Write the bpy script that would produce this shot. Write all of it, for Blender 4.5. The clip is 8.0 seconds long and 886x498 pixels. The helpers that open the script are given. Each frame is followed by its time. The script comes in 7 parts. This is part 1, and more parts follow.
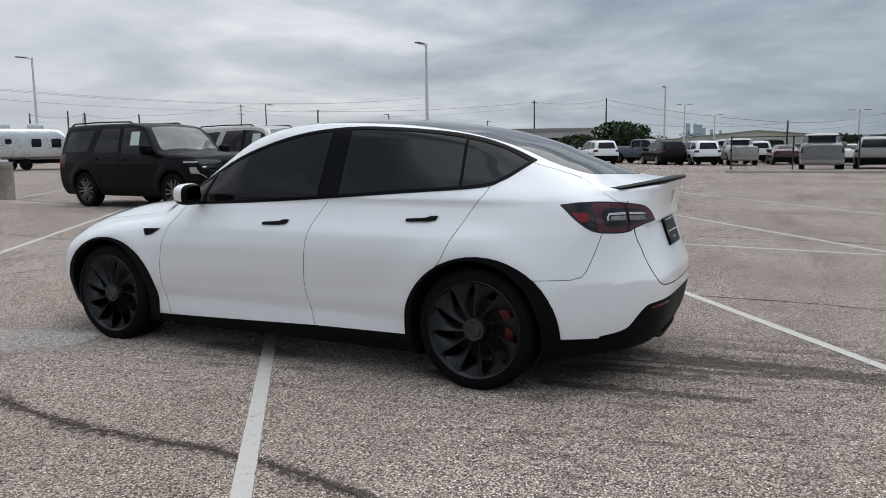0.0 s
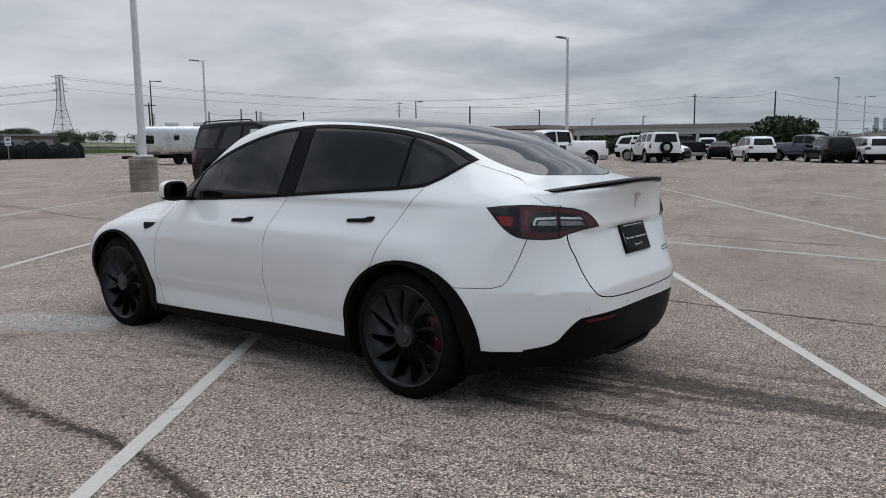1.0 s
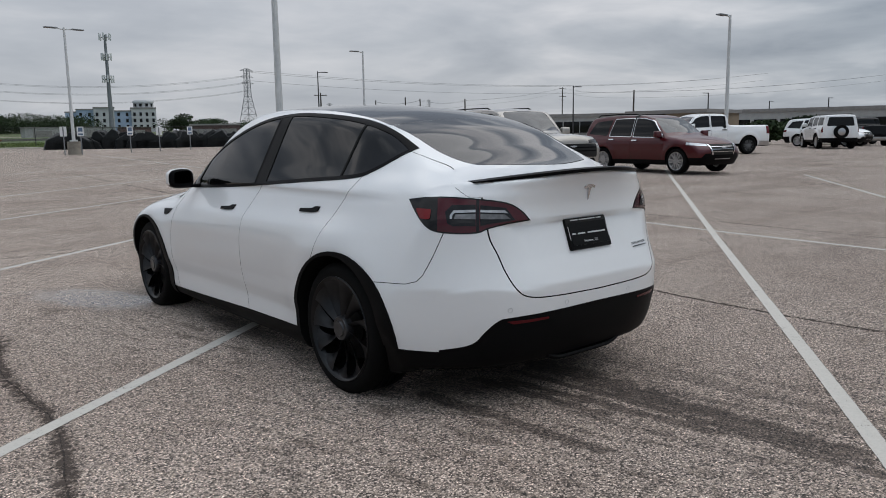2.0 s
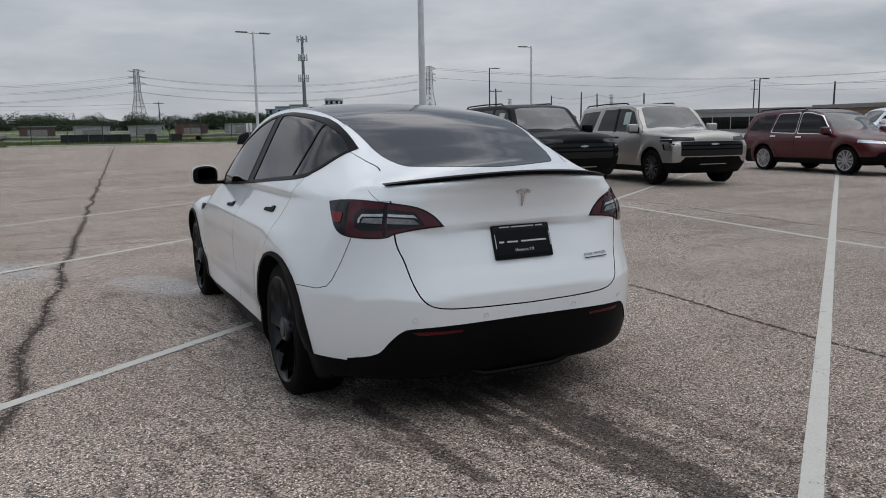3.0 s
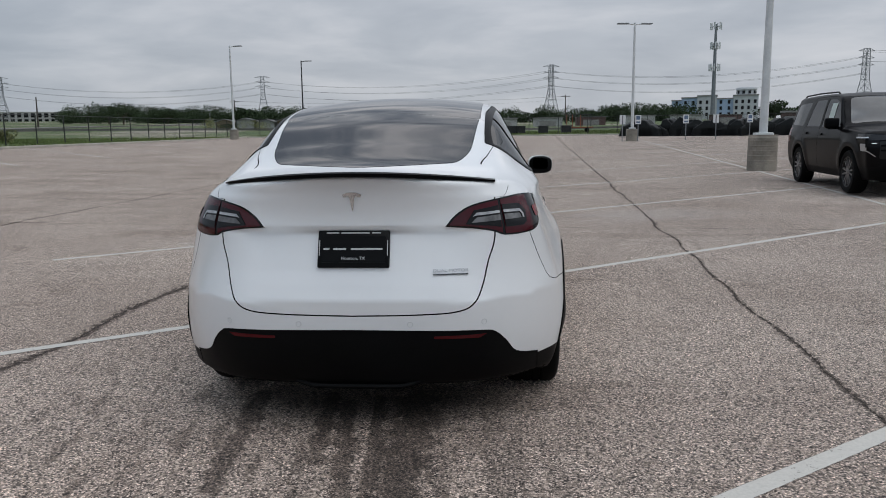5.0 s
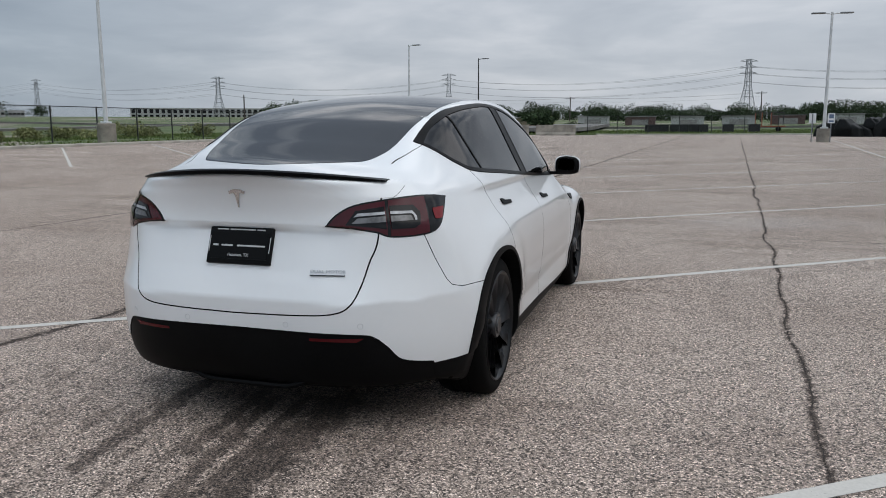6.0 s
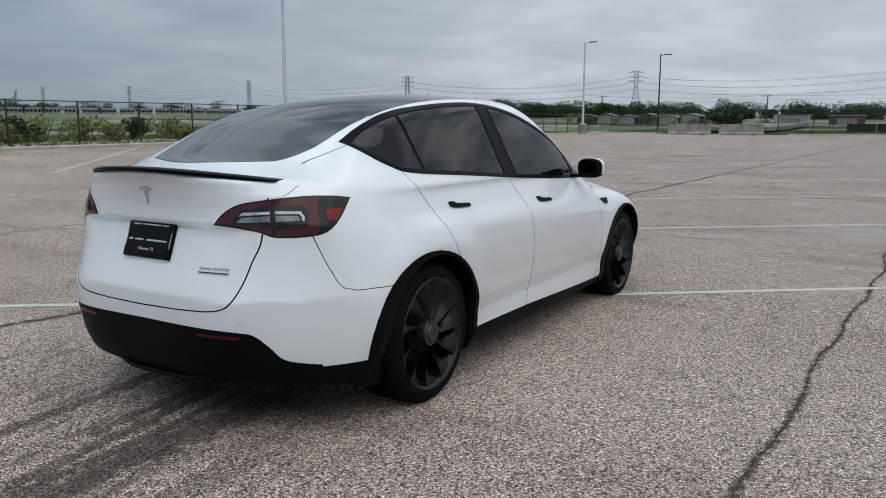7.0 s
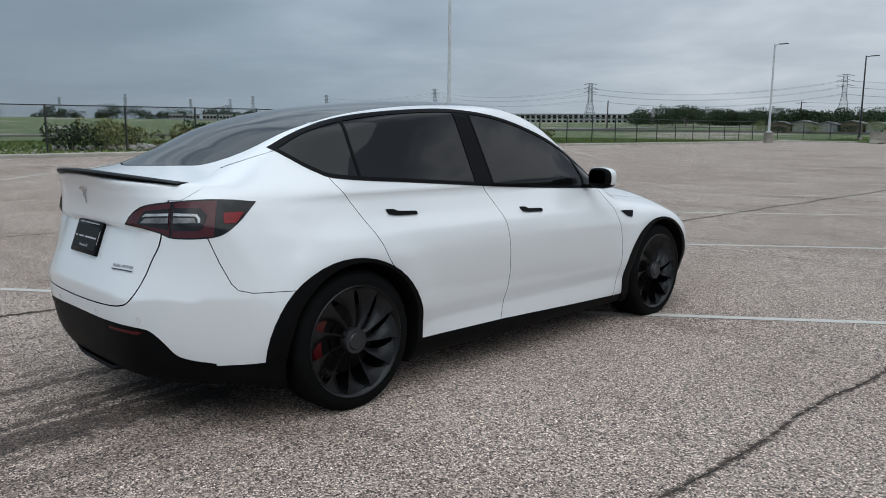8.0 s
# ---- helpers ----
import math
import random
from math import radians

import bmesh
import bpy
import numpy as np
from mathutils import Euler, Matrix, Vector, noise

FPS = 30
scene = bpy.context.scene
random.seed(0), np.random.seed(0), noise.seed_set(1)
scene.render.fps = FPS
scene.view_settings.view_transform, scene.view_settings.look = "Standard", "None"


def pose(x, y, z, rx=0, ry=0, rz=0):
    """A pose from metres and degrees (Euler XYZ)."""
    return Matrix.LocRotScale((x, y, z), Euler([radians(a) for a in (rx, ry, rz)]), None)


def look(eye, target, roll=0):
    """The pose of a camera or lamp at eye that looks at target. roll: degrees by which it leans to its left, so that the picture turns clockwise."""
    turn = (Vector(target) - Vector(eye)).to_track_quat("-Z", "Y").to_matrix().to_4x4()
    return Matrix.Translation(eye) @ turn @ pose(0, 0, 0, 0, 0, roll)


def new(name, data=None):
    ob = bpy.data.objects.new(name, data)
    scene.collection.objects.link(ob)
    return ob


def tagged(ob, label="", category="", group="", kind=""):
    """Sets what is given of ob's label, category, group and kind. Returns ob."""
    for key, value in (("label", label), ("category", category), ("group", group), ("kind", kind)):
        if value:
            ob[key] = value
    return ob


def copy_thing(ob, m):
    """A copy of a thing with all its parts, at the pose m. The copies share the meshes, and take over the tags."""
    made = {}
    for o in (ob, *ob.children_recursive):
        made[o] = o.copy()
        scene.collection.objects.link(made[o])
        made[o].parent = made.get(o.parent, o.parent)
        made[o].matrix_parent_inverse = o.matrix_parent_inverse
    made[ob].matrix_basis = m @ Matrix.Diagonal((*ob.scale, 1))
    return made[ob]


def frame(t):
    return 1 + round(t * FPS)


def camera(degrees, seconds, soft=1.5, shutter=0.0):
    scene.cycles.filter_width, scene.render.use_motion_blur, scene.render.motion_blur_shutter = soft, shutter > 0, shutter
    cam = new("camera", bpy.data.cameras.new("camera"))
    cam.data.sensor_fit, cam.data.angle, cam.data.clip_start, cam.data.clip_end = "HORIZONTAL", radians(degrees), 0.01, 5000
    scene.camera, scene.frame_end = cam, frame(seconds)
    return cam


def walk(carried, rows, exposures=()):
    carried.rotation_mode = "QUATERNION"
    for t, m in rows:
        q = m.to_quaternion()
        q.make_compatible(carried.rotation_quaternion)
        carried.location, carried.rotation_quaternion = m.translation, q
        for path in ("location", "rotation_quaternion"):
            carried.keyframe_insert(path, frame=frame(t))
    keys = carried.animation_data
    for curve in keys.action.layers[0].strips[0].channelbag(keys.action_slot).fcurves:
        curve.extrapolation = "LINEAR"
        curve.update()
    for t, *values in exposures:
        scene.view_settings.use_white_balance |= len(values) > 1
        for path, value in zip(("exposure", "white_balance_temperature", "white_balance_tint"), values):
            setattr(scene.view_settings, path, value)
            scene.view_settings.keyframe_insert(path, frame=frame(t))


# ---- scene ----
cam = camera(60.85, 8.0, soft=0.95)
PATH = [
    (0, (-4.711, -1.688, 1.36), (-2.933, -0.81, 1.097), -0.7),
    (0.5, (-4.362, -2.2, 1.361), (-2.685, -1.145, 1.096), -0.7),
    (1, (-3.926, -2.635, 1.363), (-2.366, -1.413, 1.094), -0.6),
    (1.5, (-3.478, -3.055, 1.358), (-2.059, -1.674, 1.073), -0.7),
    (2, (-2.971, -3.37, 1.355), (-1.715, -1.842, 1.057), -1.0),
    (3.5, (-1.266, -4.032, 1.358), (-0.636, -2.157, 1.056), -0.7),
    (4, (-0.65, -4.09, 1.354), (-0.282, -2.148, 1.048), -0.5),
    (4.5, (-0.014, -4.129, 1.353), (0.093, -2.156, 1.044), -0.7),
    (6, (1.806, -3.702, 1.345), (1.205, -1.82, 1.034), -0.2),
    (6.5, (2.38, -3.439, 1.349), (1.556, -1.644, 1.033), 0.0),
    (7, (2.868, -3.081, 1.353), (1.838, -1.396, 1.038), 0.1),
    (7.5, (3.352, -2.692, 1.351), (2.127, -1.141, 1.043), 0.2),
    (8, (3.774, -2.252, 1.356), (2.375, -0.854, 1.057), 0.4),
]
walk(cam, [(t, look(eye, target, roll)) for t, eye, target, roll in PATH],
     [(0, 0.18, 6500, 10), (1.0, 0.0, 6480, 10), (2.0, -0.1, 6500, 10), (3.5, -0.17, 6460, 10), (4.5, -0.17, 6400, 10), (6, 0.0, 6350, 9), (8, 0.0, 6150, 6)])

# ---- sky and sun ----
world = bpy.data.worlds.new("overcast_sky")
scene.world = world
world.use_nodes = True
wn = world.node_tree
wn.nodes.clear()


def wnode(kind, **values):
    n = wn.nodes.new(kind)
    for k, v in values.items():
        n.inputs[k].default_value = v
    return n


def wmath(op, a, b=None):
    n = wn.nodes.new("ShaderNodeMath")
    n.operation = op
    for i, v in enumerate((a, b)):
        if v is None:
            continue
        if isinstance(v, (int, float)):
            n.inputs[i].default_value = v
        else:
            wn.links.new(v, n.inputs[i])
    return n.outputs[0]


SUN_AZ, SUN_EL = radians(110), radians(64)   # azimuth counted clockwise from +y
sky = wn.nodes.new("ShaderNodeTexSky")
sky.sky_type = "NISHITA"
sky.sun_disc = False
sky.sun_elevation, sky.sun_rotation = SUN_EL, SUN_AZ
sky.air_density, sky.dust_density = 1.0, 2.0
geo = wn.nodes.new("ShaderNodeTexCoord")
sep = wn.nodes.new("ShaderNodeSeparateXYZ")
wn.links.new(geo.outputs["Generated"], sep.inputs[0])
up = wmath("MAXIMUM", sep.outputs[2], 0.0)
lift = wmath("ADD", up, 0.14)
flat = wn.nodes.new("ShaderNodeCombineXYZ")
wn.links.new(wmath("DIVIDE", sep.outputs[0], lift), flat.inputs[0])
wn.links.new(wmath("DIVIDE", sep.outputs[1], lift), flat.inputs[1])
big = wnode("ShaderNodeTexNoise", Scale=0.8, Detail=5.0, Roughness=0.5, Distortion=0.5)
fine = wnode("ShaderNodeTexNoise", Scale=2.3, Detail=6.0, Roughness=0.55, Distortion=0.3)
wn.links.new(flat.outputs[0], big.inputs["Vector"])
wn.links.new(flat.outputs[0], fine.inputs["Vector"])
mixed = wmath("ADD", wmath("MULTIPLY", big.outputs["Fac"], 0.75), wmath("MULTIPLY", fine.outputs["Fac"], 0.25))


def wramp(v, lo, hi, out0, out1):
    n = wn.nodes.new("ShaderNodeMapRange")
    n.interpolation_type = "SMOOTHSTEP"
    wn.links.new(v, n.inputs[0])
    for i, q in enumerate((lo, hi, out0, out1)):
        n.inputs[i + 1].default_value = q
    return n.outputs[0]


# the cloud is thin and broken in the north-east and overhead, thick and even towards the west
level_len = wmath("SQRT", wmath("MAXIMUM", wmath("SUBTRACT", 1.0, wmath("MULTIPLY", up, up)), 0.01))
thin = wmath("DIVIDE", wmath("ADD", wmath("MULTIPLY", sep.outputs[0], 0.26), wmath("MULTIPLY", sep.outputs[1], 0.966)), level_len)
bright = wmath("MAXIMUM", wramp(thin, 0.0, 1.0, 0.60, 1.08), wramp(thin, -0.9, -0.2, 0.98, 0.60))
bright = wmath("MAXIMUM", bright, wmath("MULTIPLY", wramp(up, 0.5, 0.85, 0.0, 1.0), 1.05))
overhead = wramp(up, 0.18, 0.42, 0.0, 1.0)
broken = wmath("MAXIMUM", wmath("ADD", wmath("MULTIPLY", wramp(thin, -0.1, 0.7, 0.2, 0.5), 1.0), wramp(sep.outputs[0], 0.55, 0.95, 0.0, 0.5)), wmath("MULTIPLY", overhead, 3.3))
mixed = wmath("ADD", mixed, wmath("MULTIPLY", wmath("MULTIPLY", overhead, 0.3), wmath("SUBTRACT", fine.outputs["Fac"], big.outputs["Fac"])))
level_noise = wmath("ADD", wmath("MULTIPLY", wmath("SUBTRACT", mixed, 0.5), broken), 0.5)
ramp = wn.nodes.new("ShaderNodeValToRGB")
wn.links.new(level_noise, ramp.inputs[0])
els = ramp.color_ramp.elements
els[0].position, els[0].color = 0.34, (0.25, 0.285, 0.335, 1)
els[1].position, els[1].color = 0.66, (0.80, 0.80, 0.81, 1)
e = els.new(0.5)
e.color = (0.465, 0.497, 0.535, 1)
# a paler band low over the horizon
glow = wmath("POWER", wmath("SUBTRACT", 1.0, up), 9.0)
hazy = wn.nodes.new("ShaderNodeMix")
hazy.data_type = "RGBA"
wn.links.new(wmath("MULTIPLY", glow, 0.5), hazy.inputs["Factor"])
wn.links.new(ramp.outputs[0], hazy.inputs["A"])
hazy.inputs["B"].default_value = (0.52, 0.545, 0.575, 1)
both = wn.nodes.new("ShaderNodeMix")
both.data_type = "RGBA"
both.inputs["Factor"].default_value = 0.93
tint = wn.nodes.new("ShaderNodeMix")
tint.data_type = "RGBA"
wn.links.new(wramp(thin, 0.2, 0.9, 0.0, 1.0), tint.inputs["Factor"])
tint.inputs["A"].default_value = (0.885, 0.982, 1.07, 1)
tint.inputs["B"].default_value = (1.0, 0.99, 1.0, 1)
toned = wn.nodes.new("ShaderNodeVectorMath")
toned.operation = "MULTIPLY"
wn.links.new(hazy.outputs["Result"], toned.inputs[0])
wn.links.new(tint.outputs["Result"], toned.inputs[1])
skyb = wn.nodes.new("ShaderNodeVectorMath")
skyb.operation = "SCALE"
skyb.inputs["Scale"].default_value = 0.1
wn.links.new(sky.outputs[0], skyb.inputs[0])
wn.links.new(skyb.outputs[0], both.inputs["A"])
wn.links.new(toned.outputs[0], both.inputs["B"])
bg = wnode("ShaderNodeBackground", Strength=1.0)
wn.links.new(wmath("MULTIPLY", bright, wmath("ADD", 1.0, wmath("MULTIPLY", wmath("POWER", up, 1.8), 1.35))), bg.inputs["Strength"])
wn.links.new(both.outputs["Result"], bg.inputs["Color"])
wout = wn.nodes.new("ShaderNodeOutputWorld")
wn.links.new(bg.outputs[0], wout.inputs[0])

sun_data = bpy.data.lights.new("sun", "SUN")
sun_data.energy, sun_data.angle, sun_data.color = 1.2, radians(80), (1.0, 0.96, 0.9)
sun = new("sun", sun_data)
sd = Vector((math.sin(SUN_AZ) * math.cos(SUN_EL), math.cos(SUN_AZ) * math.cos(SUN_EL), math.sin(SUN_EL)))
sun.matrix_world = look(sd * 60, (0, 0, 0))

# ---- building tools ----
from mathutils.geometry import tessellate_polygon


def link_nodes(m):
    m.use_nodes = True
    nt = m.node_tree
    return nt, nt.nodes["Principled BSDF"]


def add_node(nt, kind, **values):
    n = nt.nodes.new(kind)
    for k, v in values.items():
        n.inputs[k].default_value = v
    return n


def calc(nt, op, a, b=0.0, c=None):
    n = nt.nodes.new("ShaderNodeMath")
    n.operation = op
    for i, v in enumerate((a, b, c)):
        if v is None:
            continue
        if isinstance(v, (int, float)):
            n.inputs[i].default_value = v
        else:
            nt.links.new(v, n.inputs[i])
    return n.outputs[0]


def blend(nt, fac, a, b, mode="MIX"):
    n = nt.nodes.new("ShaderNodeMix")
    n.data_type, n.blend_type = "RGBA", mode
    for key, v in (("Factor", fac), ("A", a), ("B", b)):
        sock = n.inputs[key] if key == "Factor" else [s for s in n.inputs if s.name == key and s.type == "RGBA"][0]
        if isinstance(v, (int, float)):
            sock.default_value = v
        elif isinstance(v, tuple):
            sock.default_value = (*v, 1) if len(v) == 3 else v
        else:
            nt.links.new(v, sock)
    return [s for s in n.outputs if s.type == "RGBA"][0]


def step(nt, v, lo, hi):
    n = nt.nodes.new("ShaderNodeMapRange")
    n.interpolation_type = "SMOOTHSTEP"
    nt.links.new(v, n.inputs[0])
    n.inputs[1].default_value, n.inputs[2].default_value = lo, hi
    return n.outputs[0]


def noise_tex(nt, vec, scale, detail=4.0, rough=0.55):
    n = add_node(nt, "ShaderNodeTexNoise", Scale=scale, Detail=detail, Roughness=rough)
    if vec is not None:
        nt.links.new(vec, n.inputs["Vector"])
    return n.outputs["Fac"]


def mat(name, color, rough=0.5, metal=0.0, vary=0.12, scale=3.0, grain=60.0, bump=0.0, coat=0.0, spec=0.5, per_object=0.0, per_island=0.0):
    """A surface with colour and gloss that vary at two scales."""
    m = bpy.data.materials.new(name)
    nt, b = link_nodes(m)
    tc = nt.nodes.new("ShaderNodeTexCoord").outputs["Object"]
    big, small = noise_tex(nt, tc, scale), noise_tex(nt, tc, grain, 3)
    f = calc(nt, "ADD", calc(nt, "MULTIPLY", big, 0.65), calc(nt, "MULTIPLY", small, 0.35))
    f = step(nt, f, 0.3, 0.7)
    lo = tuple(c * (1 - vary) for c in color)
    hi = tuple(min(1, c * (1 + vary)) for c in color)
    col = blend(nt, f, lo, hi)
    for amount, src in ((per_object, ("ShaderNodeObjectInfo", "Random")), (per_island, ("ShaderNodeNewGeometry", "Random Per Island"))):
        if amount:
            r = nt.nodes.new(src[0]).outputs[src[1]]
            k = calc(nt, "ADD", calc(nt, "MULTIPLY", r, 2 * amount), 1 - amount)
            hsv = add_node(nt, "ShaderNodeHueSaturation")
            nt.links.new(k, hsv.inputs["Value"])
            nt.links.new(col, hsv.inputs["Color"])
            col = hsv.outputs[0]
    nt.links.new(col, b.inputs["Base Color"])
    nt.links.new(calc(nt, "ADD", calc(nt, "MULTIPLY", f, 0.16 * rough), rough * 0.92), b.inputs["Roughness"])
    b.inputs["Metallic"].default_value = metal
    b.inputs["Specular IOR Level"].default_value = spec
    b.inputs["Coat Weight"].default_value = coat
    b.inputs["Coat Roughness"].default_value = 0.04
    if bump:
        bp = add_node(nt, "ShaderNodeBump", Strength=0.5, Distance=bump)
        nt.links.new(small, bp.inputs["Height"])
        nt.links.new(bp.outputs[0], b.inputs["Normal"])
    return m


def mesh_from(bm, name, materials, smooth=False):
    me = bpy.data.meshes.new(name)
    bm.to_mesh(me)
    bm.free()
    for m in materials if isinstance(materials, (list, tuple)) else (materials,):
        me.materials.append(m)
    if smooth:
        me.shade_smooth()
        me.set_sharp_from_angle(angle=radians(38))
    return me


def part(name, bm, material, parent=None, label="", smooth=True, at=None):
    """Links a bmesh or mesh as one object under a thing."""
    me = mesh_from(bm, name, material, smooth) if isinstance(bm, bmesh.types.BMesh) else bm
    ob = new(name, me)
    if parent is not None:
        ob.parent = parent
    if at is not None:
        ob.matrix_local = at
    if label:
        ob["label"] = label
    return ob


def thing(name, label, category, at=None, group="", kind=""):
    ob = new(name)
    if at is not None:
        ob.matrix_world = at
    return tagged(ob, label, category, group, kind)


def box(bm, x0, x1, y0, y1, z0, z1, bevel=0.0, m=None, segs=1):
    c = Matrix.Translation(((x0 + x1) / 2, (y0 + y1) / 2, (z0 + z1) / 2)) @ Matrix.Diagonal((x1 - x0, y1 - y0, z1 - z0, 1))
    r = bmesh.ops.create_cube(bm, size=1, matrix=(m @ c) if m is not None else c)
    if bevel:
        es = list({e for v in r["verts"] for e in v.link_edges})
        bmesh.ops.bevel(bm, geom=es, offset=bevel, segments=segs, profile=0.5, affect="EDGES")
    return bm


def cyl(bm, p, q, r0, r1=None, n=10, caps=True):
    """A tapered round bar from p to q."""
    p, q = Vector(p), Vector(q)
    d = q - p
    m = Matrix.Translation((p + q) / 2) @ d.to_track_quat("Z", "Y").to_matrix().to_4x4()
    bmesh.ops.create_cone(bm, cap_ends=caps, segments=n, radius1=r0, radius2=r0 if r1 is None else r1, depth=d.length, matrix=m)
    return bm


def lathe(bm, profile, n, axis="x", closed=False):
    """Turns (radius, along) points round an axis."""
    rings = []
    for i in range(n):
        a = 2 * math.pi * i / n
        row = []
        for r, h in profile:
            u, v = r * math.cos(a), r * math.sin(a)
            row.append(bm.verts.new((h, u, v) if axis == "x" else (u, v, h)))
        rings.append(row)
    k = len(profile)
    for i in range(n):
        a, b = rings[i], rings[(i + 1) % n]
        for j in range(k if closed else k - 1):
            bm.faces.new((a[j], a[(j + 1) % k], b[(j + 1) % k], b[j]))
    bmesh.ops.recalc_face_normals(bm, faces=bm.faces[:])
    return bm


def tube(bm, pts, r, n=6):
    """A round bar along a line of points."""
    pts = [Vector(p) for p in pts]
    rings = []
    for i, p in enumerate(pts):
        d = (pts[min(i + 1, len(pts) - 1)] - pts[max(i - 1, 0)]).normalized()
        q = d.to_track_quat("Z", "Y").to_matrix()
        rings.append([bm.verts.new(p + q @ Vector((r * math.cos(2 * math.pi * k / n), r * math.sin(2 * math.pi * k / n), 0))) for k in range(n)])
    for a, b in zip(rings, rings[1:]):
        for k in range(n):
            bm.faces.new((a[k], a[(k + 1) % n], b[(k + 1) % n], b[k]))
    bm.faces.new(rings[0][::-1])
    bm.faces.new(rings[-1])
    return bm


def curve(xs, ys):
    """A smooth monotone line through the given knots."""
    xs, ys = np.array(xs, float), np.array(ys, float)

    def run(q):
        q = np.clip(np.asarray(q, float), xs[0], xs[-1])
        return across(xs, np.broadcast_to(ys, q.shape + ys.shape), q)

    return run


def across(knots, vals, q):
    """Monotone cubic interpolation of rows of values over shared knots."""
    h = np.diff(knots)
    d = np.diff(vals, axis=-1) / h
    a, b = d[..., :-1], d[..., 1:]
    w1, w2 = 2 * h[1:] + h[:-1], h[1:] + 2 * h[:-1]
    with np.errstate(divide="ignore", invalid="ignore"):
        mid = np.where(a * b > 0, (w1 + w2) / (w1 / a + w2 / b), 0.0)
    m = np.concatenate([d[..., :1], mid, d[..., -1:]], -1)
    q = np.clip(q, knots[0], knots[-1])
    i = np.clip(np.searchsorted(knots, q, side="right") - 1, 0, len(knots) - 2)
    take = lambda arr, j: np.take_along_axis(arr, j[..., None], -1)[..., 0]
    hh = h[i]
    t = (q - knots[i]) / hh
    return (take(vals, i) * (1 + 2 * t) * (1 - t) ** 2 + take(vals, i + 1) * t * t * (3 - 2 * t)
            + hh * take(m, i) * t * (1 - t) ** 2 + hh * take(m, i + 1) * t * t * (t - 1))


def smax(a, b, k):
    h = np.maximum(k - np.abs(a - b), 0) / k
    return np.maximum(a, b) + k * h * h / 4


def sstep(x, lo, hi):
    t = np.clip((x - lo) / (hi - lo), 0, 1)
    return t * t * (3 - 2 * t)


def shell(f, centre, inner, outer, nx, ny, nz, name):
    """A closed mesh on f = 0, found along lines from an inner to an outer box."""
    n = np.array((nx, ny, nz))
    ids, lattice, faces = {}, [], []

    def vid(c):
        if c not in ids:
            ids[c] = len(lattice)
            lattice.append(c)
        return ids[c]

    for ax in range(3):
        u, v = (ax + 1) % 3, (ax + 2) % 3
        for side in (0, n[ax]):
            for i in range(n[u]):
                for j in range(n[v]):
                    quad = []
                    for du, dv in ((0, 0), (1, 0), (1, 1), (0, 1)):
                        c = [0, 0, 0]
                        c[ax], c[u], c[v] = int(side), i + du, j + dv
                        quad.append(vid(tuple(c)))
                    faces.append(quad if side else quad[::-1])
    unit = np.array(lattice, float) / n * 2 - 1
    p0, p1 = np.array(centre) + unit * np.array(inner), np.array(centre) + unit * np.array(outer)
    lo, hi = np.zeros(len(unit)), np.ones(len(unit))
    for _ in range(26):
        t = (lo + hi) / 2
        out = f(p0 + (p1 - p0) * t[:, None]) > 0
        hi, lo = np.where(out, t, hi), np.where(out, lo, t)
    me = bpy.data.meshes.new(name)
    me.from_pydata((p0 + (p1 - p0) * lo[:, None]).tolist(), [], faces)
    me.update()
    return me


def gradient(f, p, e=1.5e-3):
    g = np.stack([f(p + e * ax) - f(p - e * ax) for ax in np.eye(3)], -1)
    return g / np.maximum(np.linalg.norm(g, axis=1, keepdims=True), 1e-9)


def cut(a, b, op):
    """The boolean of two closed meshes, as a new mesh."""
    oa, ob = bpy.data.objects.new("cut_a", a), bpy.data.objects.new("cut_b", b)
    for o in (oa, ob):
        scene.collection.objects.link(o)
    mod = oa.modifiers.new("cut", "BOOLEAN")
    mod.operation, mod.solver, mod.object = op, "MANIFOLD", ob
    dg = bpy.context.evaluated_depsgraph_get()
    me = bpy.data.meshes.new_from_object(oa.evaluated_get(dg), depsgraph=dg)
    for o in (oa, ob):
        bpy.data.objects.remove(o)
    return me


def mirrored(me, name):
    """The mesh turned over to the other side of x = 0."""
    bm = bmesh.new()
    bm.from_mesh(me)
    for v in bm.verts:
        v.co.x = -v.co.x
    bmesh.ops.reverse_faces(bm, faces=bm.faces[:])
    out = bpy.data.meshes.new(name)
    bm.to_mesh(out)
    bm.free()
    return out


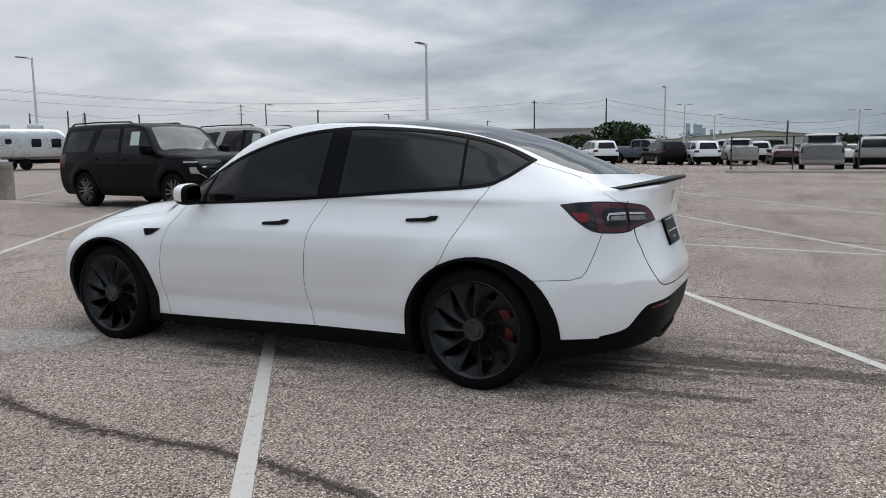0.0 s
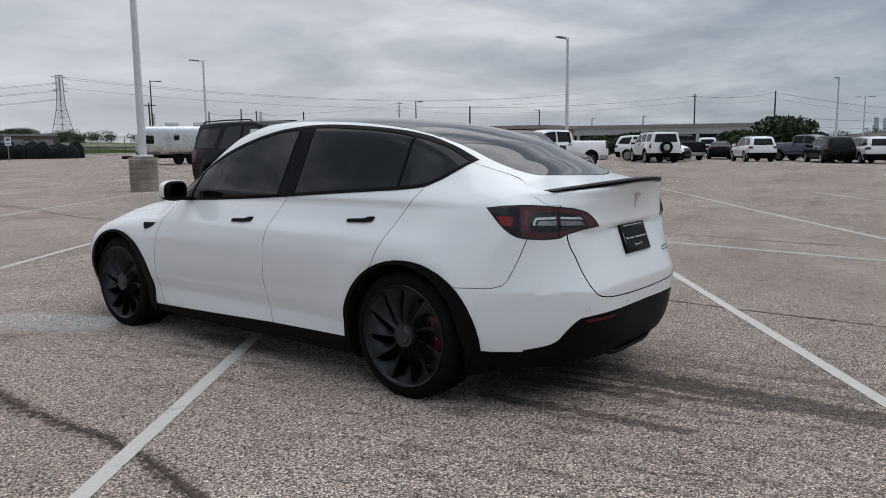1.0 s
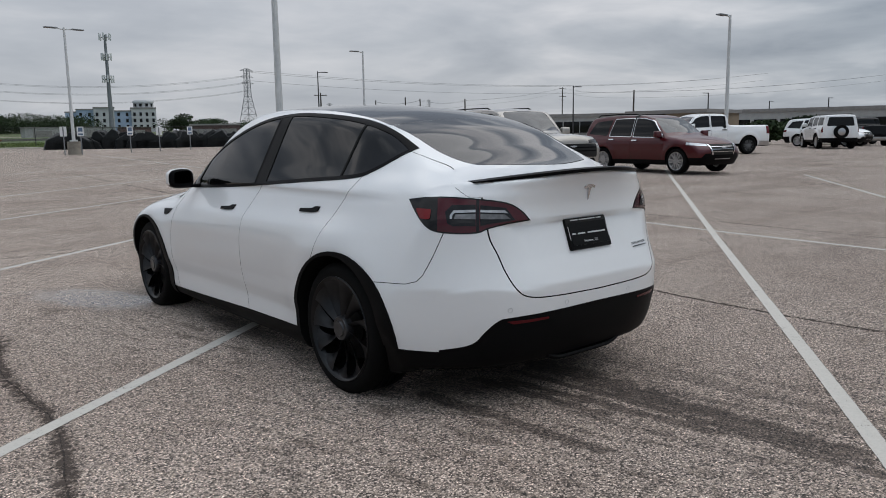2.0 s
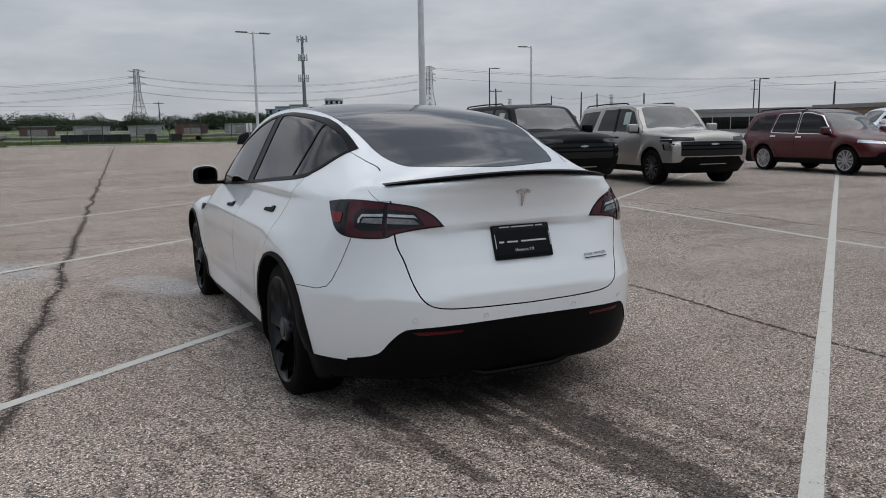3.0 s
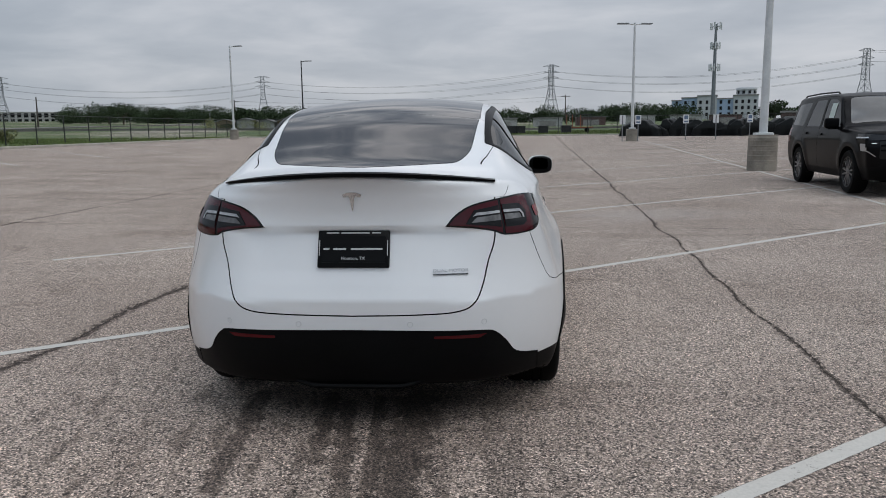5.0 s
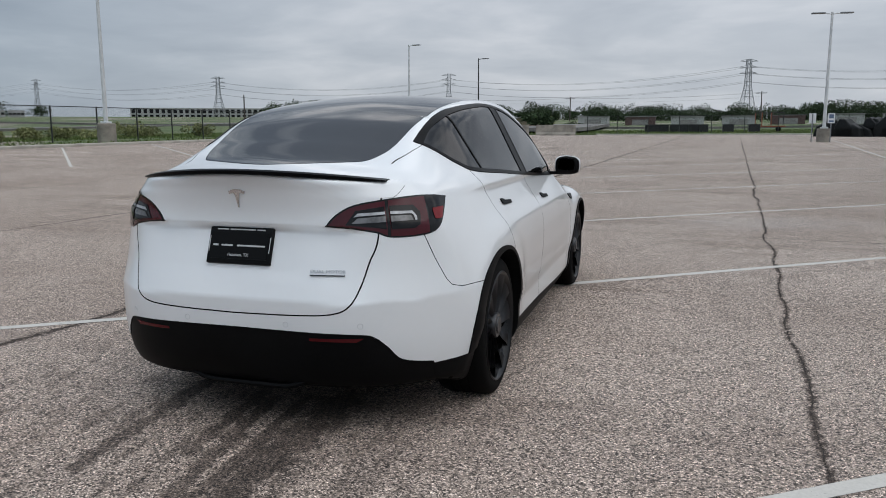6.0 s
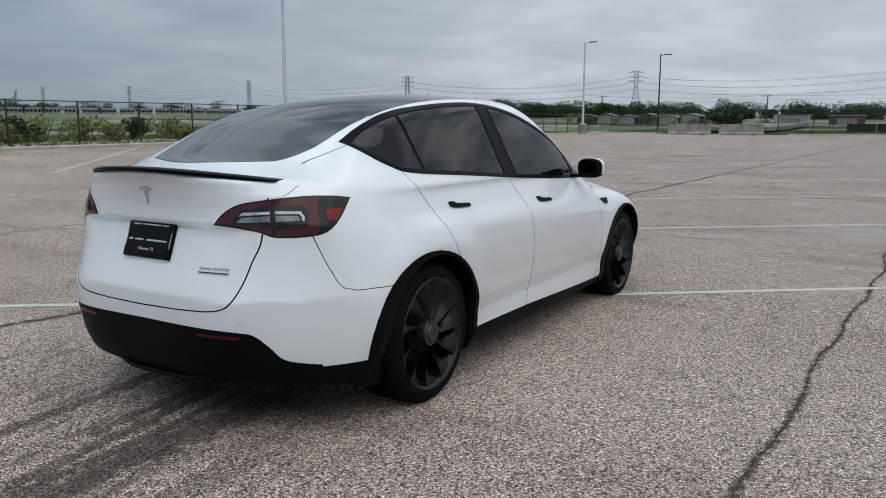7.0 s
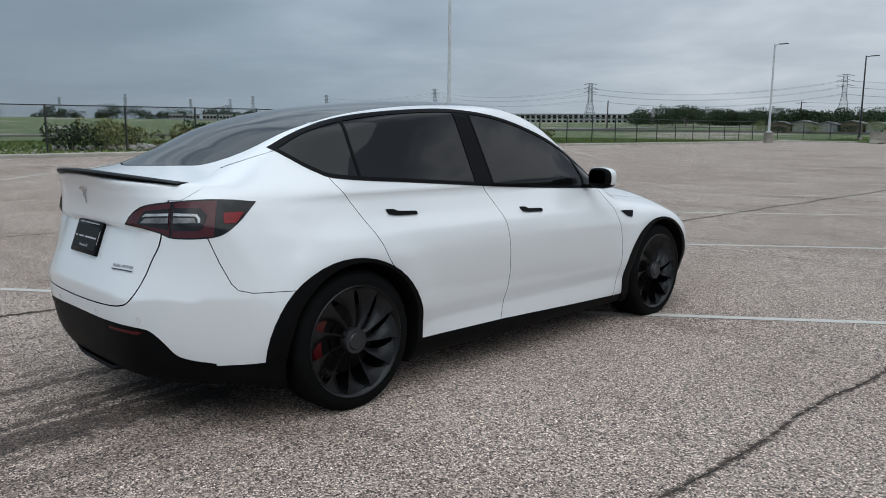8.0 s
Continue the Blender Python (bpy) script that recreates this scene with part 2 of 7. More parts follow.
def dress(me, f, paint, inner=None, off=0.0, eps=0.006):
    """Gives the outer skin its true normals and paint, and the cut faces the inner material."""
    n = len(me.vertices)
    co = np.empty(n * 3)
    me.vertices.foreach_get("co", co)
    co = co.reshape(-1, 3)
    g = gradient(f, co)
    on = np.abs(f(co)) < eps
    fn = np.empty(len(me.polygons) * 3)
    me.polygons.foreach_get("normal", fn)
    fn = fn.reshape(-1, 3)
    lv = np.empty(len(me.loops), int)
    me.loops.foreach_get("vertex_index", lv)
    tot = np.empty(len(me.polygons), int)
    me.polygons.foreach_get("loop_total", tot)
    lf = np.repeat(np.arange(len(tot)), tot)
    good = on[lv] & ((g[lv] * fn[lf]).sum(1) > 0.3)
    face_ok = np.ones(len(tot), bool)
    np.logical_and.at(face_ok, lf, good)
    normals = np.where((good & face_ok[lf])[:, None], g[lv], fn[lf])
    if off:
        me.vertices.foreach_set("co", (co + np.where(on[:, None], g * off, 0)).ravel())
    me.materials.clear()
    me.materials.append(paint)
    if inner is not None:
        me.materials.append(inner)
        under = fn[:, 2] < -0.75
        me.polygons.foreach_set("material_index", np.where(face_ok & ~under, 0, 1).astype(int))
    me.shade_smooth()
    me.update()
    me.normals_split_custom_set(normals.tolist())
    return me


def prism(poly, axis, lo, hi, both=False):
    """A closed bar with the given outline, along x over (y, z), along y over (x, z), along z over (x, y), or along (1, -1, 0) over (s, z)."""
    def place(p, h, s=1):
        if axis == "x":
            return (s * h, p[0], p[1])
        if axis == "y":
            return (p[0], h, p[1])
        if axis == "z":
            return (p[0], p[1], h)
        k = math.sqrt(0.5)
        return (s * k * (p[0] + h), k * (p[0] - h), p[1])

    bm = bmesh.new()
    for s in (1, -1) if both else (1,):
        one = bmesh.new()
        a = [one.verts.new(place(p, lo, s)) for p in poly]
        b = [one.verts.new(place(p, hi, s)) for p in poly]
        k = len(poly)
        for i in range(k):
            j = (i + 1) % k
            one.faces.new((a[i], a[j], b[j]))
            one.faces.new((a[i], b[j], b[i]))
        for tri in tessellate_polygon([[Vector((*p, 0)) for p in poly]]):
            one.faces.new([a[i] for i in tri])
            one.faces.new([b[i] for i in tri][::-1])
        bmesh.ops.recalc_face_normals(one, faces=one.faces[:])
        if one.calc_volume(signed=True) < 0:
            bmesh.ops.reverse_faces(one, faces=one.faces[:])
        tmp = bpy.data.meshes.new("half")
        one.to_mesh(tmp)
        one.free()
        bm.from_mesh(tmp)
        bpy.data.meshes.remove(tmp)
    me = bpy.data.meshes.new("cutter")
    bm.to_mesh(me)
    bm.free()
    return me


def spline(pts, n=6, closed=False):
    """A smooth line through points of the plane."""
    p = [Vector((*q, 0)) for q in pts]
    k = len(p)
    out = []
    for i in range(k if closed else k - 1):
        a, b = p[i], p[(i + 1) % k]
        za = p[(i - 1) % k] if closed or i > 0 else a * 2 - b
        zb = p[(i + 2) % k] if closed or i + 2 < k else b * 2 - a
        for j in range(n):
            t = j / n
            v = 0.5 * (2 * a + (b - za) * t + (2 * za - 5 * a + 4 * b - zb) * t * t + (3 * a - za - 3 * b + zb) * t ** 3)
            out.append((v.x, v.y))
    if not closed:
        out.append(tuple(pts[-1]))
    return out


def rounded(poly, r, n=4):
    """The outline with its corners rounded."""
    out, k = [], len(poly)
    for i in range(k):
        a, b, c = (Vector((*poly[j % k], 0)) for j in (i - 1, i, i + 1))
        d0, d1 = (a - b), (c - b)
        t = min(r, d0.length * 0.45, d1.length * 0.45)
        p, q = b + d0.normalized() * t, b + d1.normalized() * t
        for j in range(n + 1):
            s = j / n
            v = p * (1 - s) ** 2 + b * 2 * s * (1 - s) + q * s * s
            out.append((v.x, v.y))
    return out


def grown(poly, d):
    """The outline moved outward by d (inward if below 0)."""
    area = sum(a[0] * b[1] - b[0] * a[1] for a, b in zip(poly, poly[1:] + poly[:1]))
    s = 1 if area > 0 else -1
    out, k = [], len(poly)
    for i in range(k):
        a, b, c = (np.array(poly[j % k]) for j in (i - 1, i, i + 1))
        u, v = b - a, c - b
        u, v = u / max(np.linalg.norm(u), 1e-9), v / max(np.linalg.norm(v), 1e-9)
        n0, n1 = np.array((u[1], -u[0])) * s, np.array((v[1], -v[0])) * s
        m = n0 + n1
        m = m / max(0.35, 1 + n0 @ n1)
        q = b + m * d
        out.append((float(q[0]), float(q[1])))
    return out


def text_mesh(words, size, depth=0.002):
    """Letters as a mesh in the xy plane, centred."""
    cu = bpy.data.curves.new("letters", "FONT")
    cu.body, cu.size, cu.extrude, cu.align_x, cu.align_y = words, size, depth, "CENTER", "CENTER"
    ob = bpy.data.objects.new("letters", cu)
    scene.collection.objects.link(ob)
    dg = bpy.context.evaluated_depsgraph_get()
    me = bpy.data.meshes.new_from_object(ob.evaluated_get(dg), depsgraph=dg)
    bpy.data.objects.remove(ob)
    return me


class Body:
    """A car body: a solid from which panes, lamps and panels are carved."""

    def __init__(self, f, solid, root, paint, dark):
        self.f, self.rest, self.root, self.paint, self.dark = f, solid, root, paint, dark

    def carve(self, name, poly, axis, lo, hi, material, pair=True, gap=0.0, off=0.0, label="", parent=None, extra=None):
        """Takes a piece out of the body as a part; pair: on both sides."""
        sided = axis in ("x", "d")
        tool = prism(poly, axis, lo, hi)
        hole = prism(grown(poly, gap) if gap else poly, axis, lo, hi, both=sided and pair)
        if extra is not None:
            p2, a2, l2, h2 = extra
            tool = cut(tool, prism(p2, a2, l2, h2), "UNION")
            hole = cut(hole, prism(grown(p2, gap * 0.25), a2, l2, h2), "UNION")
        piece = cut(self.rest, tool, "INTERSECT")
        made = []
        other = mirrored(piece, name) if sided and pair else None
        for me in (piece, other):
            if me is not None and len(me.polygons):
                dress(me, self.f, material, self.dark, off)
                made.append(part(name, me, None, parent or self.root, label))
        self.rest = cut(self.rest, hole, "DIFFERENCE")
        return made

    def inlay(self, name, poly, axis, lo, hi, material, pair=True, off=0.003, label="", parent=None, source=None):
        """A thin piece that lies on the skin of the body, proud by off."""
        piece = cut(source or self.rest, prism(poly, axis, lo, hi), "INTERSECT")
        sided = axis in ("x", "d")
        other = mirrored(piece, name) if sided and pair else None
        made = []
        for k, me in enumerate((piece, other)):
            if me is not None and len(me.polygons):
                dress(me, self.f, material, self.dark, off)
                made.append(part(name, me, None, parent[k] if isinstance(parent, list) else (parent or self.root), label))
        return made

    def remove(self, poly, axis, lo, hi, both=True):
        self.rest = cut(self.rest, prism(poly, axis, lo, hi, both=both and axis in ("x", "d")), "DIFFERENCE")

    def finish(self, name="body_shell", label=""):
        dress(self.rest, self.f, self.paint, self.dark)
        return part(name, self.rest, None, self.root, label)


def circle(cx, cy, rx, ry=None, n=40):
    ry = rx if ry is None else ry
    return [(cx + rx * math.cos(2 * math.pi * i / n), cy + ry * math.sin(2 * math.pi * i / n)) for i in range(n)]

# ---- lie of the land ----
def ramp01(v, lo, hi):
    t = min(max((v - lo) / (hi - lo), 0.0), 1.0)
    return t * t * (3 - 2 * t)


def gz(x, y):
    """Height of the ground: level round the car, rising gently to the north and west."""
    z = 0.0105 * min(max(0.0, y - 2), 100)
    z += 0.0195 * min(max(0.0, -x - 6), 20) * (1 - 0.6 * ramp01(y, 20, 75))
    z += 0.08 * ramp01(x, 20, 32) * (1 - ramp01(x, 46, 56)) * ramp01(y, 6, 14)
    z -= 0.08 * ramp01(x, 40, 56) * (1 - ramp01(y, 10, 30))
    az = math.degrees(math.atan2(x, y))
    rise = 0.023 - 0.006 * ramp01(az, -25, 5) - 0.017 * ramp01(az, 10, 65)
    return z + rise * min(max(0.0, math.hypot(x, y) - 95), 320)


# ---- ground materials ----
def pavement_material():
    m = bpy.data.materials.new("exposed_aggregate_concrete")
    nt, b = link_nodes(m)
    pos = nt.nodes.new("ShaderNodeNewGeometry").outputs["Position"]
    v1 = add_node(nt, "ShaderNodeTexVoronoi", Scale=140.0)
    v2 = add_node(nt, "ShaderNodeTexVoronoi", Scale=60.0)
    for v in (v1, v2):
        nt.links.new(pos, v.inputs["Vector"])
    sep1 = nt.nodes.new("ShaderNodeSeparateColor")
    nt.links.new(v1.outputs["Color"], sep1.inputs[0])
    sep2 = nt.nodes.new("ShaderNodeSeparateColor")
    nt.links.new(v2.outputs["Color"], sep2.inputs[0])
    stone = nt.nodes.new("ShaderNodeValToRGB")
    nt.links.new(sep1.outputs[0], stone.inputs[0])
    els = stone.color_ramp.elements
    els[0].position, els[0].color = 0.0, (0.022, 0.018, 0.016, 1)
    els[1].position, els[1].color = 1.0, (0.98, 0.88, 0.80, 1)
    for p, c in ((0.24, (0.095, 0.080, 0.071)), (0.5, (0.35, 0.300, 0.268)), (0.8, (0.64, 0.556, 0.50))):
        els.new(p).color = (*c, 1)
    patch = noise_tex(nt, pos, 0.35, 5)
    mid = noise_tex(nt, pos, 2.6, 6, 0.62)
    pebble = step(nt, sep2.outputs[1], 0.72, 0.8)
    col = blend(nt, calc(nt, "MULTIPLY", pebble, 0.5), stone.outputs[0], (0.52, 0.45, 0.385))
    paste = step(nt, v1.outputs["Distance"], 0.35, 0.75)
    col = blend(nt, calc(nt, "MULTIPLY", paste, 0.55), col, (0.10, 0.088, 0.078))
    speckle = noise_tex(nt, pos, 55.0, 5, 0.8)
    col = blend(nt, 1.0, col, blend(nt, step(nt, speckle, 0.36, 0.64), (0.59, 0.543, 0.508), (1.60, 1.488, 1.405)), "MULTIPLY")
    # blotches and traffic film
    col = blend(nt, step(nt, patch, 0.35, 0.7), col, (0.80, 0.775, 0.76), "MULTIPLY")
    # long faint stains that run with the slabs, and paler swept stretches
    mq = nt.nodes.new("ShaderNodeMapping")
    mq.vector_type = "TEXTURE"
    mq.inputs["Rotation"].default_value = (0, 0, radians(6))
    mq.inputs["Scale"].default_value = (4.5, 0.9, 1.0)
    nt.links.new(pos, mq.inputs["Vector"])
    bands = noise_tex(nt, mq.outputs[0], 1.0, 6, 0.6)
    col = blend(nt, calc(nt, "MULTIPLY", step(nt, bands, 0.52, 0.66), 0.75), col, (0.74, 0.715, 0.70), "MULTIPLY")
    col = blend(nt, calc(nt, "MULTIPLY", step(nt, calc(nt, "SUBTRACT", 1.0, bands), 0.56, 0.70), 0.5), col, (1.16, 1.15, 1.14), "MULTIPLY")
    col = blend(nt, calc(nt, "MULTIPLY", step(nt, mid, 0.52, 0.72), 0.5), col, (0.6, 0.57, 0.55), "MULTIPLY")
    drops = noise_tex(nt, pos, 7.0, 3, 0.5)
    col = blend(nt, calc(nt, "MULTIPLY", step(nt, drops, 0.66, 0.72), 0.4), col, (0.4, 0.38, 0.37), "MULTIPLY")
    sx = nt.nodes.new("ShaderNodeSeparateXYZ")
    nt.links.new(pos, sx.inputs[0])
    X, Y = sx.outputs[0], sx.outputs[1]

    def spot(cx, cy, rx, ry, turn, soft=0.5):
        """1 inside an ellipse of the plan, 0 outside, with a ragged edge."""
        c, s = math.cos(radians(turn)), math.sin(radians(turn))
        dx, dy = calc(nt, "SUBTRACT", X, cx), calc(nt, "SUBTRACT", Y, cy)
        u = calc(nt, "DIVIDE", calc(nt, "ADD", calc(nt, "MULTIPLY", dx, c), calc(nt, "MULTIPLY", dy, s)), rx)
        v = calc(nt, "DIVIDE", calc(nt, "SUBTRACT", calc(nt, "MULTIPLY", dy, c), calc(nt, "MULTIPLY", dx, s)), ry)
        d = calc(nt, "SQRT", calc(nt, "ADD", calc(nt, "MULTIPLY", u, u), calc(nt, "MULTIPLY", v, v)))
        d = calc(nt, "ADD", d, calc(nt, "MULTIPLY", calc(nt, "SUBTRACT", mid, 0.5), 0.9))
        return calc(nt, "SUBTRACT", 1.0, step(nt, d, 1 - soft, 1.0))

    # tyre and drip streaks that run back from the parked car
    mp = nt.nodes.new("ShaderNodeMapping")
    mp.vector_type = "TEXTURE"
    mp.inputs["Rotation"].default_value = (0, 0, radians(8))
    mp.inputs["Scale"].default_value = (0.16, 2.4, 1.0)
    nt.links.new(pos, mp.inputs["Vector"])
    streak = noise_tex(nt, mp.outputs[0], 1.0, 4, 0.6)
    streak = step(nt, streak, 0.47, 0.6)
    zone = spot(0.35, -1.7, 1.1, 1.45, 8, 0.75)
    col = blend(nt, calc(nt, "MULTIPLY", calc(nt, "MULTIPLY", streak, zone), 0.5), col, (0.3, 0.28, 0.27), "MULTIPLY")

    # short dark drips and tyre marks scattered round the back of the car
    md = nt.nodes.new("ShaderNodeMapping")
    md.vector_type = "TEXTURE"
    md.inputs["Rotation"].default_value = (0, 0, radians(12))
    md.inputs["Scale"].default_value = (0.085, 0.30, 1.0)
    nt.links.new(pos, md.inputs["Vector"])
    dash = step(nt, noise_tex(nt, md.outputs[0], 1.0, 5, 0.65), 0.53, 0.60)
    around = calc(nt, "MAXIMUM", spot(-0.6, -0.9, 2.3, 2.4, 10, 0.8), spot(-1.1, 1.6, 0.75, 1.7, 4, 0.8))
    col = blend(nt, calc(nt, "MULTIPLY", calc(nt, "MULTIPLY", dash, around), 0.62), col, (0.34, 0.31, 0.29), "MULTIPLY")

    def trail(x0, y0, x1, y1, w, soft=0.45):
        """1 along a run of wet ground, 0 beside it, with a ragged edge."""
        ex, ey = x1 - x0, y1 - y0
        dx, dy = calc(nt, "SUBTRACT", X, x0), calc(nt, "SUBTRACT", Y, y0)
        t = calc(nt, "DIVIDE", calc(nt, "ADD", calc(nt, "MULTIPLY", dx, ex), calc(nt, "MULTIPLY", dy, ey)), ex * ex + ey * ey)
        t = calc(nt, "MINIMUM", calc(nt, "MAXIMUM", t, 0.0), 1.0)
        qx = calc(nt, "SUBTRACT", dx, calc(nt, "MULTIPLY", t, ex))
        qy = calc(nt, "SUBTRACT", dy, calc(nt, "MULTIPLY", t, ey))
        d = calc(nt, "SQRT", calc(nt, "ADD", calc(nt, "MULTIPLY", qx, qx), calc(nt, "MULTIPLY", qy, qy)))
        d = calc(nt, "ADD", calc(nt, "DIVIDE", d, w), calc(nt, "MULTIPLY", calc(nt, "SUBTRACT", blotch, 0.5), 3.2))
        return calc(nt, "SUBTRACT", 1.0, step(nt, d, 1 - soft, 1.0))

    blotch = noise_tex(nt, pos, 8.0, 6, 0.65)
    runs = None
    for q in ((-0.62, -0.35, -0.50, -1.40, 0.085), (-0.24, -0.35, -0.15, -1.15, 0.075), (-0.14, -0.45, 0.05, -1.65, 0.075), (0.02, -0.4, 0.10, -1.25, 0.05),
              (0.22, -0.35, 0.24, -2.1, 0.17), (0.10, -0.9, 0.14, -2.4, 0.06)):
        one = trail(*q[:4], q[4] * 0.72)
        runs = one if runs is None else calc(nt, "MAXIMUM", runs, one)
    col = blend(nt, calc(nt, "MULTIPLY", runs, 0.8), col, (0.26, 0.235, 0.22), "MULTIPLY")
    # damp ground under the car, with the shade beneath it painted in darker
    damp_shade = calc(nt, "MAXIMUM", spot(0.0, -0.35, 0.95, 0.42, 0, 0.6), spot(-0.72, 0.1, 0.14, 0.5, 0, 0.6))
    damp_shade = calc(nt, "MAXIMUM", damp_shade, spot(-0.72, 1.7, 0.16, 0.9, 2, 0.7))
    col = blend(nt, calc(nt, "MULTIPLY", damp_shade, 0.8), col, (0.22, 0.2, 0.19), "MULTIPLY")
    # water standing on the concrete
    wet = calc(nt, "MAXIMUM", spot(-1.22, 3.45, 0.42, 1.05, 24, 0.6), spot(-2.6, 5.0, 0.8, 1.2, 20, 0.7))
    wet = calc(nt, "MAXIMUM", wet, calc(nt, "MULTIPLY", spot(2.9, 7.6, 2.0, 1.2, 20, 0.8), 0.5))
    col = blend(nt, calc(nt, "MULTIPLY", wet, 0.6), col, (0.6, 0.58, 0.57), "MULTIPLY")
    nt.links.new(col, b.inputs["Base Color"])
    nt.links.new(calc(nt, "SUBTRACT", 0.86, calc(nt, "MULTIPLY", wet, 0.66)), b.inputs["Roughness"])
    b.inputs["Specular IOR Level"].default_value = 0.45
    b.inputs["Diffuse Roughness"].default_value = 0.75
    bp = add_node(nt, "ShaderNodeBump", Strength=0.9, Distance=0.0045)
    nt.links.new(v1.outputs["Distance"], bp.inputs["Height"])
    nt.links.new(calc(nt, "SUBTRACT", 0.9, calc(nt, "MULTIPLY", wet, 0.8)), bp.inputs["Strength"])
    bp.invert = True
    nt.links.new(bp.outputs[0], b.inputs["Normal"])
    return m


def worn_strip(name, color, keep, scale, rough):
    """Thin paint or dirt on the pavement, worn through in places and ragged at the edges."""
    m = bpy.data.materials.new(name)
    nt, b = link_nodes(m)
    pos = nt.nodes.new("ShaderNodeNewGeometry").outputs["Position"]
    uv = nt.nodes.new("ShaderNodeTexCoord").outputs["UV"]
    sx = nt.nodes.new("ShaderNodeSeparateXYZ")
    nt.links.new(uv, sx.inputs[0])
    edge = calc(nt, "ABSOLUTE", calc(nt, "SUBTRACT", sx.outputs[0], 0.5))
    rag = noise_tex(nt, pos, scale, 6, 0.7)
    fine_n = noise_tex(nt, pos, scale * 6, 3, 0.6)
    inside = calc(nt, "SUBTRACT", calc(nt, "SUBTRACT", 0.5, edge), calc(nt, "MULTIPLY", rag, keep[0]))
    inside = step(nt, inside, keep[1], keep[2])
    wear = step(nt, calc(nt, "ADD", calc(nt, "MULTIPLY", rag, 0.5), calc(nt, "MULTIPLY", fine_n, 0.5)), keep[3], keep[4])
    a = calc(nt, "MULTIPLY", inside, calc(nt, "SUBTRACT", 1.0, wear))
    col = blend(nt, fine_n, tuple(c * 0.75 for c in color), tuple(min(1, c * 1.15) for c in color))
    nt.links.new(col, b.inputs["Base Color"])
    nt.links.new(a, b.inputs["Alpha"])
    b.inputs["Roughness"].default_value = rough
    b.inputs["Specular IOR Level"].default_value = 0.3
    return m


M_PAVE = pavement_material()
M_LINE = worn_strip("worn_white_road_paint", (0.52, 0.49, 0.445), (0.12, 0.0, 0.05, 0.56, 0.70), 11.0, 0.7)
M_JOINT = worn_strip("dark_joint_dirt", (0.070, 0.053, 0.044), (0.66, -0.03, 0.22, 0.49, 0.64), 19.0, 0.95)
M_CRACK = worn_strip("dark_crack_filler", (0.03, 0.025, 0.022), (0.62, 0.0, 0.12, 0.45, 0.60), 14.0, 0.95)
M_CURB = mat("weathered_concrete_curb", (0.40, 0.37, 0.32), 0.9, vary=0.25, scale=1.5, grain=40, bump=0.004)


def grass_material():
    m = bpy.data.materials.new("rough_grass_and_dirt")
    nt, b = link_nodes(m)
    pos = nt.nodes.new("ShaderNodeNewGeometry").outputs["Position"]
    big, mid2, tiny = noise_tex(nt, pos, 0.035, 5), noise_tex(nt, pos, 0.4, 5), noise_tex(nt, pos, 9.0, 4)
    g = blend(nt, tiny, (0.050, 0.080, 0.026), (0.105, 0.140, 0.050))
    g = blend(nt, step(nt, mid2, 0.45, 0.7), g, (0.15, 0.16, 0.07))
    dirt = blend(nt, mid2, (0.21, 0.18, 0.14), (0.33, 0.29, 0.24))
    nt.links.new(blend(nt, step(nt, big, 0.52, 0.62), g, dirt), b.inputs["Base Color"])
    b.inputs["Roughness"].default_value = 0.95
    bp = add_node(nt, "ShaderNodeBump", Strength=0.8, Distance=0.08)
    nt.links.new(tiny, bp.inputs["Height"])
    nt.links.new(bp.outputs[0], b.inputs["Normal"])
    return m


M_GRASS = grass_material()
LOT_X0, LOT_X1, LOT_Y0, LOT_Y1 = -26.0, 125.0, -70.0, 76.0


def sheet(name, xs, ys, height, material, label, category):
    bm = bmesh.new()
    grid = [[bm.verts.new((x, y, height(x, y))) for y in ys] for x in xs]
    for a, b in zip(grid, grid[1:]):
        for i in range(len(ys) - 1):
            bm.faces.new((a[i], b[i], b[i + 1], a[i + 1]))
    ob = part(name, bm, material)
    return tagged(ob, label, category, kind="structure")


def spread(a, b, n, power=1.0):
    return [a + (b - a) * (i / n) ** power for i in range(n + 1)]


E_ = 0.05
gx = [LOT_X0 - d for d in spread(0, 2500, 26, 3)][::-1] + spread(LOT_X0 + E_, LOT_X1 - E_, 30) + [LOT_X1 + d for d in spread(0, 2500, 20, 3)]
gy = [LOT_Y0 - d for d in spread(0, 2500, 20, 3)][::-1] + spread(LOT_Y0 + E_, LOT_Y1 - E_, 30) + [LOT_Y1 + d for d in spread(0, 2500, 28, 3)]


def field_height(x, y):
    if LOT_X0 < x < LOT_X1 and LOT_Y0 < y < LOT_Y1:
        return gz(x, y) - 0.3
    h = 0.12
    if x < LOT_X0 - 3 or y > LOT_Y1 + 3:
        h += 0.25 * noise.noise(Vector((x * 0.03, y * 0.03, 0.3)))
    return gz(x, y) + h


ground = sheet("ground", gx, gy, field_height, M_GRASS, "open grass field with bare dirt patches beyond the lot", "ground")
px_ = spread(LOT_X0, -9, 16) + spread(-8, 12, 20) + spread(14, LOT_X1, 56)
py_ = spread(LOT_Y0, -9, 14) + spread(-8, 12, 20) + spread(14, LOT_Y1, 42)
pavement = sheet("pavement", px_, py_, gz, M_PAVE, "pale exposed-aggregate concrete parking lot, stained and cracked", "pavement")


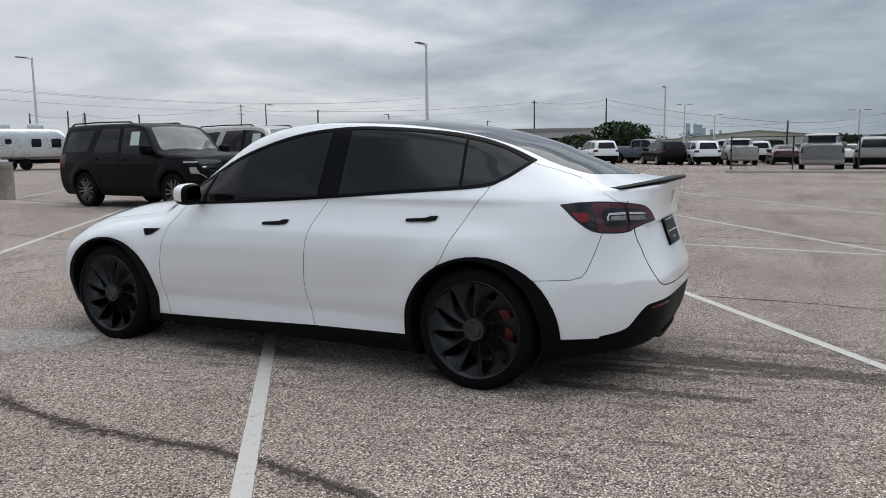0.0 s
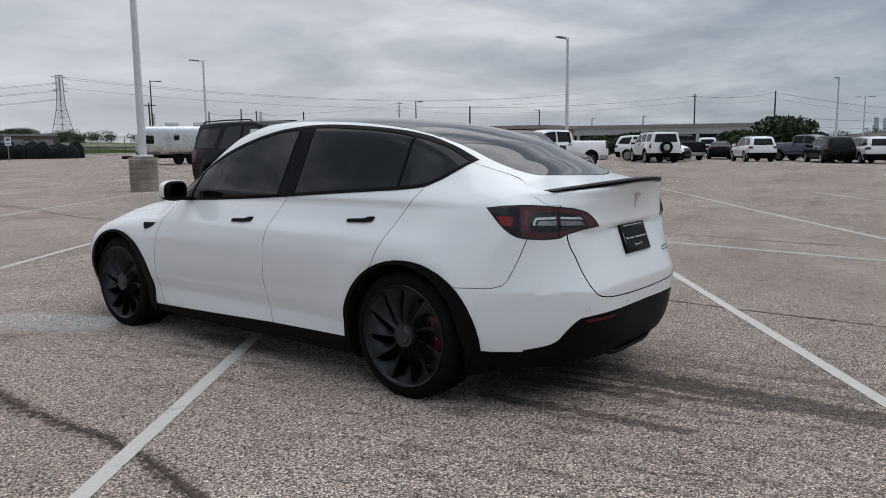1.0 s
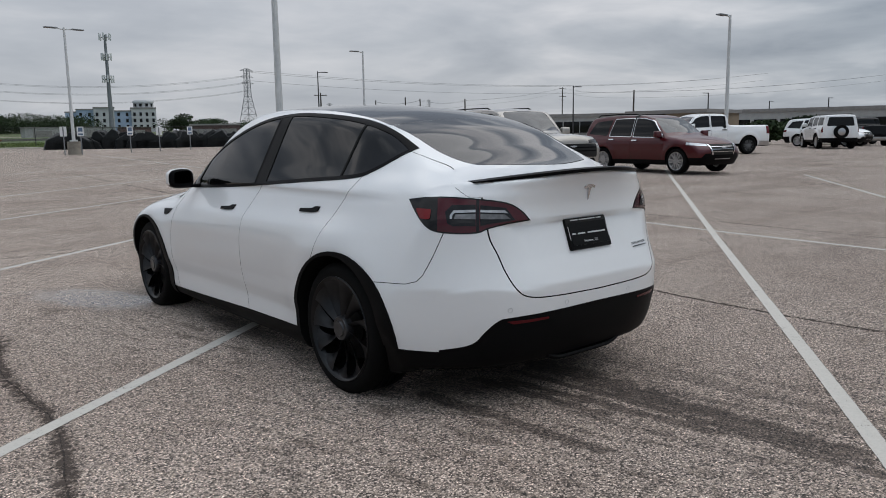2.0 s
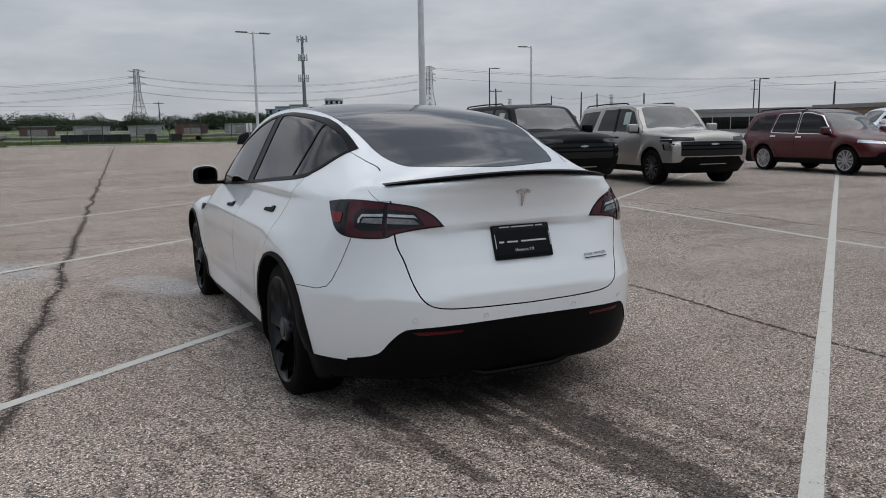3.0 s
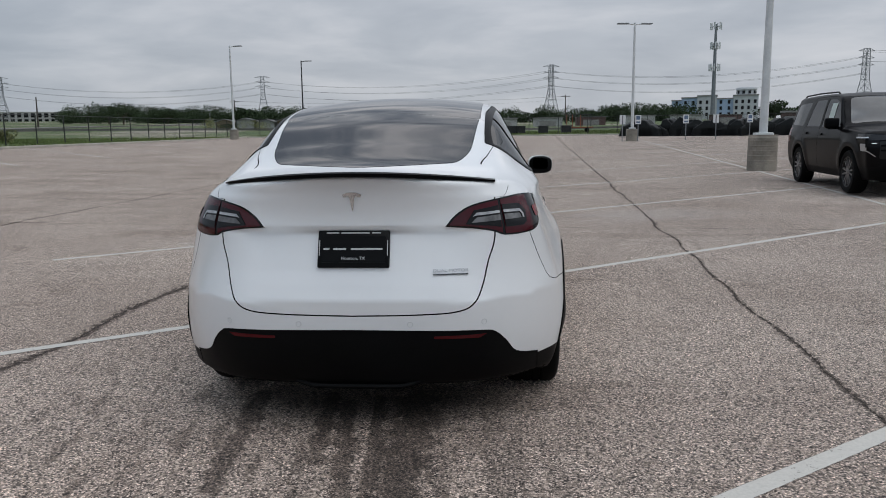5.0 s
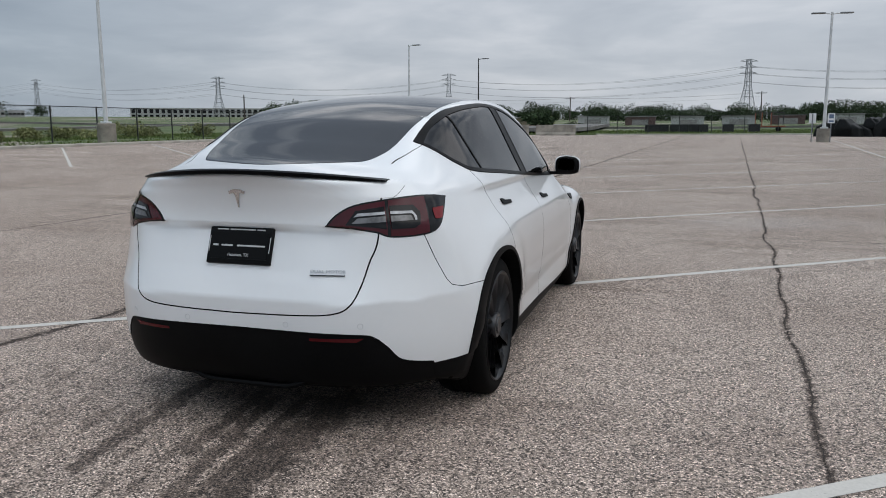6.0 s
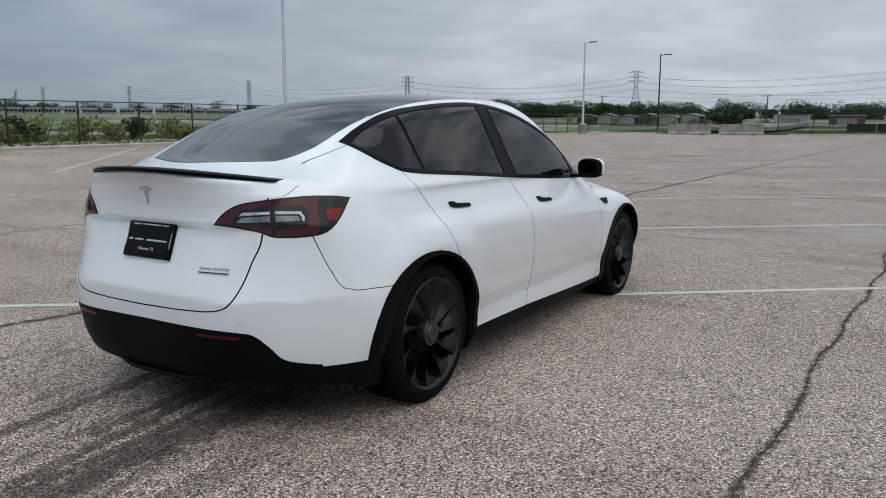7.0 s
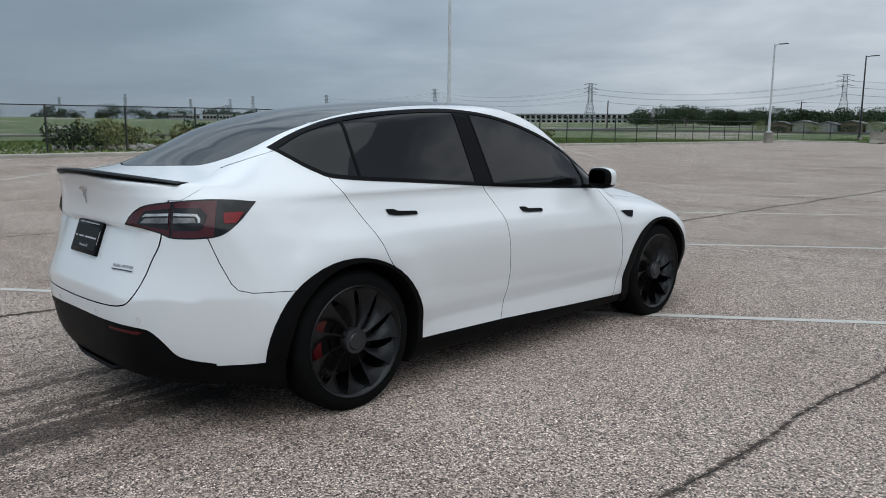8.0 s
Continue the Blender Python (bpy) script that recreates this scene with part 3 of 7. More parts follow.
def ribbon(bm, pts, width, lift, uvl, wob=0.0, seed=0):
    """A flat strip along a line of the plan, just above the pavement."""
    last = None
    n = len(pts)
    for i, p in enumerate(pts):
        a, b = Vector(pts[max(i - 1, 0)]), Vector(pts[min(i + 1, n - 1)])
        d = (b - a).normalized()
        nrm = Vector((-d.y, d.x))
        w = width * (1 + wob * noise.noise(Vector((i * 0.37, seed, 0.5))))
        row = [bm.verts.new((*(Vector(p) + nrm * s * w / 2), 0)) for s in (-1, 1)]
        for v in row:
            v.co.z = gz(v.co.x, v.co.y) + lift
        if last:
            f = bm.faces.new((last[0], last[1], row[1], row[0]))
            for loop, u in zip(f.loops, (0, 1, 1, 0)):
                loop[uvl].uv = (u, 0)
        last = row
    return bm


def strip_object(name, pts, width, lift, material, label, wob=0.0, seed=0):
    bm = bmesh.new()
    uvl = bm.loops.layers.uv.new()
    ribbon(bm, pts, width, lift, uvl, wob, seed)
    ob = part(name, bm, material, smooth=False)
    return tagged(ob, label, "road marking" if "line" in name else "joint", kind="structure")


# ---- roads across the field ----
M_ROAD = mat("grey_dusty_asphalt", (0.16, 0.15, 0.14), 0.9, vary=0.2, scale=0.15, grain=6)


def field_road(pts, width, label):
    bm = bmesh.new()
    rows = []
    for i, p in enumerate(pts):
        a, b = Vector(pts[max(i - 1, 0)]), Vector(pts[min(i + 1, len(pts) - 1)])
        d = (b - a).normalized()
        n = Vector((-d.y, d.x)) * width / 2
        c = Vector(p)
        rows.append([bm.verts.new((c.x + s * n.x, c.y + s * n.y, field_height(c.x, c.y) + 0.22)) for s in (-1, 1)])
    for a, b in zip(rows, rows[1:]):
        bm.faces.new((a[0], b[0], b[1], a[1]))
    bmesh.ops.recalc_face_normals(bm, faces=bm.faces[:])
    bmesh.ops.solidify(bm, geom=bm.faces[:], thickness=0.4)
    return tagged(part("road", bm, M_ROAD, smooth=False), label, "road", kind="structure")


field_road([(x, 117 + 0.02 * x) for x in range(-150, 181, 10)], 11, "dusty grey service road across the field")
field_road([(-13.5 - 0.05 * k, 76.6 + 4 * k) for k in range(11)], 9, "dusty grey driveway beyond the gate")
field_road([(-92 + 0.05 * y, y) for y in range(-60, 301, 12)], 10, "pale dirt road along the far side of the field")

# ---- painted stall lines ----
U, N = Vector((0.805, 0.593)), Vector((-0.593, 0.805))
for k in range(-4, 9):
    c = -2.0 + 3.74 * (k + 0) if k != 1 else 1.74
    x0 = -4.2 if k > 0 else -4.2 + 0.6 * k
    s0 = (x0 - c * N.x) / U.x
    s1 = (19.0 - c * N.x) / U.x
    cnt = int((s1 - s0) / 0.8)
    line = [tuple(N * c + U * (s0 + (s1 - s0) * i / cnt)) for i in range(cnt + 1)]
    strip_object("stall_line", line, 0.105, 0.004, M_LINE, "worn white painted stall line on concrete")
strip_object("stall_line", [(6.14 + 0.098 * y, y) for y in range(-20, 60)], 0.105, 0.006, M_LINE, "long worn white painted line between stall rows")
for k in range(-4, 5):
    strip_object("stall_line", [(LOT_X0 + 0.6 + 1.0 * i, 24.2 + 6.15 * k - 0.997 * i) for i in range(11)], 0.11, 0.004, M_LINE, "worn white painted stall line by the curb")

# ---- joints and cracks ----
def wander(x0, slope, y0, y1, seed, amp=0.10):
    pts = []
    y = y0
    while y <= y1:
        pts.append((x0 + slope * y + amp * noise.noise(Vector((y * 0.9, seed, 0))) + 0.12 * amp * noise.noise(Vector((y * 4.5, seed, 3))) + 0.10 * amp * noise.noise(Vector((y * 12.0, seed, 5))), y))
        y += 0.12 if -6 < y < 14 else 0.6
    return pts


for k in range(-6, 12):
    x0 = -2.30 + 4.745 * k
    if x0 > 45:
        continue
    p = wander(x0, 0.057, -18, 74, 3.1 * k)
    near = k in (0, 1)
    strip_object("pavement_joint", p, (0.34 if k == 0 else 0.17) if near else 0.15, 0.0025, M_JOINT, "dark dirt-filled joint in the concrete", 0.5, k)
    strip_object("pavement_crack", p, 0.016 if near else 0.03, 0.0032, M_CRACK, "narrow open crack along a concrete joint", 0.6, k)
for k in range(-3, 12):
    y0 = 6.3 + 6.1 * k
    p = [(-y * 1.0, y0 + 0.1 * y * 0.85 + 0.06 * noise.noise(Vector((y * 0.8, k, 7)))) for y in np.arange(-45, 31, 0.6)]
    if k != -1:
        strip_object("pavement_joint", p, 0.10, 0.0022, M_JOINT, "thin dirt-filled cross joint in the concrete", 0.6, 40 + k)

# ---- shared materials ----
def car_paint(name, color, flake=0.0, rough=0.3, coat=1.0, spec=0.5):
    m = bpy.data.materials.new(name)
    nt, b = link_nodes(m)
    tc = nt.nodes.new("ShaderNodeTexCoord").outputs["Object"]
    dust = noise_tex(nt, tc, 1.7, 5)
    speck = noise_tex(nt, tc, 30, 4)
    d = step(nt, calc(nt, "ADD", calc(nt, "MULTIPLY", dust, 0.7), calc(nt, "MULTIPLY", speck, 0.3)), 0.45, 0.75)
    nt.links.new(blend(nt, calc(nt, "MULTIPLY", d, 0.12), color, tuple(0.75 * c + 0.25 * min(c * 2, 0.3) for c in color)), b.inputs["Base Color"])
    nt.links.new(calc(nt, "ADD", calc(nt, "MULTIPLY", d, 0.08), rough), b.inputs["Roughness"])
    b.inputs["Metallic"].default_value = flake
    b.inputs["Coat Weight"].default_value = coat
    b.inputs["Specular IOR Level"].default_value = spec
    b.inputs["Coat Roughness"].default_value = 0.03
    return m


def tinted_glass(name, tint=0.006, rough=0.02, haze=0.0, spec=0.36):
    m = bpy.data.materials.new(name)
    nt, b = link_nodes(m)
    tc = nt.nodes.new("ShaderNodeTexCoord").outputs["Object"]
    n = noise_tex(nt, tc, 3.0, 5)
    nt.links.new(blend(nt, n, (tint * 0.8,) * 3, (tint * 1.3 + haze, tint * 1.3 + haze, tint * 1.35 + haze)), b.inputs["Base Color"])
    nt.links.new(calc(nt, "ADD", calc(nt, "MULTIPLY", n, 0.02), rough), b.inputs["Roughness"])
    b.inputs["IOR"].default_value = 1.45
    b.inputs["Specular IOR Level"].default_value = spec
    return m


M_WHITE = car_paint("white_car_paint", (0.75, 0.75, 0.75))
M_BLACKPL = mat("black_satin_plastic", (0.004, 0.004, 0.0043), 0.5, vary=0.3, grain=90, spec=0.07)
M_GLOSSBLK = mat("gloss_black_trim", (0.0025, 0.0025, 0.003), 0.35, vary=0.2, spec=0.06)
M_UNDER = mat("dark_underbody", (0.004, 0.004, 0.004), 0.9, vary=0.3, spec=0.1)
M_GLASS = tinted_glass("dark_tinted_glass", 0.006, spec=0.30)
M_REARGLASS = tinted_glass("tinted_rear_glass", 0.014, 0.03, 0.006, 0.85)
M_TYRE = mat("tyre_rubber", (0.005, 0.005, 0.005), 0.7, vary=0.3, grain=40, bump=0.001, spec=0.07)
M_RIM = mat("dark_satin_alloy", (0.052, 0.052, 0.055), 0.32, metal=0.6, vary=0.2, grain=30, spec=0.4)
M_RIMEDGE = mat("gloss_black_rim_edge", (0.008, 0.008, 0.009), 0.3, metal=0.2, vary=0.2, spec=0.35)
M_DISC = mat("worn_steel_brake_disc", (0.012, 0.0118, 0.0115), 0.5, metal=0.8, vary=0.2)
M_CALIPER = mat("red_caliper_paint", (0.10, 0.004, 0.005), 0.45, vary=0.15)
M_CHROME = mat("bright_chrome", (0.62, 0.62, 0.63), 0.14, metal=1.0, vary=0.05)
M_SILVER = mat("satin_silver_metal", (0.45, 0.45, 0.46), 0.3, metal=0.9, vary=0.1)
M_LAMPRED = mat("dark_red_lamp_lens", (0.055, 0.004, 0.008), 0.12, vary=0.2, spec=0.45)
M_LAMPHOT = mat("bright_red_reflector", (0.17, 0.010, 0.013), 0.2, vary=0.2, spec=0.3)
M_BUMPRED = mat("dull_red_bumper_reflector", (0.075, 0.006, 0.008), 0.25, vary=0.2, spec=0.2)
M_LAMPBLK = mat("smoked_black_lamp_lens", (0.008, 0.007, 0.0075), 0.1, vary=0.3, spec=0.35)
M_LAMPCLR = mat("clear_lamp_lens_over_chrome", (0.16, 0.155, 0.155), 0.18, metal=0.4, vary=0.4, scale=25)
M_PLATE = mat("black_plate_plastic", (0.004, 0.004, 0.004), 0.35, vary=0.2, spec=0.1)
M_PRINT = mat("white_print", (0.5, 0.5, 0.5), 0.5, vary=0.05)
M_SENSOR = mat("body_coloured_sensor_ring", (0.60, 0.60, 0.605), 0.4, vary=0.05)

# ---- the white car ----
CAR_LEVELS, CAR_WIDTHS = [], []
CAR_Y = (-1.0, -0.5, -0.22, 0.1, 0.6, 1.1, 1.7, 2.1, 2.5, 2.9, 3.4, 3.8)


def level(z, *halfwidths):
    CAR_LEVELS.append(z)
    CAR_WIDTHS.append(curve(CAR_Y, halfwidths))


level(0.15, 0.74, 0.84, 0.85, 0.85, 0.85, 0.85, 0.85, 0.85, 0.84, 0.84, 0.78, 0.62)
level(0.26, 0.80, 0.885, 0.89, 0.898, 0.906, 0.907, 0.907, 0.905, 0.898, 0.895, 0.85, 0.72)
level(0.375, 0.825, 0.91, 0.92, 0.918, 0.910, 0.909, 0.910, 0.912, 0.918, 0.925, 0.88, 0.76)
level(0.395, 0.83, 0.915, 0.926, 0.924, 0.915, 0.913, 0.914, 0.917, 0.923, 0.93, 0.885, 0.765)
level(0.46, 0.84, 0.925, 0.94, 0.942, 0.932, 0.930, 0.931, 0.935, 0.942, 0.945, 0.90, 0.78)
level(0.60, 0.84, 0.91, 0.945, 0.955, 0.95, 0.948, 0.948, 0.948, 0.95, 0.957, 0.91, 0.79)
level(0.72, 0.82, 0.885, 0.935, 0.955, 0.955, 0.952, 0.95, 0.947, 0.945, 0.95, 0.90, 0.78)
level(0.84, 0.79, 0.852, 0.905, 0.935, 0.94, 0.937, 0.93, 0.92, 0.915, 0.92, 0.86, 0.74)
level(0.95, 0.76, 0.815, 0.865, 0.888, 0.89, 0.888, 0.882, 0.872, 0.865, 0.865, 0.80, 0.66)
level(1.07, 0.70, 0.765, 0.815, 0.845, 0.845, 0.84, 0.83, 0.81, 0.79, 0.77, 0.65, 0.50)
level(1.20, 0.56, 0.63, 0.69, 0.755, 0.772, 0.775, 0.765, 0.735, 0.70, 0.66, 0.50, 0.40)
level(1.35, 0.40, 0.47, 0.55, 0.645, 0.69, 0.697, 0.685, 0.65, 0.60, 0.50, 0.40, 0.30)
level(1.50, 0.30, 0.36, 0.45, 0.54, 0.60, 0.614, 0.60, 0.56, 0.50, 0.40, 0.30, 0.20)
level(1.65, 0.20, 0.25, 0.35, 0.44, 0.50, 0.52, 0.50, 0.45, 0.40, 0.30, 0.20, 0.10)
CAR_LEVELS = np.array(CAR_LEVELS)
CAR_TOP = curve((-1.3, -0.95, -0.8, -0.65, -0.4, -0.1, 0.3, 0.8, 1.2, 1.5, 1.8, 2.2, 2.55, 2.74, 2.85, 3.2, 3.5, 3.70, 3.9),
                (1.15, 1.168, 1.183, 1.208, 1.297, 1.415, 1.51, 1.562, 1.574, 1.560, 1.50, 1.31, 1.10, 1.005, 0.99, 0.955, 0.885, 0.79, 0.55))
CAR_REAR = curve((0.1, 0.2, 0.27, 0.40, 0.50, 0.575, 0.636, 0.648, 0.78, 0.90, 1.0, 1.09, 1.14, 1.18, 1.4),
                 (-0.70, -0.82, -0.91, -0.964, -0.980, -0.985, -0.9865, -0.982, -0.936, -0.914, -0.905, -0.918, -0.938, -0.965, -0.97))
CAR_RECESS = curve((0.6, 0.70, 0.78, 0.90, 0.928, 0.942, 0.955, 1.2), (0.0, 0.0, 0.006, 0.026, 0.032, 0.004, 0.0, 0.0))
CAR_FRONT = curve((0.1, 0.3, 0.5, 0.65, 0.75, 0.9, 1.1), (3.55, 3.69, 3.75, 3.74, 3.70, 3.62, 3.5))
CAR_KX = curve((0.2, 0.6, 0.93, 1.06, 1.14, 1.3), (0.62, 0.68, 0.70, 1.0, 1.45, 1.5))


def soft_over(v, k):
    """v above 0, 0 below, with a small round at the turn."""
    return 0.5 * (v + np.sqrt(v * v + k * k))


def car_field(p):
    x, y, z = np.abs(p[:, 0]), p[:, 1], p[:, 2]
    rows = np.stack([c(y) for c in CAR_WIDTHS], -1)
    w = across(CAR_LEVELS, rows, z)
    for cy in (0.0, 2.89):
        d = np.hypot(y - cy, z - 0.345)
        w = w + 0.014 * np.exp(-((d - 0.46) / 0.10) ** 2) * sstep(z, 0.2, 0.5)
    # pressed lines: one low on the doors, one along the shoulder
    along = sstep(y, -0.1, 0.3) * (1 - sstep(y, 2.45, 2.75))
    w = w + 0.11 * soft_over(0.575 - 0.055 * y - z, 0.005) * along
    w = w - 0.085 * soft_over(z - 0.872 + 0.012 * y, 0.006) * sstep(y, -0.55, 0.1) * (1 - sstep(y, 2.3, 2.7)) * (1 - sstep(z, 1.03, 1.08))
    side = x - w
    bend = 0.45 * sstep(y, 1.2, 2.2) * x ** 2 - 0.25 * sstep(-y, -0.2, 0.5) * x ** 2
    top = z - (CAR_TOP(y + bend) - 0.13 * x ** 2)
    rear = CAR_REAR(z) + CAR_RECESS(z) * (1 - sstep(x, 0.40, 0.58)) + CAR_KX(z) * x ** 4 - y
    front = y - (CAR_FRONT(z) - 0.10 * x ** 2 - 0.36 * x ** 4)
    f = smax(side, top, 0.07)
    f = smax(f, rear, 0.035)
    f = smax(f, front, 0.12)
    return smax(f, 0.165 + 0.07 * sstep(-y, 0.34, 0.62) - z, 0.03)


def wheel_hole(cy, r=0.397):
    return circle(cy, 0.348, r, n=56)


BLADE = curve((0.0, 0.1, 0.22, 0.5, 0.8, 0.92, 0.97, 1.0), (0.13, 0.10, 0.10, 0.125, 0.185, 0.245, 0.2856, 0.2856))


def build_wheel(root, side, y, name="wheel", radius=0.356, width=0.265, turn=0.0):
    """A tyre on a dark alloy wheel with eleven swept blades, a brake disc and a red caliper."""
    hub = new(name)
    hub.parent = root
    hub.matrix_local = pose(side * 0.795, y, radius - 0.008) @ Matrix.Diagonal((side, 1, 1, 1)) @ pose(0, 0, 0, turn)
    h = width / 2
    bm = bmesh.new()
    prof = [(0.262, -h + 0.02), (0.275, -h), (0.31, -h - 0.006), (0.335, -h + 0.004), (0.350, -h + 0.02), (radius, -h + 0.05), (radius, -0.052),
            (radius - 0.006, -0.05), (radius - 0.006, -0.04), (radius, -0.038), (radius, -0.006), (radius - 0.006, -0.004), (radius - 0.006, 0.004), (radius, 0.006),
            (radius, 0.038), (radius - 0.006, 0.04), (radius - 0.006, 0.05), (radius, 0.052), (radius, h - 0.05), (0.350, h - 0.02), (0.335, h - 0.004), (0.31, h + 0.006), (0.275, h), (0.262, h - 0.02)]
    lathe(bm, prof, 64)
    part("tyre", bm, M_TYRE, hub)
    bm = bmesh.new()
    lathe(bm, [(0.25, -h + 0.01), (0.268, -h + 0.008), (0.268, -h + 0.02), (0.245, -h + 0.05), (0.235, 0.0), (0.25, h - 0.03), (0.253, h - 0.028), (0.24, 0.02)], 48)
    part("wheel_barrel", bm, M_UNDER, hub)
    bm = bmesh.new()
    lathe(bm, [(0.252, h - 0.03), (0.262, h - 0.012), (0.281, h - 0.004), (0.283, h + 0.004), (0.279, h + 0.008), (0.272, h + 0.004), (0.258, h - 0.02)], 64)
    part("rim", bm, M_RIMEDGE, hub)
    blades = 11
    for i in range(blades):
        bm = bmesh.new()
        grid = []
        for j in range(11):
            t = j / 10
            r = 0.052 + (0.272 - 0.052) * t
            mid = 2 * math.pi * i / blades + 0.30 * t ** 1.5
            half = min(float(BLADE(t)), math.pi / blades)
            row = []
            for k in range(6):
                s = k / 5 * 2 - 1
                a = mid + s * half
                lift = h - 0.022 + 0.020 * t - (0.034 * math.sin(math.pi * min(t * 0.9, 1)) + 0.004) * ((s + 1) / 2) ** 1.5
                row.append(bm.verts.new((lift, r * math.cos(a), r * math.sin(a))))
            grid.append(row)
        for a, b in zip(grid, grid[1:]):
            for k in range(5):
                bm.faces.new((a[k], a[k + 1], b[k + 1], b[k]))
        bmesh.ops.solidify(bm, geom=bm.faces[:], thickness=0.012)
        bmesh.ops.recalc_face_normals(bm, faces=bm.faces[:])
        part("spoke", bm, M_RIM, hub)
    bm = bmesh.new()
    lathe(bm, [(0.0, h + 0.000), (0.040, h + 0.002), (0.045, h - 0.006), (0.050, h - 0.004), (0.062, h - 0.006), (0.067, h - 0.016), (0.068, h - 0.05)], 32)
    part("centre_cap", bm, M_RIM, hub)
    bm = bmesh.new()
    lathe(bm, [(0.0, 0.045), (0.10, 0.045), (0.10, 0.03), (0.178, 0.03), (0.178, 0.0), (0.0, 0.0)], 48)
    part("brake_disc", bm, M_DISC, hub)
    bm = bmesh.new()
    rows = []
    for a in np.linspace(-0.62, 0.62, 15):
        end = 0.012 * (abs(a) / 0.62) ** 6
        sect = ((0.005, 0.155 + end), (0.050, 0.155 + end), (0.062, 0.166 + end), (0.062, 0.212 - end), (0.054, 0.222 - end), (0.005, 0.222 - end))
        rows.append([bm.verts.new((u, -r * math.sin(a), r * math.cos(a))) for u, r in sect])
    for p, q in zip(rows, rows[1:]):
        for k in range(6):
            bm.faces.new((p[k], p[(k + 1) % 6], q[(k + 1) % 6], q[k]))
    bm.faces.new(rows[0])
    bm.faces.new(rows[-1][::-1])
    bmesh.ops.recalc_face_normals(bm, faces=bm.faces[:])
    ob = part("brake_caliper", bm, M_CALIPER, hub, "red brake caliper")
    ob.matrix_local = pose(0, 0, 0, 78 - turn)
    return hub


car = thing("electric_car", "white electric hatchback with dark tinted windows parked on the concrete", "car")
body = Body(car_field, shell(car_field, (0, 1.38, 0.72), (0.30, 1.9, 0.15), (1.05, 2.60, 0.98), 52, 150, 66, "car_solid"), car, M_WHITE, M_UNDER)
for cy in (0.0, 2.89):
    body.remove(wheel_hole(cy), "x", 0.52, 1.3)

SOLID = body.rest

# windows
BELT = spline([(2.12, 1.005), (1.6, 1.028), (1.06, 1.062), (0.5, 1.103), (0.02, 1.138), (-0.10, 1.175), (-0.185, 1.232), (-0.25, 1.288)], 5)
RAIL = spline([(-0.25, 1.288), (-0.03, 1.388), (0.26, 1.455), (0.66, 1.495), (1.02, 1.503), (1.39, 1.460), (1.76, 1.345), (2.10, 1.165), (2.26, 1.05)], 5)
DLO = BELT + RAIL[1:]


def clip_poly(poly, y0, y1):
    """The part of an outline between two upright lines that lean (bottom y, top y)."""
    def half(p, line, sign):
        (ya, yb) = line
        side = lambda q: sign * (q[0] - (ya + (yb - ya) * (q[1] - 1.08) / 0.4))
        out = []
        for i in range(len(p)):
            a, b = p[i], p[(i + 1) % len(p)]
            sa, sb = side(a), side(b)
            if sa >= 0:
                out.append(a)
            if (sa >= 0) != (sb >= 0):
                t = sa / (sa - sb)
                out.append((a[0] + (b[0] - a[0]) * t, a[1] + (b[1] - a[1]) * t))
        return out
    return half(half(poly, y0, 1), y1, -1)


inner = grown(DLO, -0.019)
for nm, lo_, hi_ in (("front_window", (1.10, 1.10), (2.02, 1.90)), ("quarter_light", (2.04, 1.92), (3, 3)), ("rear_window", (0.13, 0.185), (0.945, 0.965)), ("quarter_window", (-1, -1), (0.115, 0.17))):
    poly = clip_poly(inner, lo_, hi_)
    body.carve(nm, poly, "x", 0.55, 1.2, M_GLASS)
body.carve("window_pillar", clip_poly(grown(DLO, -0.018), (0.955, 0.975), (1.09, 1.09)), "x", 0.55, 1.2, M_GLOSSBLK, off=0.002, label="gloss black door pillar")
body.carve("window_trim", DLO, "x", 0.55, 1.2, M_GLOSSBLK, off=0.004, label="black window surround")

# roof and rear glass
ROOF = rounded([(-0.525, 0.0245), (0.525, 0.0245), (0.53, 0.8), (0.535, 1.42), (-0.535, 1.42), (-0.53, 0.8)], 0.03)
body.carve("roof_glass", ROOF, "z", 1.2, 1.8, M_REARGLASS, gap=0.002, label="dark glass roof")
body.carve("windscreen", rounded([(-0.55, 1.45), (0.55, 1.45), (0.67, 2.2), (0.62, 2.48), (0, 2.68), (-0.62, 2.48), (-0.67, 2.2)], 0.06), "z", 0.9, 1.8, M_GLASS, gap=0.002)
REARWIN = rounded([(-0.545, 1.52), (0.545, 1.52), (0.515, 1.40), (0.485, 1.252), (0.43, 1.207), (0.0, 1.197), (-0.43, 1.207), (-0.485, 1.252), (-0.515, 1.40)], 0.05, 5)
body.carve("rear_screen", REARWIN, "y", -1.1, 0.022, M_REARGLASS, gap=0.002, label="tinted rear hatch glass")

# rear lamps
LAMP = spline([(-0.352, 0.950), (-0.31, 1.000), (-0.24, 1.040), (-0.11, 1.060), (0.04, 1.070), (0.15, 1.066)], 4) + spline([(0.232, 1.054), (0.175, 0.968), (0.115, 0.918), (0.03, 0.902), (-0.10, 0.902), (-0.16, 0.922), (-0.25, 0.940)], 4)


def band(poly, lo_, hi_):
    """The part of an outline between two s values."""
    out = poly
    for sgn, lim in ((1, lo_), (-1, hi_)):
        nxt = []
        for i in range(len(out)):
            a, b = out[i], out[(i + 1) % len(out)]
            sa, sb = sgn * (a[0] - lim), sgn * (b[0] - lim)
            if sa >= 0:
                nxt.append(a)
            if (sa >= 0) != (sb >= 0):
                t = sa / (sa - sb)
                nxt.append((a[0] + (b[0] - a[0]) * t, a[1] + (b[1] - a[1]) * t))
        out = nxt
    return out


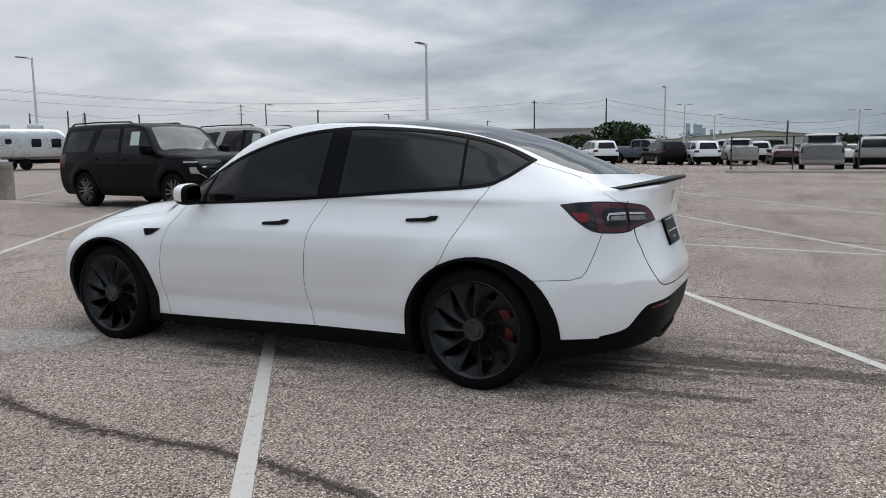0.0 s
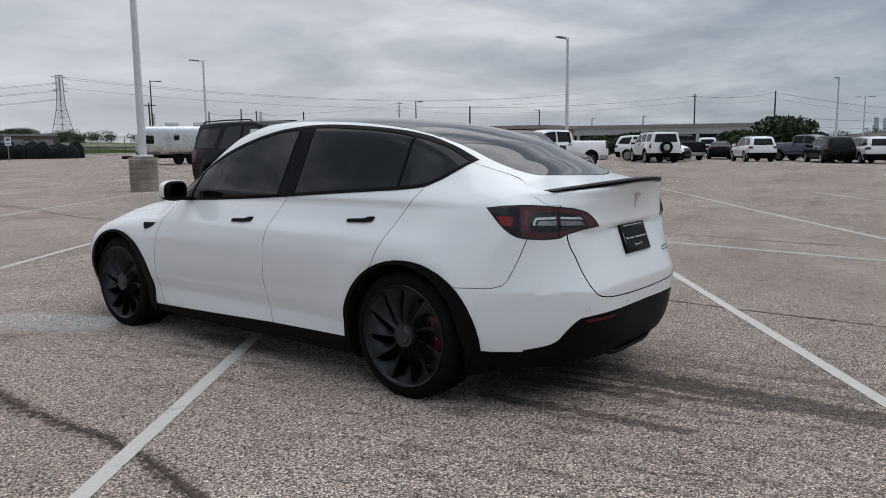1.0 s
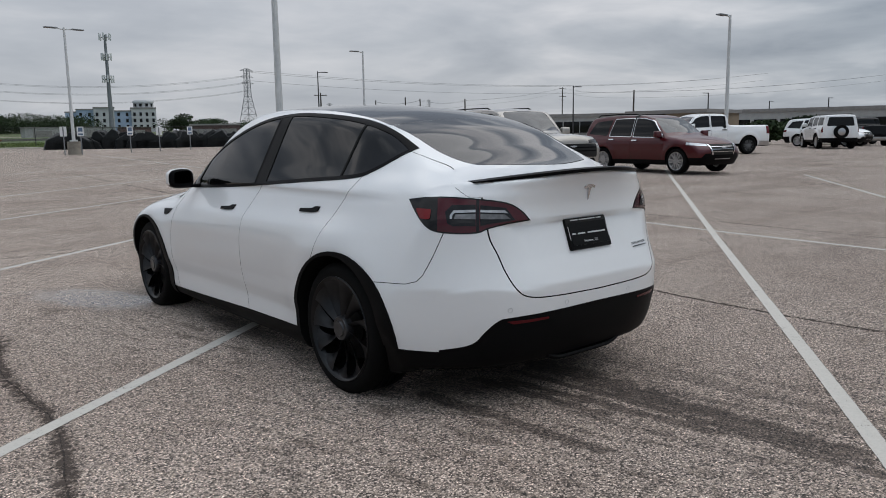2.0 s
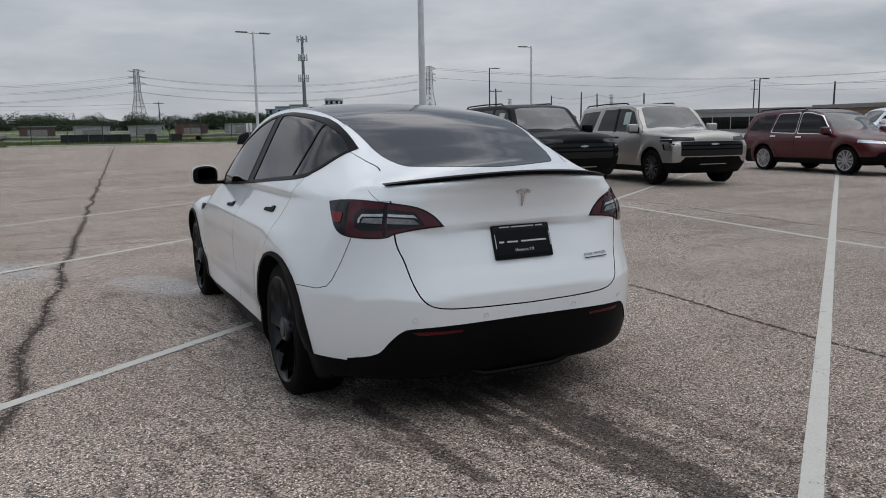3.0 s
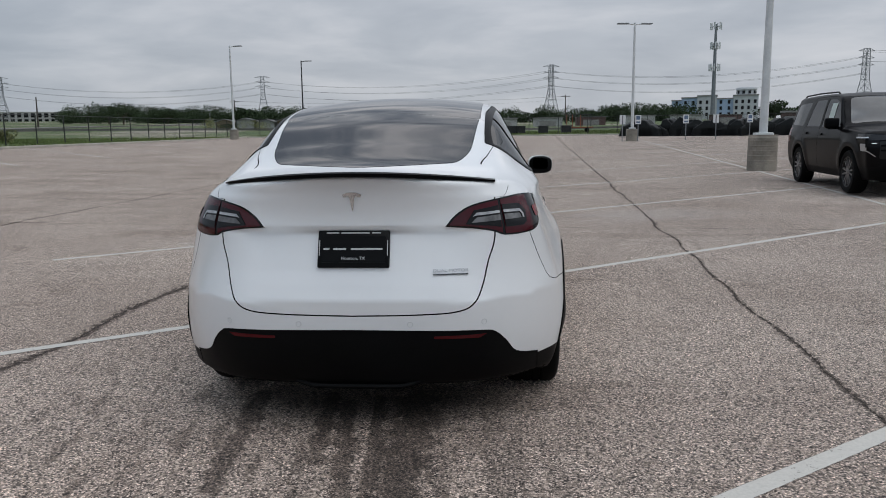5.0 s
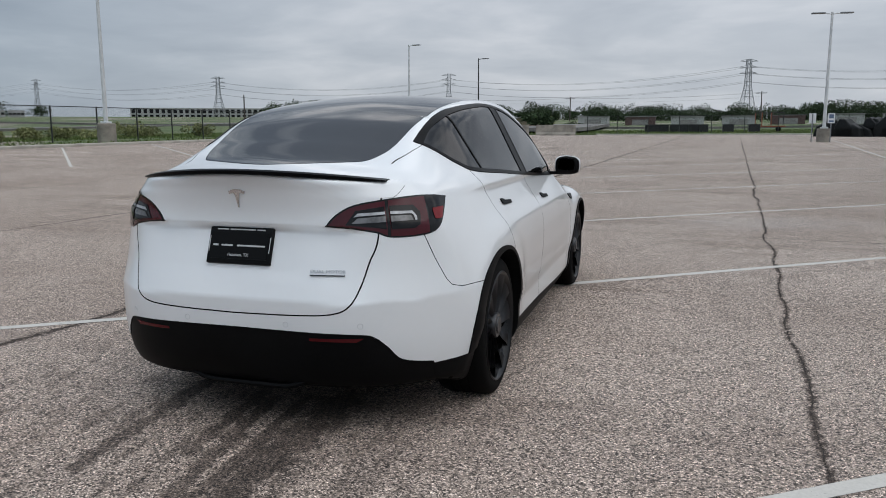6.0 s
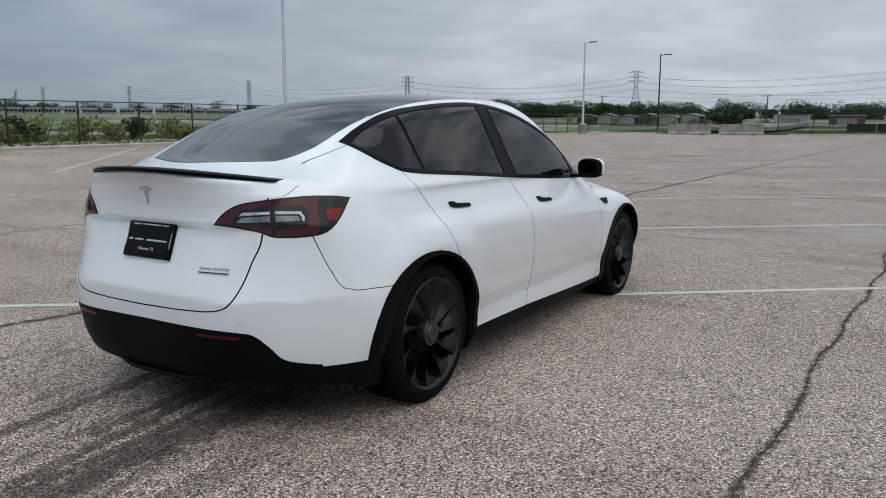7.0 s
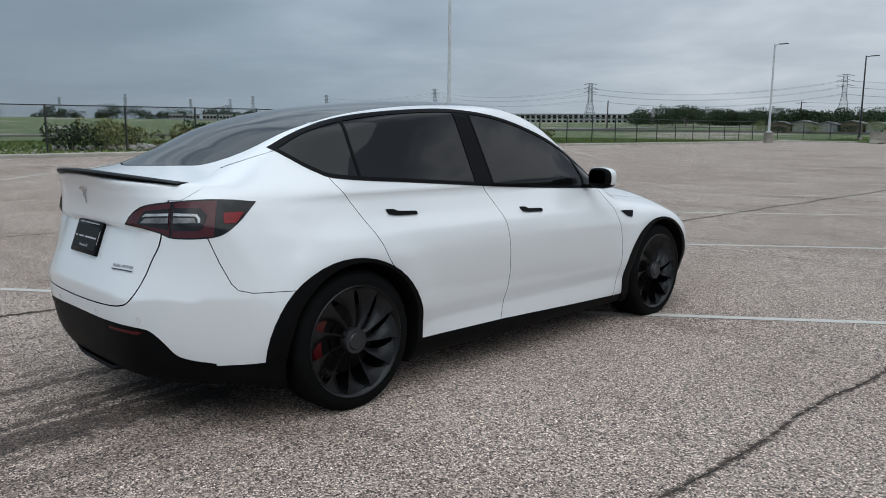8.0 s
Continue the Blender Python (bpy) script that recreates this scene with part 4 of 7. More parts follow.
M_LAMPBAR = mat("bright_lamp_bar", (0.42, 0.42, 0.43), 0.25, metal=0.3, vary=0.25, scale=18)
for nm, lo_, hi_, mk in (("tail_lamp_inner", -0.5, -0.106, "i"), ("tail_lamp_outer", -0.106, 0.089, "o"), ("tail_lamp_side", 0.089, 0.5, "s")):
    lens = band(LAMP, lo_, hi_)
    src = body.rest
    lamps = body.carve(nm, lens, "d", 0.5, 1.4, M_LAMPBLK, off=0.001, label="dark red tail lamp with clear insert" if mk != "s" else "smoked lamp end with red reflector")
    if mk == "s":
        body.inlay("reflector", rounded([(0.112, 1.012), (0.192, 1.014), (0.165, 0.966), (0.118, 0.966)], 0.01), "d", 0.5, 1.4, M_LAMPHOT, off=0.004, parent=lamps, source=src)
        continue
    body.inlay("red_lens", grown(lens, -0.007), "d", 0.5, 1.4, M_LAMPRED, off=0.003, parent=lamps, source=src)
    if mk == "i":
        shapes = (("dark_insert", [(-0.275, 0.958), (-0.235, 1.015), (-0.118, 1.03), (-0.118, 0.938), (-0.17, 0.946)], M_LAMPBLK, 0.006),
                  ("light_bar", [(-0.245, 0.988), (-0.228, 1.004), (-0.118, 1.008), (-0.118, 0.997), (-0.225, 0.992)], M_LAMPBAR, 0.009),
                  ("clear_insert", [(-0.255, 0.962), (-0.23, 0.984), (-0.118, 0.990), (-0.118, 0.966)], M_LAMPCLR, 0.009))
    else:
        shapes = (("dark_insert", [(-0.096, 0.937), (-0.096, 1.032), (0.015, 1.030), (0.045, 1.0), (0.035, 0.950), (0.01, 0.937)], M_LAMPBLK, 0.006),
                  ("light_bar", [(-0.096, 0.997), (-0.096, 1.009), (0.005, 1.006), (0.022, 0.985), (0.022, 0.968), (0.012, 0.968), (0.010, 0.985), (0.0, 0.995)], M_LAMPBAR, 0.009),
                  ("clear_insert", [(-0.096, 0.966), (-0.096, 0.990), (-0.004, 0.988), (0.004, 0.968)], M_LAMPCLR, 0.009))
    for sn, poly, sm, so in shapes:
        body.inlay(sn, poly, "d", 0.5, 1.4, sm, off=so, parent=lamps, source=src)

# black lower trim
VALANCE = spline([(0.80, 0.352), (0.70, 0.385), (0.655, 0.445), (0.61, 0.492), (0.55, 0.508), (0.3, 0.517), (0.0, 0.52)], 5)
VALANCE = VALANCE + [(-x, z) for x, z in VALANCE[-2::-1]] + [(-0.8, 0.05), (0.8, 0.05)]
valance = body.carve("rear_valance", VALANCE, "y", -1.2, -0.62, M_BLACKPL, off=-0.004, label="black lower rear bumper")[0]
body.carve("rear_corner_trim", [(-1.2, 0.05), (-0.30, 0.05), (-0.30, 0.340), (-1.2, 0.345)], "x", 0.4, 1.2, M_BLACKPL, off=-0.002)
body.carve("wheel_arch_trim", circle(-0.035, 0.345, 0.466, 0.424, 48), "x", 0.62, 1.2, M_BLACKPL, off=0.006, label="black rear wheel arch trim")
body.carve("wheel_arch_trim", circle(2.870, 0.345, 0.466, 0.418, 48), "x", 0.62, 1.2, M_BLACKPL, off=0.006, label="black front wheel arch trim")
body.carve("sill_trim", [(0.0, 0.05), (2.9, 0.05), (2.9, 0.232), (2.36, 0.240), (1.09, 0.280), (0.40, 0.288), (0.0, 0.288)], "x", 0.4, 1.2, M_BLACKPL, off=-0.003, label="black sill trim")
body.carve("front_lower_trim", [(3.0, 0.05), (4.0, 0.05), (4.0, 0.30), (3.5, 0.27), (3.0, 0.24)], "x", 0.0, 1.2, M_BLACKPL, off=-0.002)

# doors, hatch, bumper
GAP = 0.0034
SEAM_F = spline([(2.175, 1.02), (2.22, 0.95), (2.30, 0.84), (2.345, 0.68), (2.355, 0.50), (2.33, 0.36), (2.29, 0.20)], 4)
SEAM_M = spline([(0.985, 1.10), (1.015, 1.05), (1.08, 0.945), (1.12, 0.83), (1.138, 0.62), (1.138, 0.50), (1.10, 0.36), (1.055, 0.20)], 4)
SEAM_R = spline([(-0.055, 1.18), (-0.03, 1.115), (0.02, 1.045), (0.09, 0.93), (0.15, 0.82), (0.20, 0.72), (0.33, 0.60), (0.42, 0.44), (0.43, 0.20)], 4)
doors_f = body.carve("front_door", SEAM_F + SEAM_M[::-1], "x", 0.66, 1.2, M_WHITE, gap=GAP)
doors_r = body.carve("rear_door", SEAM_M + SEAM_R[::-1], "x", 0.66, 1.2, M_WHITE, gap=GAP)
TG_LOW = spline([(0.598, 1.10), (0.600, 0.90), (0.572, 0.80), (0.548, 0.70), (0.515, 0.632), (0.45, 0.600), (0.3, 0.590), (0.0, 0.584)], 5)
TG_LOW = TG_LOW + [(-x, z) for x, z in TG_LOW[-2::-1]]
TG_TOP = [(-1.3, 1.066), (-0.76, 1.066)] + spline([(-0.74, 1.066), (-0.66, 1.112), (-0.52, 1.185), (-0.36, 1.240), (-0.25, 1.272), (-0.12, 1.312), (0.0, 1.36), (0.026, 1.37)], 4) + [(0.026, 1.7), (-1.3, 1.7)]
hatch = body.carve("tailgate", TG_LOW, "y", -1.2, -0.42, M_WHITE, gap=0.0062, extra=(TG_TOP, "x", -1.0, 1.0), label="white tailgate")[0]
body.carve("rear_bumper", [(-1.3, 0.2), (-0.25, 0.2), (-0.25, 0.648), (-0.545, 0.660), (-0.60, 0.676), (-0.622, 0.705), (-0.655, 0.80), (-0.70, 0.96), (-1.3, 0.96)], "x", -1.2, 1.2, M_WHITE, pair=False, gap=GAP, label="white rear bumper")
body.carve("bonnet", rounded([(-0.72, 2.5), (0.72, 2.5), (0.74, 2.9), (0.62, 3.5), (0, 3.66), (-0.62, 3.5), (-0.74, 2.9)], 0.08), "z", 0.62, 1.3, M_WHITE, pair=False, gap=GAP)
body.finish("body_shell")

for side in (-1, 1):
    for cy in (0.0, 2.89):
        build_wheel(car, side, cy, turn=11 if cy else -7)


def skin_y(x, z):
    """Rear face of the body at a width and height."""
    lo, hi = 0.5, -1.3
    for _ in range(30):
        m = (lo + hi) / 2
        if car_field(np.array([[x, m, z]]))[0] > 0:
            hi = m
        else:
            lo = m
    return lo


# door handles, vents
for doors, y, z in ((doors_f, 1.275, 0.915), (doors_r, 0.235, 0.965)):
    handle = rounded([(y, z + 0.014), (y + 0.05, z + 0.013), (y + 0.075, z + 0.002), (y + 0.205, z - 0.006), (y + 0.205, z - 0.024), (y + 0.06, z - 0.020), (y + 0.012, z - 0.012)], 0.006, 2)
    body.inlay("door_handle", handle, "x", 0.7, 1.2, M_BLACKPL, off=0.007, parent=doors, source=SOLID, label="black flush door handle")
body.inlay("fender_vent", rounded([(2.365, 0.838), (2.525, 0.832), (2.49, 0.786), (2.44, 0.796)], 0.008, 2), "x", 0.6, 1.2, M_GLOSSBLK, off=0.006, source=SOLID, label="black triangular camera repeater")

# rear lip spoiler
bm = bmesh.new()
rows = []
for i in range(49):
    x = -0.605 + 1.21 * i / 48
    k = abs(x) / 0.605
    taper = 1 - 0.75 * k ** 5
    y0, z0 = -0.966 + 0.225 * k ** 2.3, 1.180 - 0.046 * k ** 2
    prof_ = [(0.055, 0.012), (0.0, 0.010 * taper), (-0.014 * taper, 0.004), (-0.012 * taper, -0.011 * taper), (0.012, -0.014 * taper), (0.06, -0.006)]
    rows.append([bm.verts.new((x, y0 + a, z0 + b - (0.0 if j in (1, 2, 3, 4) else 0.006))) for j, (a, b) in enumerate(prof_)])
for a, b in zip(rows, rows[1:]):
    for j in range(6):
        bm.faces.new((a[j], a[(j + 1) % 6], b[(j + 1) % 6], b[j]))
bm.faces.new(rows[0])
bm.faces.new(rows[-1][::-1])
bmesh.ops.recalc_face_normals(bm, faces=bm.faces[:])
part("spoiler_lip", bm, M_GLOSSBLK, hatch, "thin gloss black lip spoiler")

# emblem, badge, plate on the tailgate
def on_tail(x, z, out=0.002):
    """A pose on the tailgate, with z out of the surface and y up it."""
    p = Vector((x, skin_y(x, z), z))
    n = Vector(gradient(car_field, np.array([p]))[0].tolist())
    upv = (Vector((0, 0, 1)) - n * n.z).normalized()
    m = Matrix((upv.cross(n), upv, n)).transposed().to_4x4()
    m.translation = p + n * out
    return m


bm = bmesh.new()
for poly in ([(-0.040, 0.028), (-0.018, 0.037), (0.0, 0.038), (0.018, 0.037), (0.040, 0.028), (0.036, 0.016), (0.016, 0.022), (0.009, 0.010), (0.003, -0.040), (0.0, -0.046), (-0.003, -0.040), (-0.009, 0.010), (-0.016, 0.022), (-0.036, 0.016)],):
    f_ = bm.faces.new([bm.verts.new((x, y, 0.0)) for x, y in poly])
ex = bmesh.ops.extrude_face_region(bm, geom=bm.faces[:])
for v in ex["geom"]:
    if isinstance(v, bmesh.types.BMVert):
        v.co.z += 0.004
bmesh.ops.recalc_face_normals(bm, faces=bm.faces[:])
part("emblem", bm, M_CHROME, hatch, "chrome emblem", smooth=False, at=on_tail(0, 1.066))
me = text_mesh("DUAL MOTOR", 0.021, 0.0012)
me.materials.append(M_SILVER)
part("badge", me, None, hatch, "chrome lettering DUAL MOTOR", at=on_tail(0.415, 0.766) @ Matrix.Diagonal((1.12, 0.85, 1, 1)))
bm = box(bmesh.new(), -0.075, 0.075, -0.0025, 0.0025, 0, 0.003)
part("badge_bar", bm, M_RIM, hatch, smooth=False, at=on_tail(0.415, 0.750))
pm = on_tail(0, 0.855, 0.004)
bm = box(bmesh.new(), -0.155, 0.155, -0.081, 0.081, -0.012, 0.012, 0.006, segs=2)
plate = part("plate_frame", bm, M_PLATE, hatch, "black dealer plate in a black frame", at=pm)
bm = box(bmesh.new(), -0.138, 0.138, -0.060, 0.055, 0, 0.014)
part("plate", bm, M_PLATE, plate, smooth=False)
for x0, x1, y0, y1 in ((-0.118, -0.062, 0.066, 0.0715), (-0.055, 0.070, 0.066, 0.0715), (0.078, 0.118, 0.066, 0.0715), (-0.088, -0.030, -0.006, 0.003), (-0.012, 0.126, -0.006, 0.003), (-0.130, -0.102, -0.006, 0.004)):
    part("print_bar", box(bmesh.new(), x0, x1, y0, y1, 0.0122, 0.0150, 0.002), M_PRINT, plate, smooth=False)
for sx in (-1, 1):
    part("print_bar", box(bmesh.new(), sx * 0.147 - 0.0016, sx * 0.147 + 0.0016, -0.030, 0.038, 0.0122, 0.0135), M_PRINT, plate, smooth=False)
me = text_mesh("Houston, TX", 0.019, 0.0006)
me.materials.append(M_PRINT)
part("plate_text", me, None, plate, "white lettering Houston, TX", at=pose(0, -0.042, 0.0148))

# bumper sensors and reflectors
for x in (-0.557, -0.235, 0.245, 0.557):
    bm = bmesh.new()
    lathe(bm, [(0.0095, 0.0), (0.0105, 0.0012), (0.0125, 0.0012), (0.0130, 0.0)], 20, axis="z")
    part("parking_sensor", bm, M_SENSOR, car, at=on_tail(x, 0.545, 0.0008))
for x0, x1 in ((-0.57, -0.345), (0.345, 0.57)):
    s_ = 1 if x0 > 0 else -1
    poly = [(x0, 0.490), (x1, 0.490), (x1 - (0.03 if s_ > 0 else 0), 0.474 if s_ > 0 else 0.478), (x0 + (0.0 if s_ > 0 else 0.03), 0.478 if s_ > 0 else 0.474)]
    body.inlay("reflector", rounded(poly, 0.004, 2), "y", -1.2, -0.6, M_BUMPRED, pair=False, off=-0.001, parent=valance, source=SOLID, label="red bumper reflector")
# diffuser edge
bm = bmesh.new()
pts = []
for i in range(41):
    x = -0.58 + 1.16 * i / 40
    zz = 0.243 + 0.045 * float(sstep(np.array(abs(x)), 0.18, 0.36)) + 0.02 * (abs(x) / 0.66) ** 3
    pts.append((x, -0.90 + 0.36 * x ** 2 * abs(x), zz))
tube(bm, pts, 0.011, 6)
part("diffuser_lip", bm, M_BLACKPL, valance)
bm = bmesh.new()
for i in range(40):
    a, b = pts[i], pts[i + 1]
    v = [bm.verts.new(q) for q in (a, b, (b[0], b[1] + 0.28, b[2] - 0.04), (a[0], a[1] + 0.28, a[2] - 0.04))]
    bm.faces.new(v)
bmesh.ops.remove_doubles(bm, verts=bm.verts[:], dist=1e-5)
bmesh.ops.solidify(bm, geom=bm.faces[:], thickness=0.012)
part("diffuser", bm, M_BLACKPL, valance)


# door mirrors
def mirror_field(p):
    q = p - np.array((0.962, 2.045, 1.082))
    x, y, z = q[:, 0], q[:, 1], q[:, 2]
    taper = 1 - 0.25 * sstep(-x, -0.02, 0.10) + 0.10 * x
    rx, rz = 0.096, 0.072 * (1 - 0.9 * np.maximum(x, 0))
    ry = np.where(y > 0, 0.070, 0.060)
    e = (np.abs(x / rx) ** 3.2 + np.abs(y / (ry * taper)) ** 2.6 + np.abs(z / rz) ** 3.2) ** (1 / 3.0) - 1
    return smax(e * 0.08, -0.048 - y, 0.010)


for side in (-1, 1):
    mirror_root = new("door_mirror")
    mirror_root.parent = doors_f[0 if side > 0 else 1]
    solid = shell(mirror_field, (0.962, 2.045, 1.082), (0.03, 0.02, 0.02), (0.14, 0.14, 0.11), 20, 18, 16, "mirror_solid")
    if side < 0:
        solid = mirrored(solid, "mirror_solid")
    fld = mirror_field if side > 0 else (lambda p: mirror_field(p * np.array((-1, 1, 1))))
    mb = Body(fld, solid, mirror_root, M_WHITE, M_BLACKPL)
    mb.carve("mirror_base", [(-1.3, 0.9), (1.3, 0.9), (1.3, 1.040), (-1.3, 1.040)], "y", 1.8, 2.3, M_BLACKPL, pair=False)
    mb.carve("mirror_frame", [(1.8, 0.9), (2.026, 0.9), (2.010, 1.3), (1.8, 1.3)], "x", -1.4, 1.4, M_BLACKPL, pair=False)
    mb.finish("mirror_cap", "white mirror cap")
    bm = bmesh.new()
    f_ = bm.faces.new([bm.verts.new((side * x, 1.9915, z)) for x, z in rounded([(0.897, 1.050), (1.022, 1.048), (1.018, 1.130), (0.905, 1.138)], 0.025)])
    bmesh.ops.solidify(bm, geom=bm.faces[:], thickness=0.002)
    part("mirror_glass", bm, M_CHROME, mirror_root)
    bm = bmesh.new()
    box(bm, side * 0.80 if side > 0 else -0.95, 0.95 if side > 0 else -0.80, 2.02, 2.08, 1.012, 1.036, 0.008, segs=2)
    part("mirror_arm", bm, M_BLACKPL, mirror_root)
bpy.data.meshes.remove(SOLID)

# ---- other vehicles ----
M_CLEARGLASS = tinted_glass("windscreen_glass", 0.035, 0.03, 0.03, 0.9)
M_ALLOY = mat("machined_alloy", (0.42, 0.42, 0.43), 0.3, metal=0.8, vary=0.2)
M_DARKALLOY = mat("dark_machined_alloy", (0.20, 0.20, 0.205), 0.3, metal=0.7, vary=0.3)
M_GRILLE = mat("black_grille_plastic", (0.006, 0.006, 0.006), 0.4, vary=0.3, spec=0.3)
M_HEADLAMP = mat("clear_headlamp", (0.45, 0.46, 0.48), 0.1, metal=0.4, vary=0.3, scale=12, coat=1.0)
M_TAILRED = mat("red_tail_lamp", (0.09, 0.006, 0.008), 0.2, vary=0.2, spec=0.3)
M_STICKER = mat("white_window_sheet", (0.50, 0.56, 0.52), 0.6, vary=0.1)
PAINT = {
    "charcoal": car_paint("charcoal_car_paint", (0.0034, 0.0032, 0.0038), 0.0, 0.3, 0.16, 0.03),
    "silver": car_paint("silver_sand_car_paint", (0.34, 0.315, 0.285), 0.5, 0.32),
    "red": car_paint("dark_red_car_paint", (0.062, 0.003, 0.006), 0.0, 0.3, 0.6, 0.2),
    "white": M_WHITE,
    "black": car_paint("black_car_paint", (0.004, 0.004, 0.005), 0.0, 0.3, 0.3, 0.05),
    "grey": car_paint("grey_car_paint", (0.22, 0.22, 0.225), 0.5, 0.3),
    "blue": car_paint("slate_blue_car_paint", (0.05, 0.065, 0.095), 0.2, 0.28, 0.7),
    "maroon": car_paint("maroon_car_paint", (0.07, 0.012, 0.018), 0.3, 0.25),
    "pewter": car_paint("pewter_car_paint", (0.33, 0.32, 0.30), 0.55, 0.3),
}


def vehicle_field(v):
    zs = np.array([z for z, _ in v["levels"]])
    ws = np.array([w for _, w in v["levels"]])
    top, rear, front = curve(*v["top"]), curve(*v["rear"]), curve(*v["front"])
    y0, y1 = v["rear"][1][0], v["front"][1][0]

    def run(p):
        x, y, z = np.abs(p[:, 0]), p[:, 1], p[:, 2]
        w = across(zs, np.broadcast_to(ws, (len(p), len(ws))), z)
        w = w - v.get("nose", 0.07) * sstep(y, v["wb"] - 0.2, v["wb"] + 1.0) - 0.05 * sstep(-y, 0.2, 1.2)
        for cy in (0.0, v["wb"]):
            d = np.hypot(y - cy, z - v["r"])
            w = w + v["flare"] * np.exp(-((d - v["arch"] - 0.05) / 0.10) ** 2) * sstep(z, 0.2, 0.5)
        side = x - w
        bend = 0.35 * sstep(y, v["bend"] - 0.8, v["bend"]) * x ** 2
        tp = z - (top(y + bend) - 0.05 * x ** 2)
        rr = rear(z) + 0.10 * x ** 4 - y
        fr = y - (front(z) - 0.08 * x ** 2 - v.get("snout", 0.14) * x ** 4)
        f = smax(side, tp, v.get("edge", 0.09))
        f = smax(f, rr, 0.08)
        f = smax(f, fr, v.get("edge", 0.10))
        return smax(f, v["floor"] - z, 0.04)

    return run


def plain_wheel(root, v, side, y, spokes, alloy):
    hub = new("wheel")
    hub.parent = root
    hub.matrix_local = pose(side * v["track"], y, v["r"] - 0.006) @ Matrix.Diagonal((side, 1, 1, 1))
    r, rim, h = v["r"], v["rim"], 0.135
    bm = bmesh.new()
    lathe(bm, [(rim, -h + 0.02), (rim + 0.03, -h), (r - 0.03, -h), (r - 0.006, -h + 0.03), (r, -h + 0.06), (r, h - 0.06), (r - 0.006, h - 0.03), (r - 0.03, h), (rim + 0.03, h + 0.004), (rim, h - 0.015)], 40)
    part("tyre", bm, M_TYRE, hub)
    bm = bmesh.new()
    lathe(bm, [(0.0, 0.02), (rim * 0.86, 0.0), (rim * 0.9, h - 0.05), (rim, h - 0.02), (rim + 0.008, h - 0.008), (rim - 0.01, h - 0.012), (rim * 0.88, h - 0.06)], 32)
    part("rim", bm, M_GRILLE if alloy is M_DARKALLOY else M_SILVER, hub)
    for i in range(spokes):
        a = 2 * math.pi * i / spokes
        bm = bmesh.new()
        for s in (-1, 1):
            q = []
            for rr, off in ((0.045, 0.014 * s), (rim * 0.95, 0.20 * rim * s)):
                q.append((rr, off))
            (r0, o0), (r1, o1) = q
            wdt = 0.013 if alloy is M_DARKALLOY else 0.02
            vs = []
            for xx in (h - 0.055, h - 0.018):
                vs += [bm.verts.new((xx, r0, o0 - wdt)), bm.verts.new((xx, r1, o1 - wdt * 1.1)), bm.verts.new((xx, r1, o1 + wdt * 1.1)), bm.verts.new((xx, r0, o0 + wdt))]
            bm.faces.new(vs[4:8])
            for j in range(4):
                bm.faces.new((vs[j], vs[(j + 1) % 4], vs[4 + (j + 1) % 4], vs[4 + j]))
        bmesh.ops.recalc_face_normals(bm, faces=bm.faces[:])
        part("spoke", bm, alloy, hub, smooth=False, at=pose(0, 0, 0, math.degrees(a)))
    bm = bmesh.new()
    lathe(bm, [(0.0, h - 0.01), (0.05, h - 0.012), (0.06, h - 0.03)], 16)
    part("centre_cap", bm, alloy, hub)


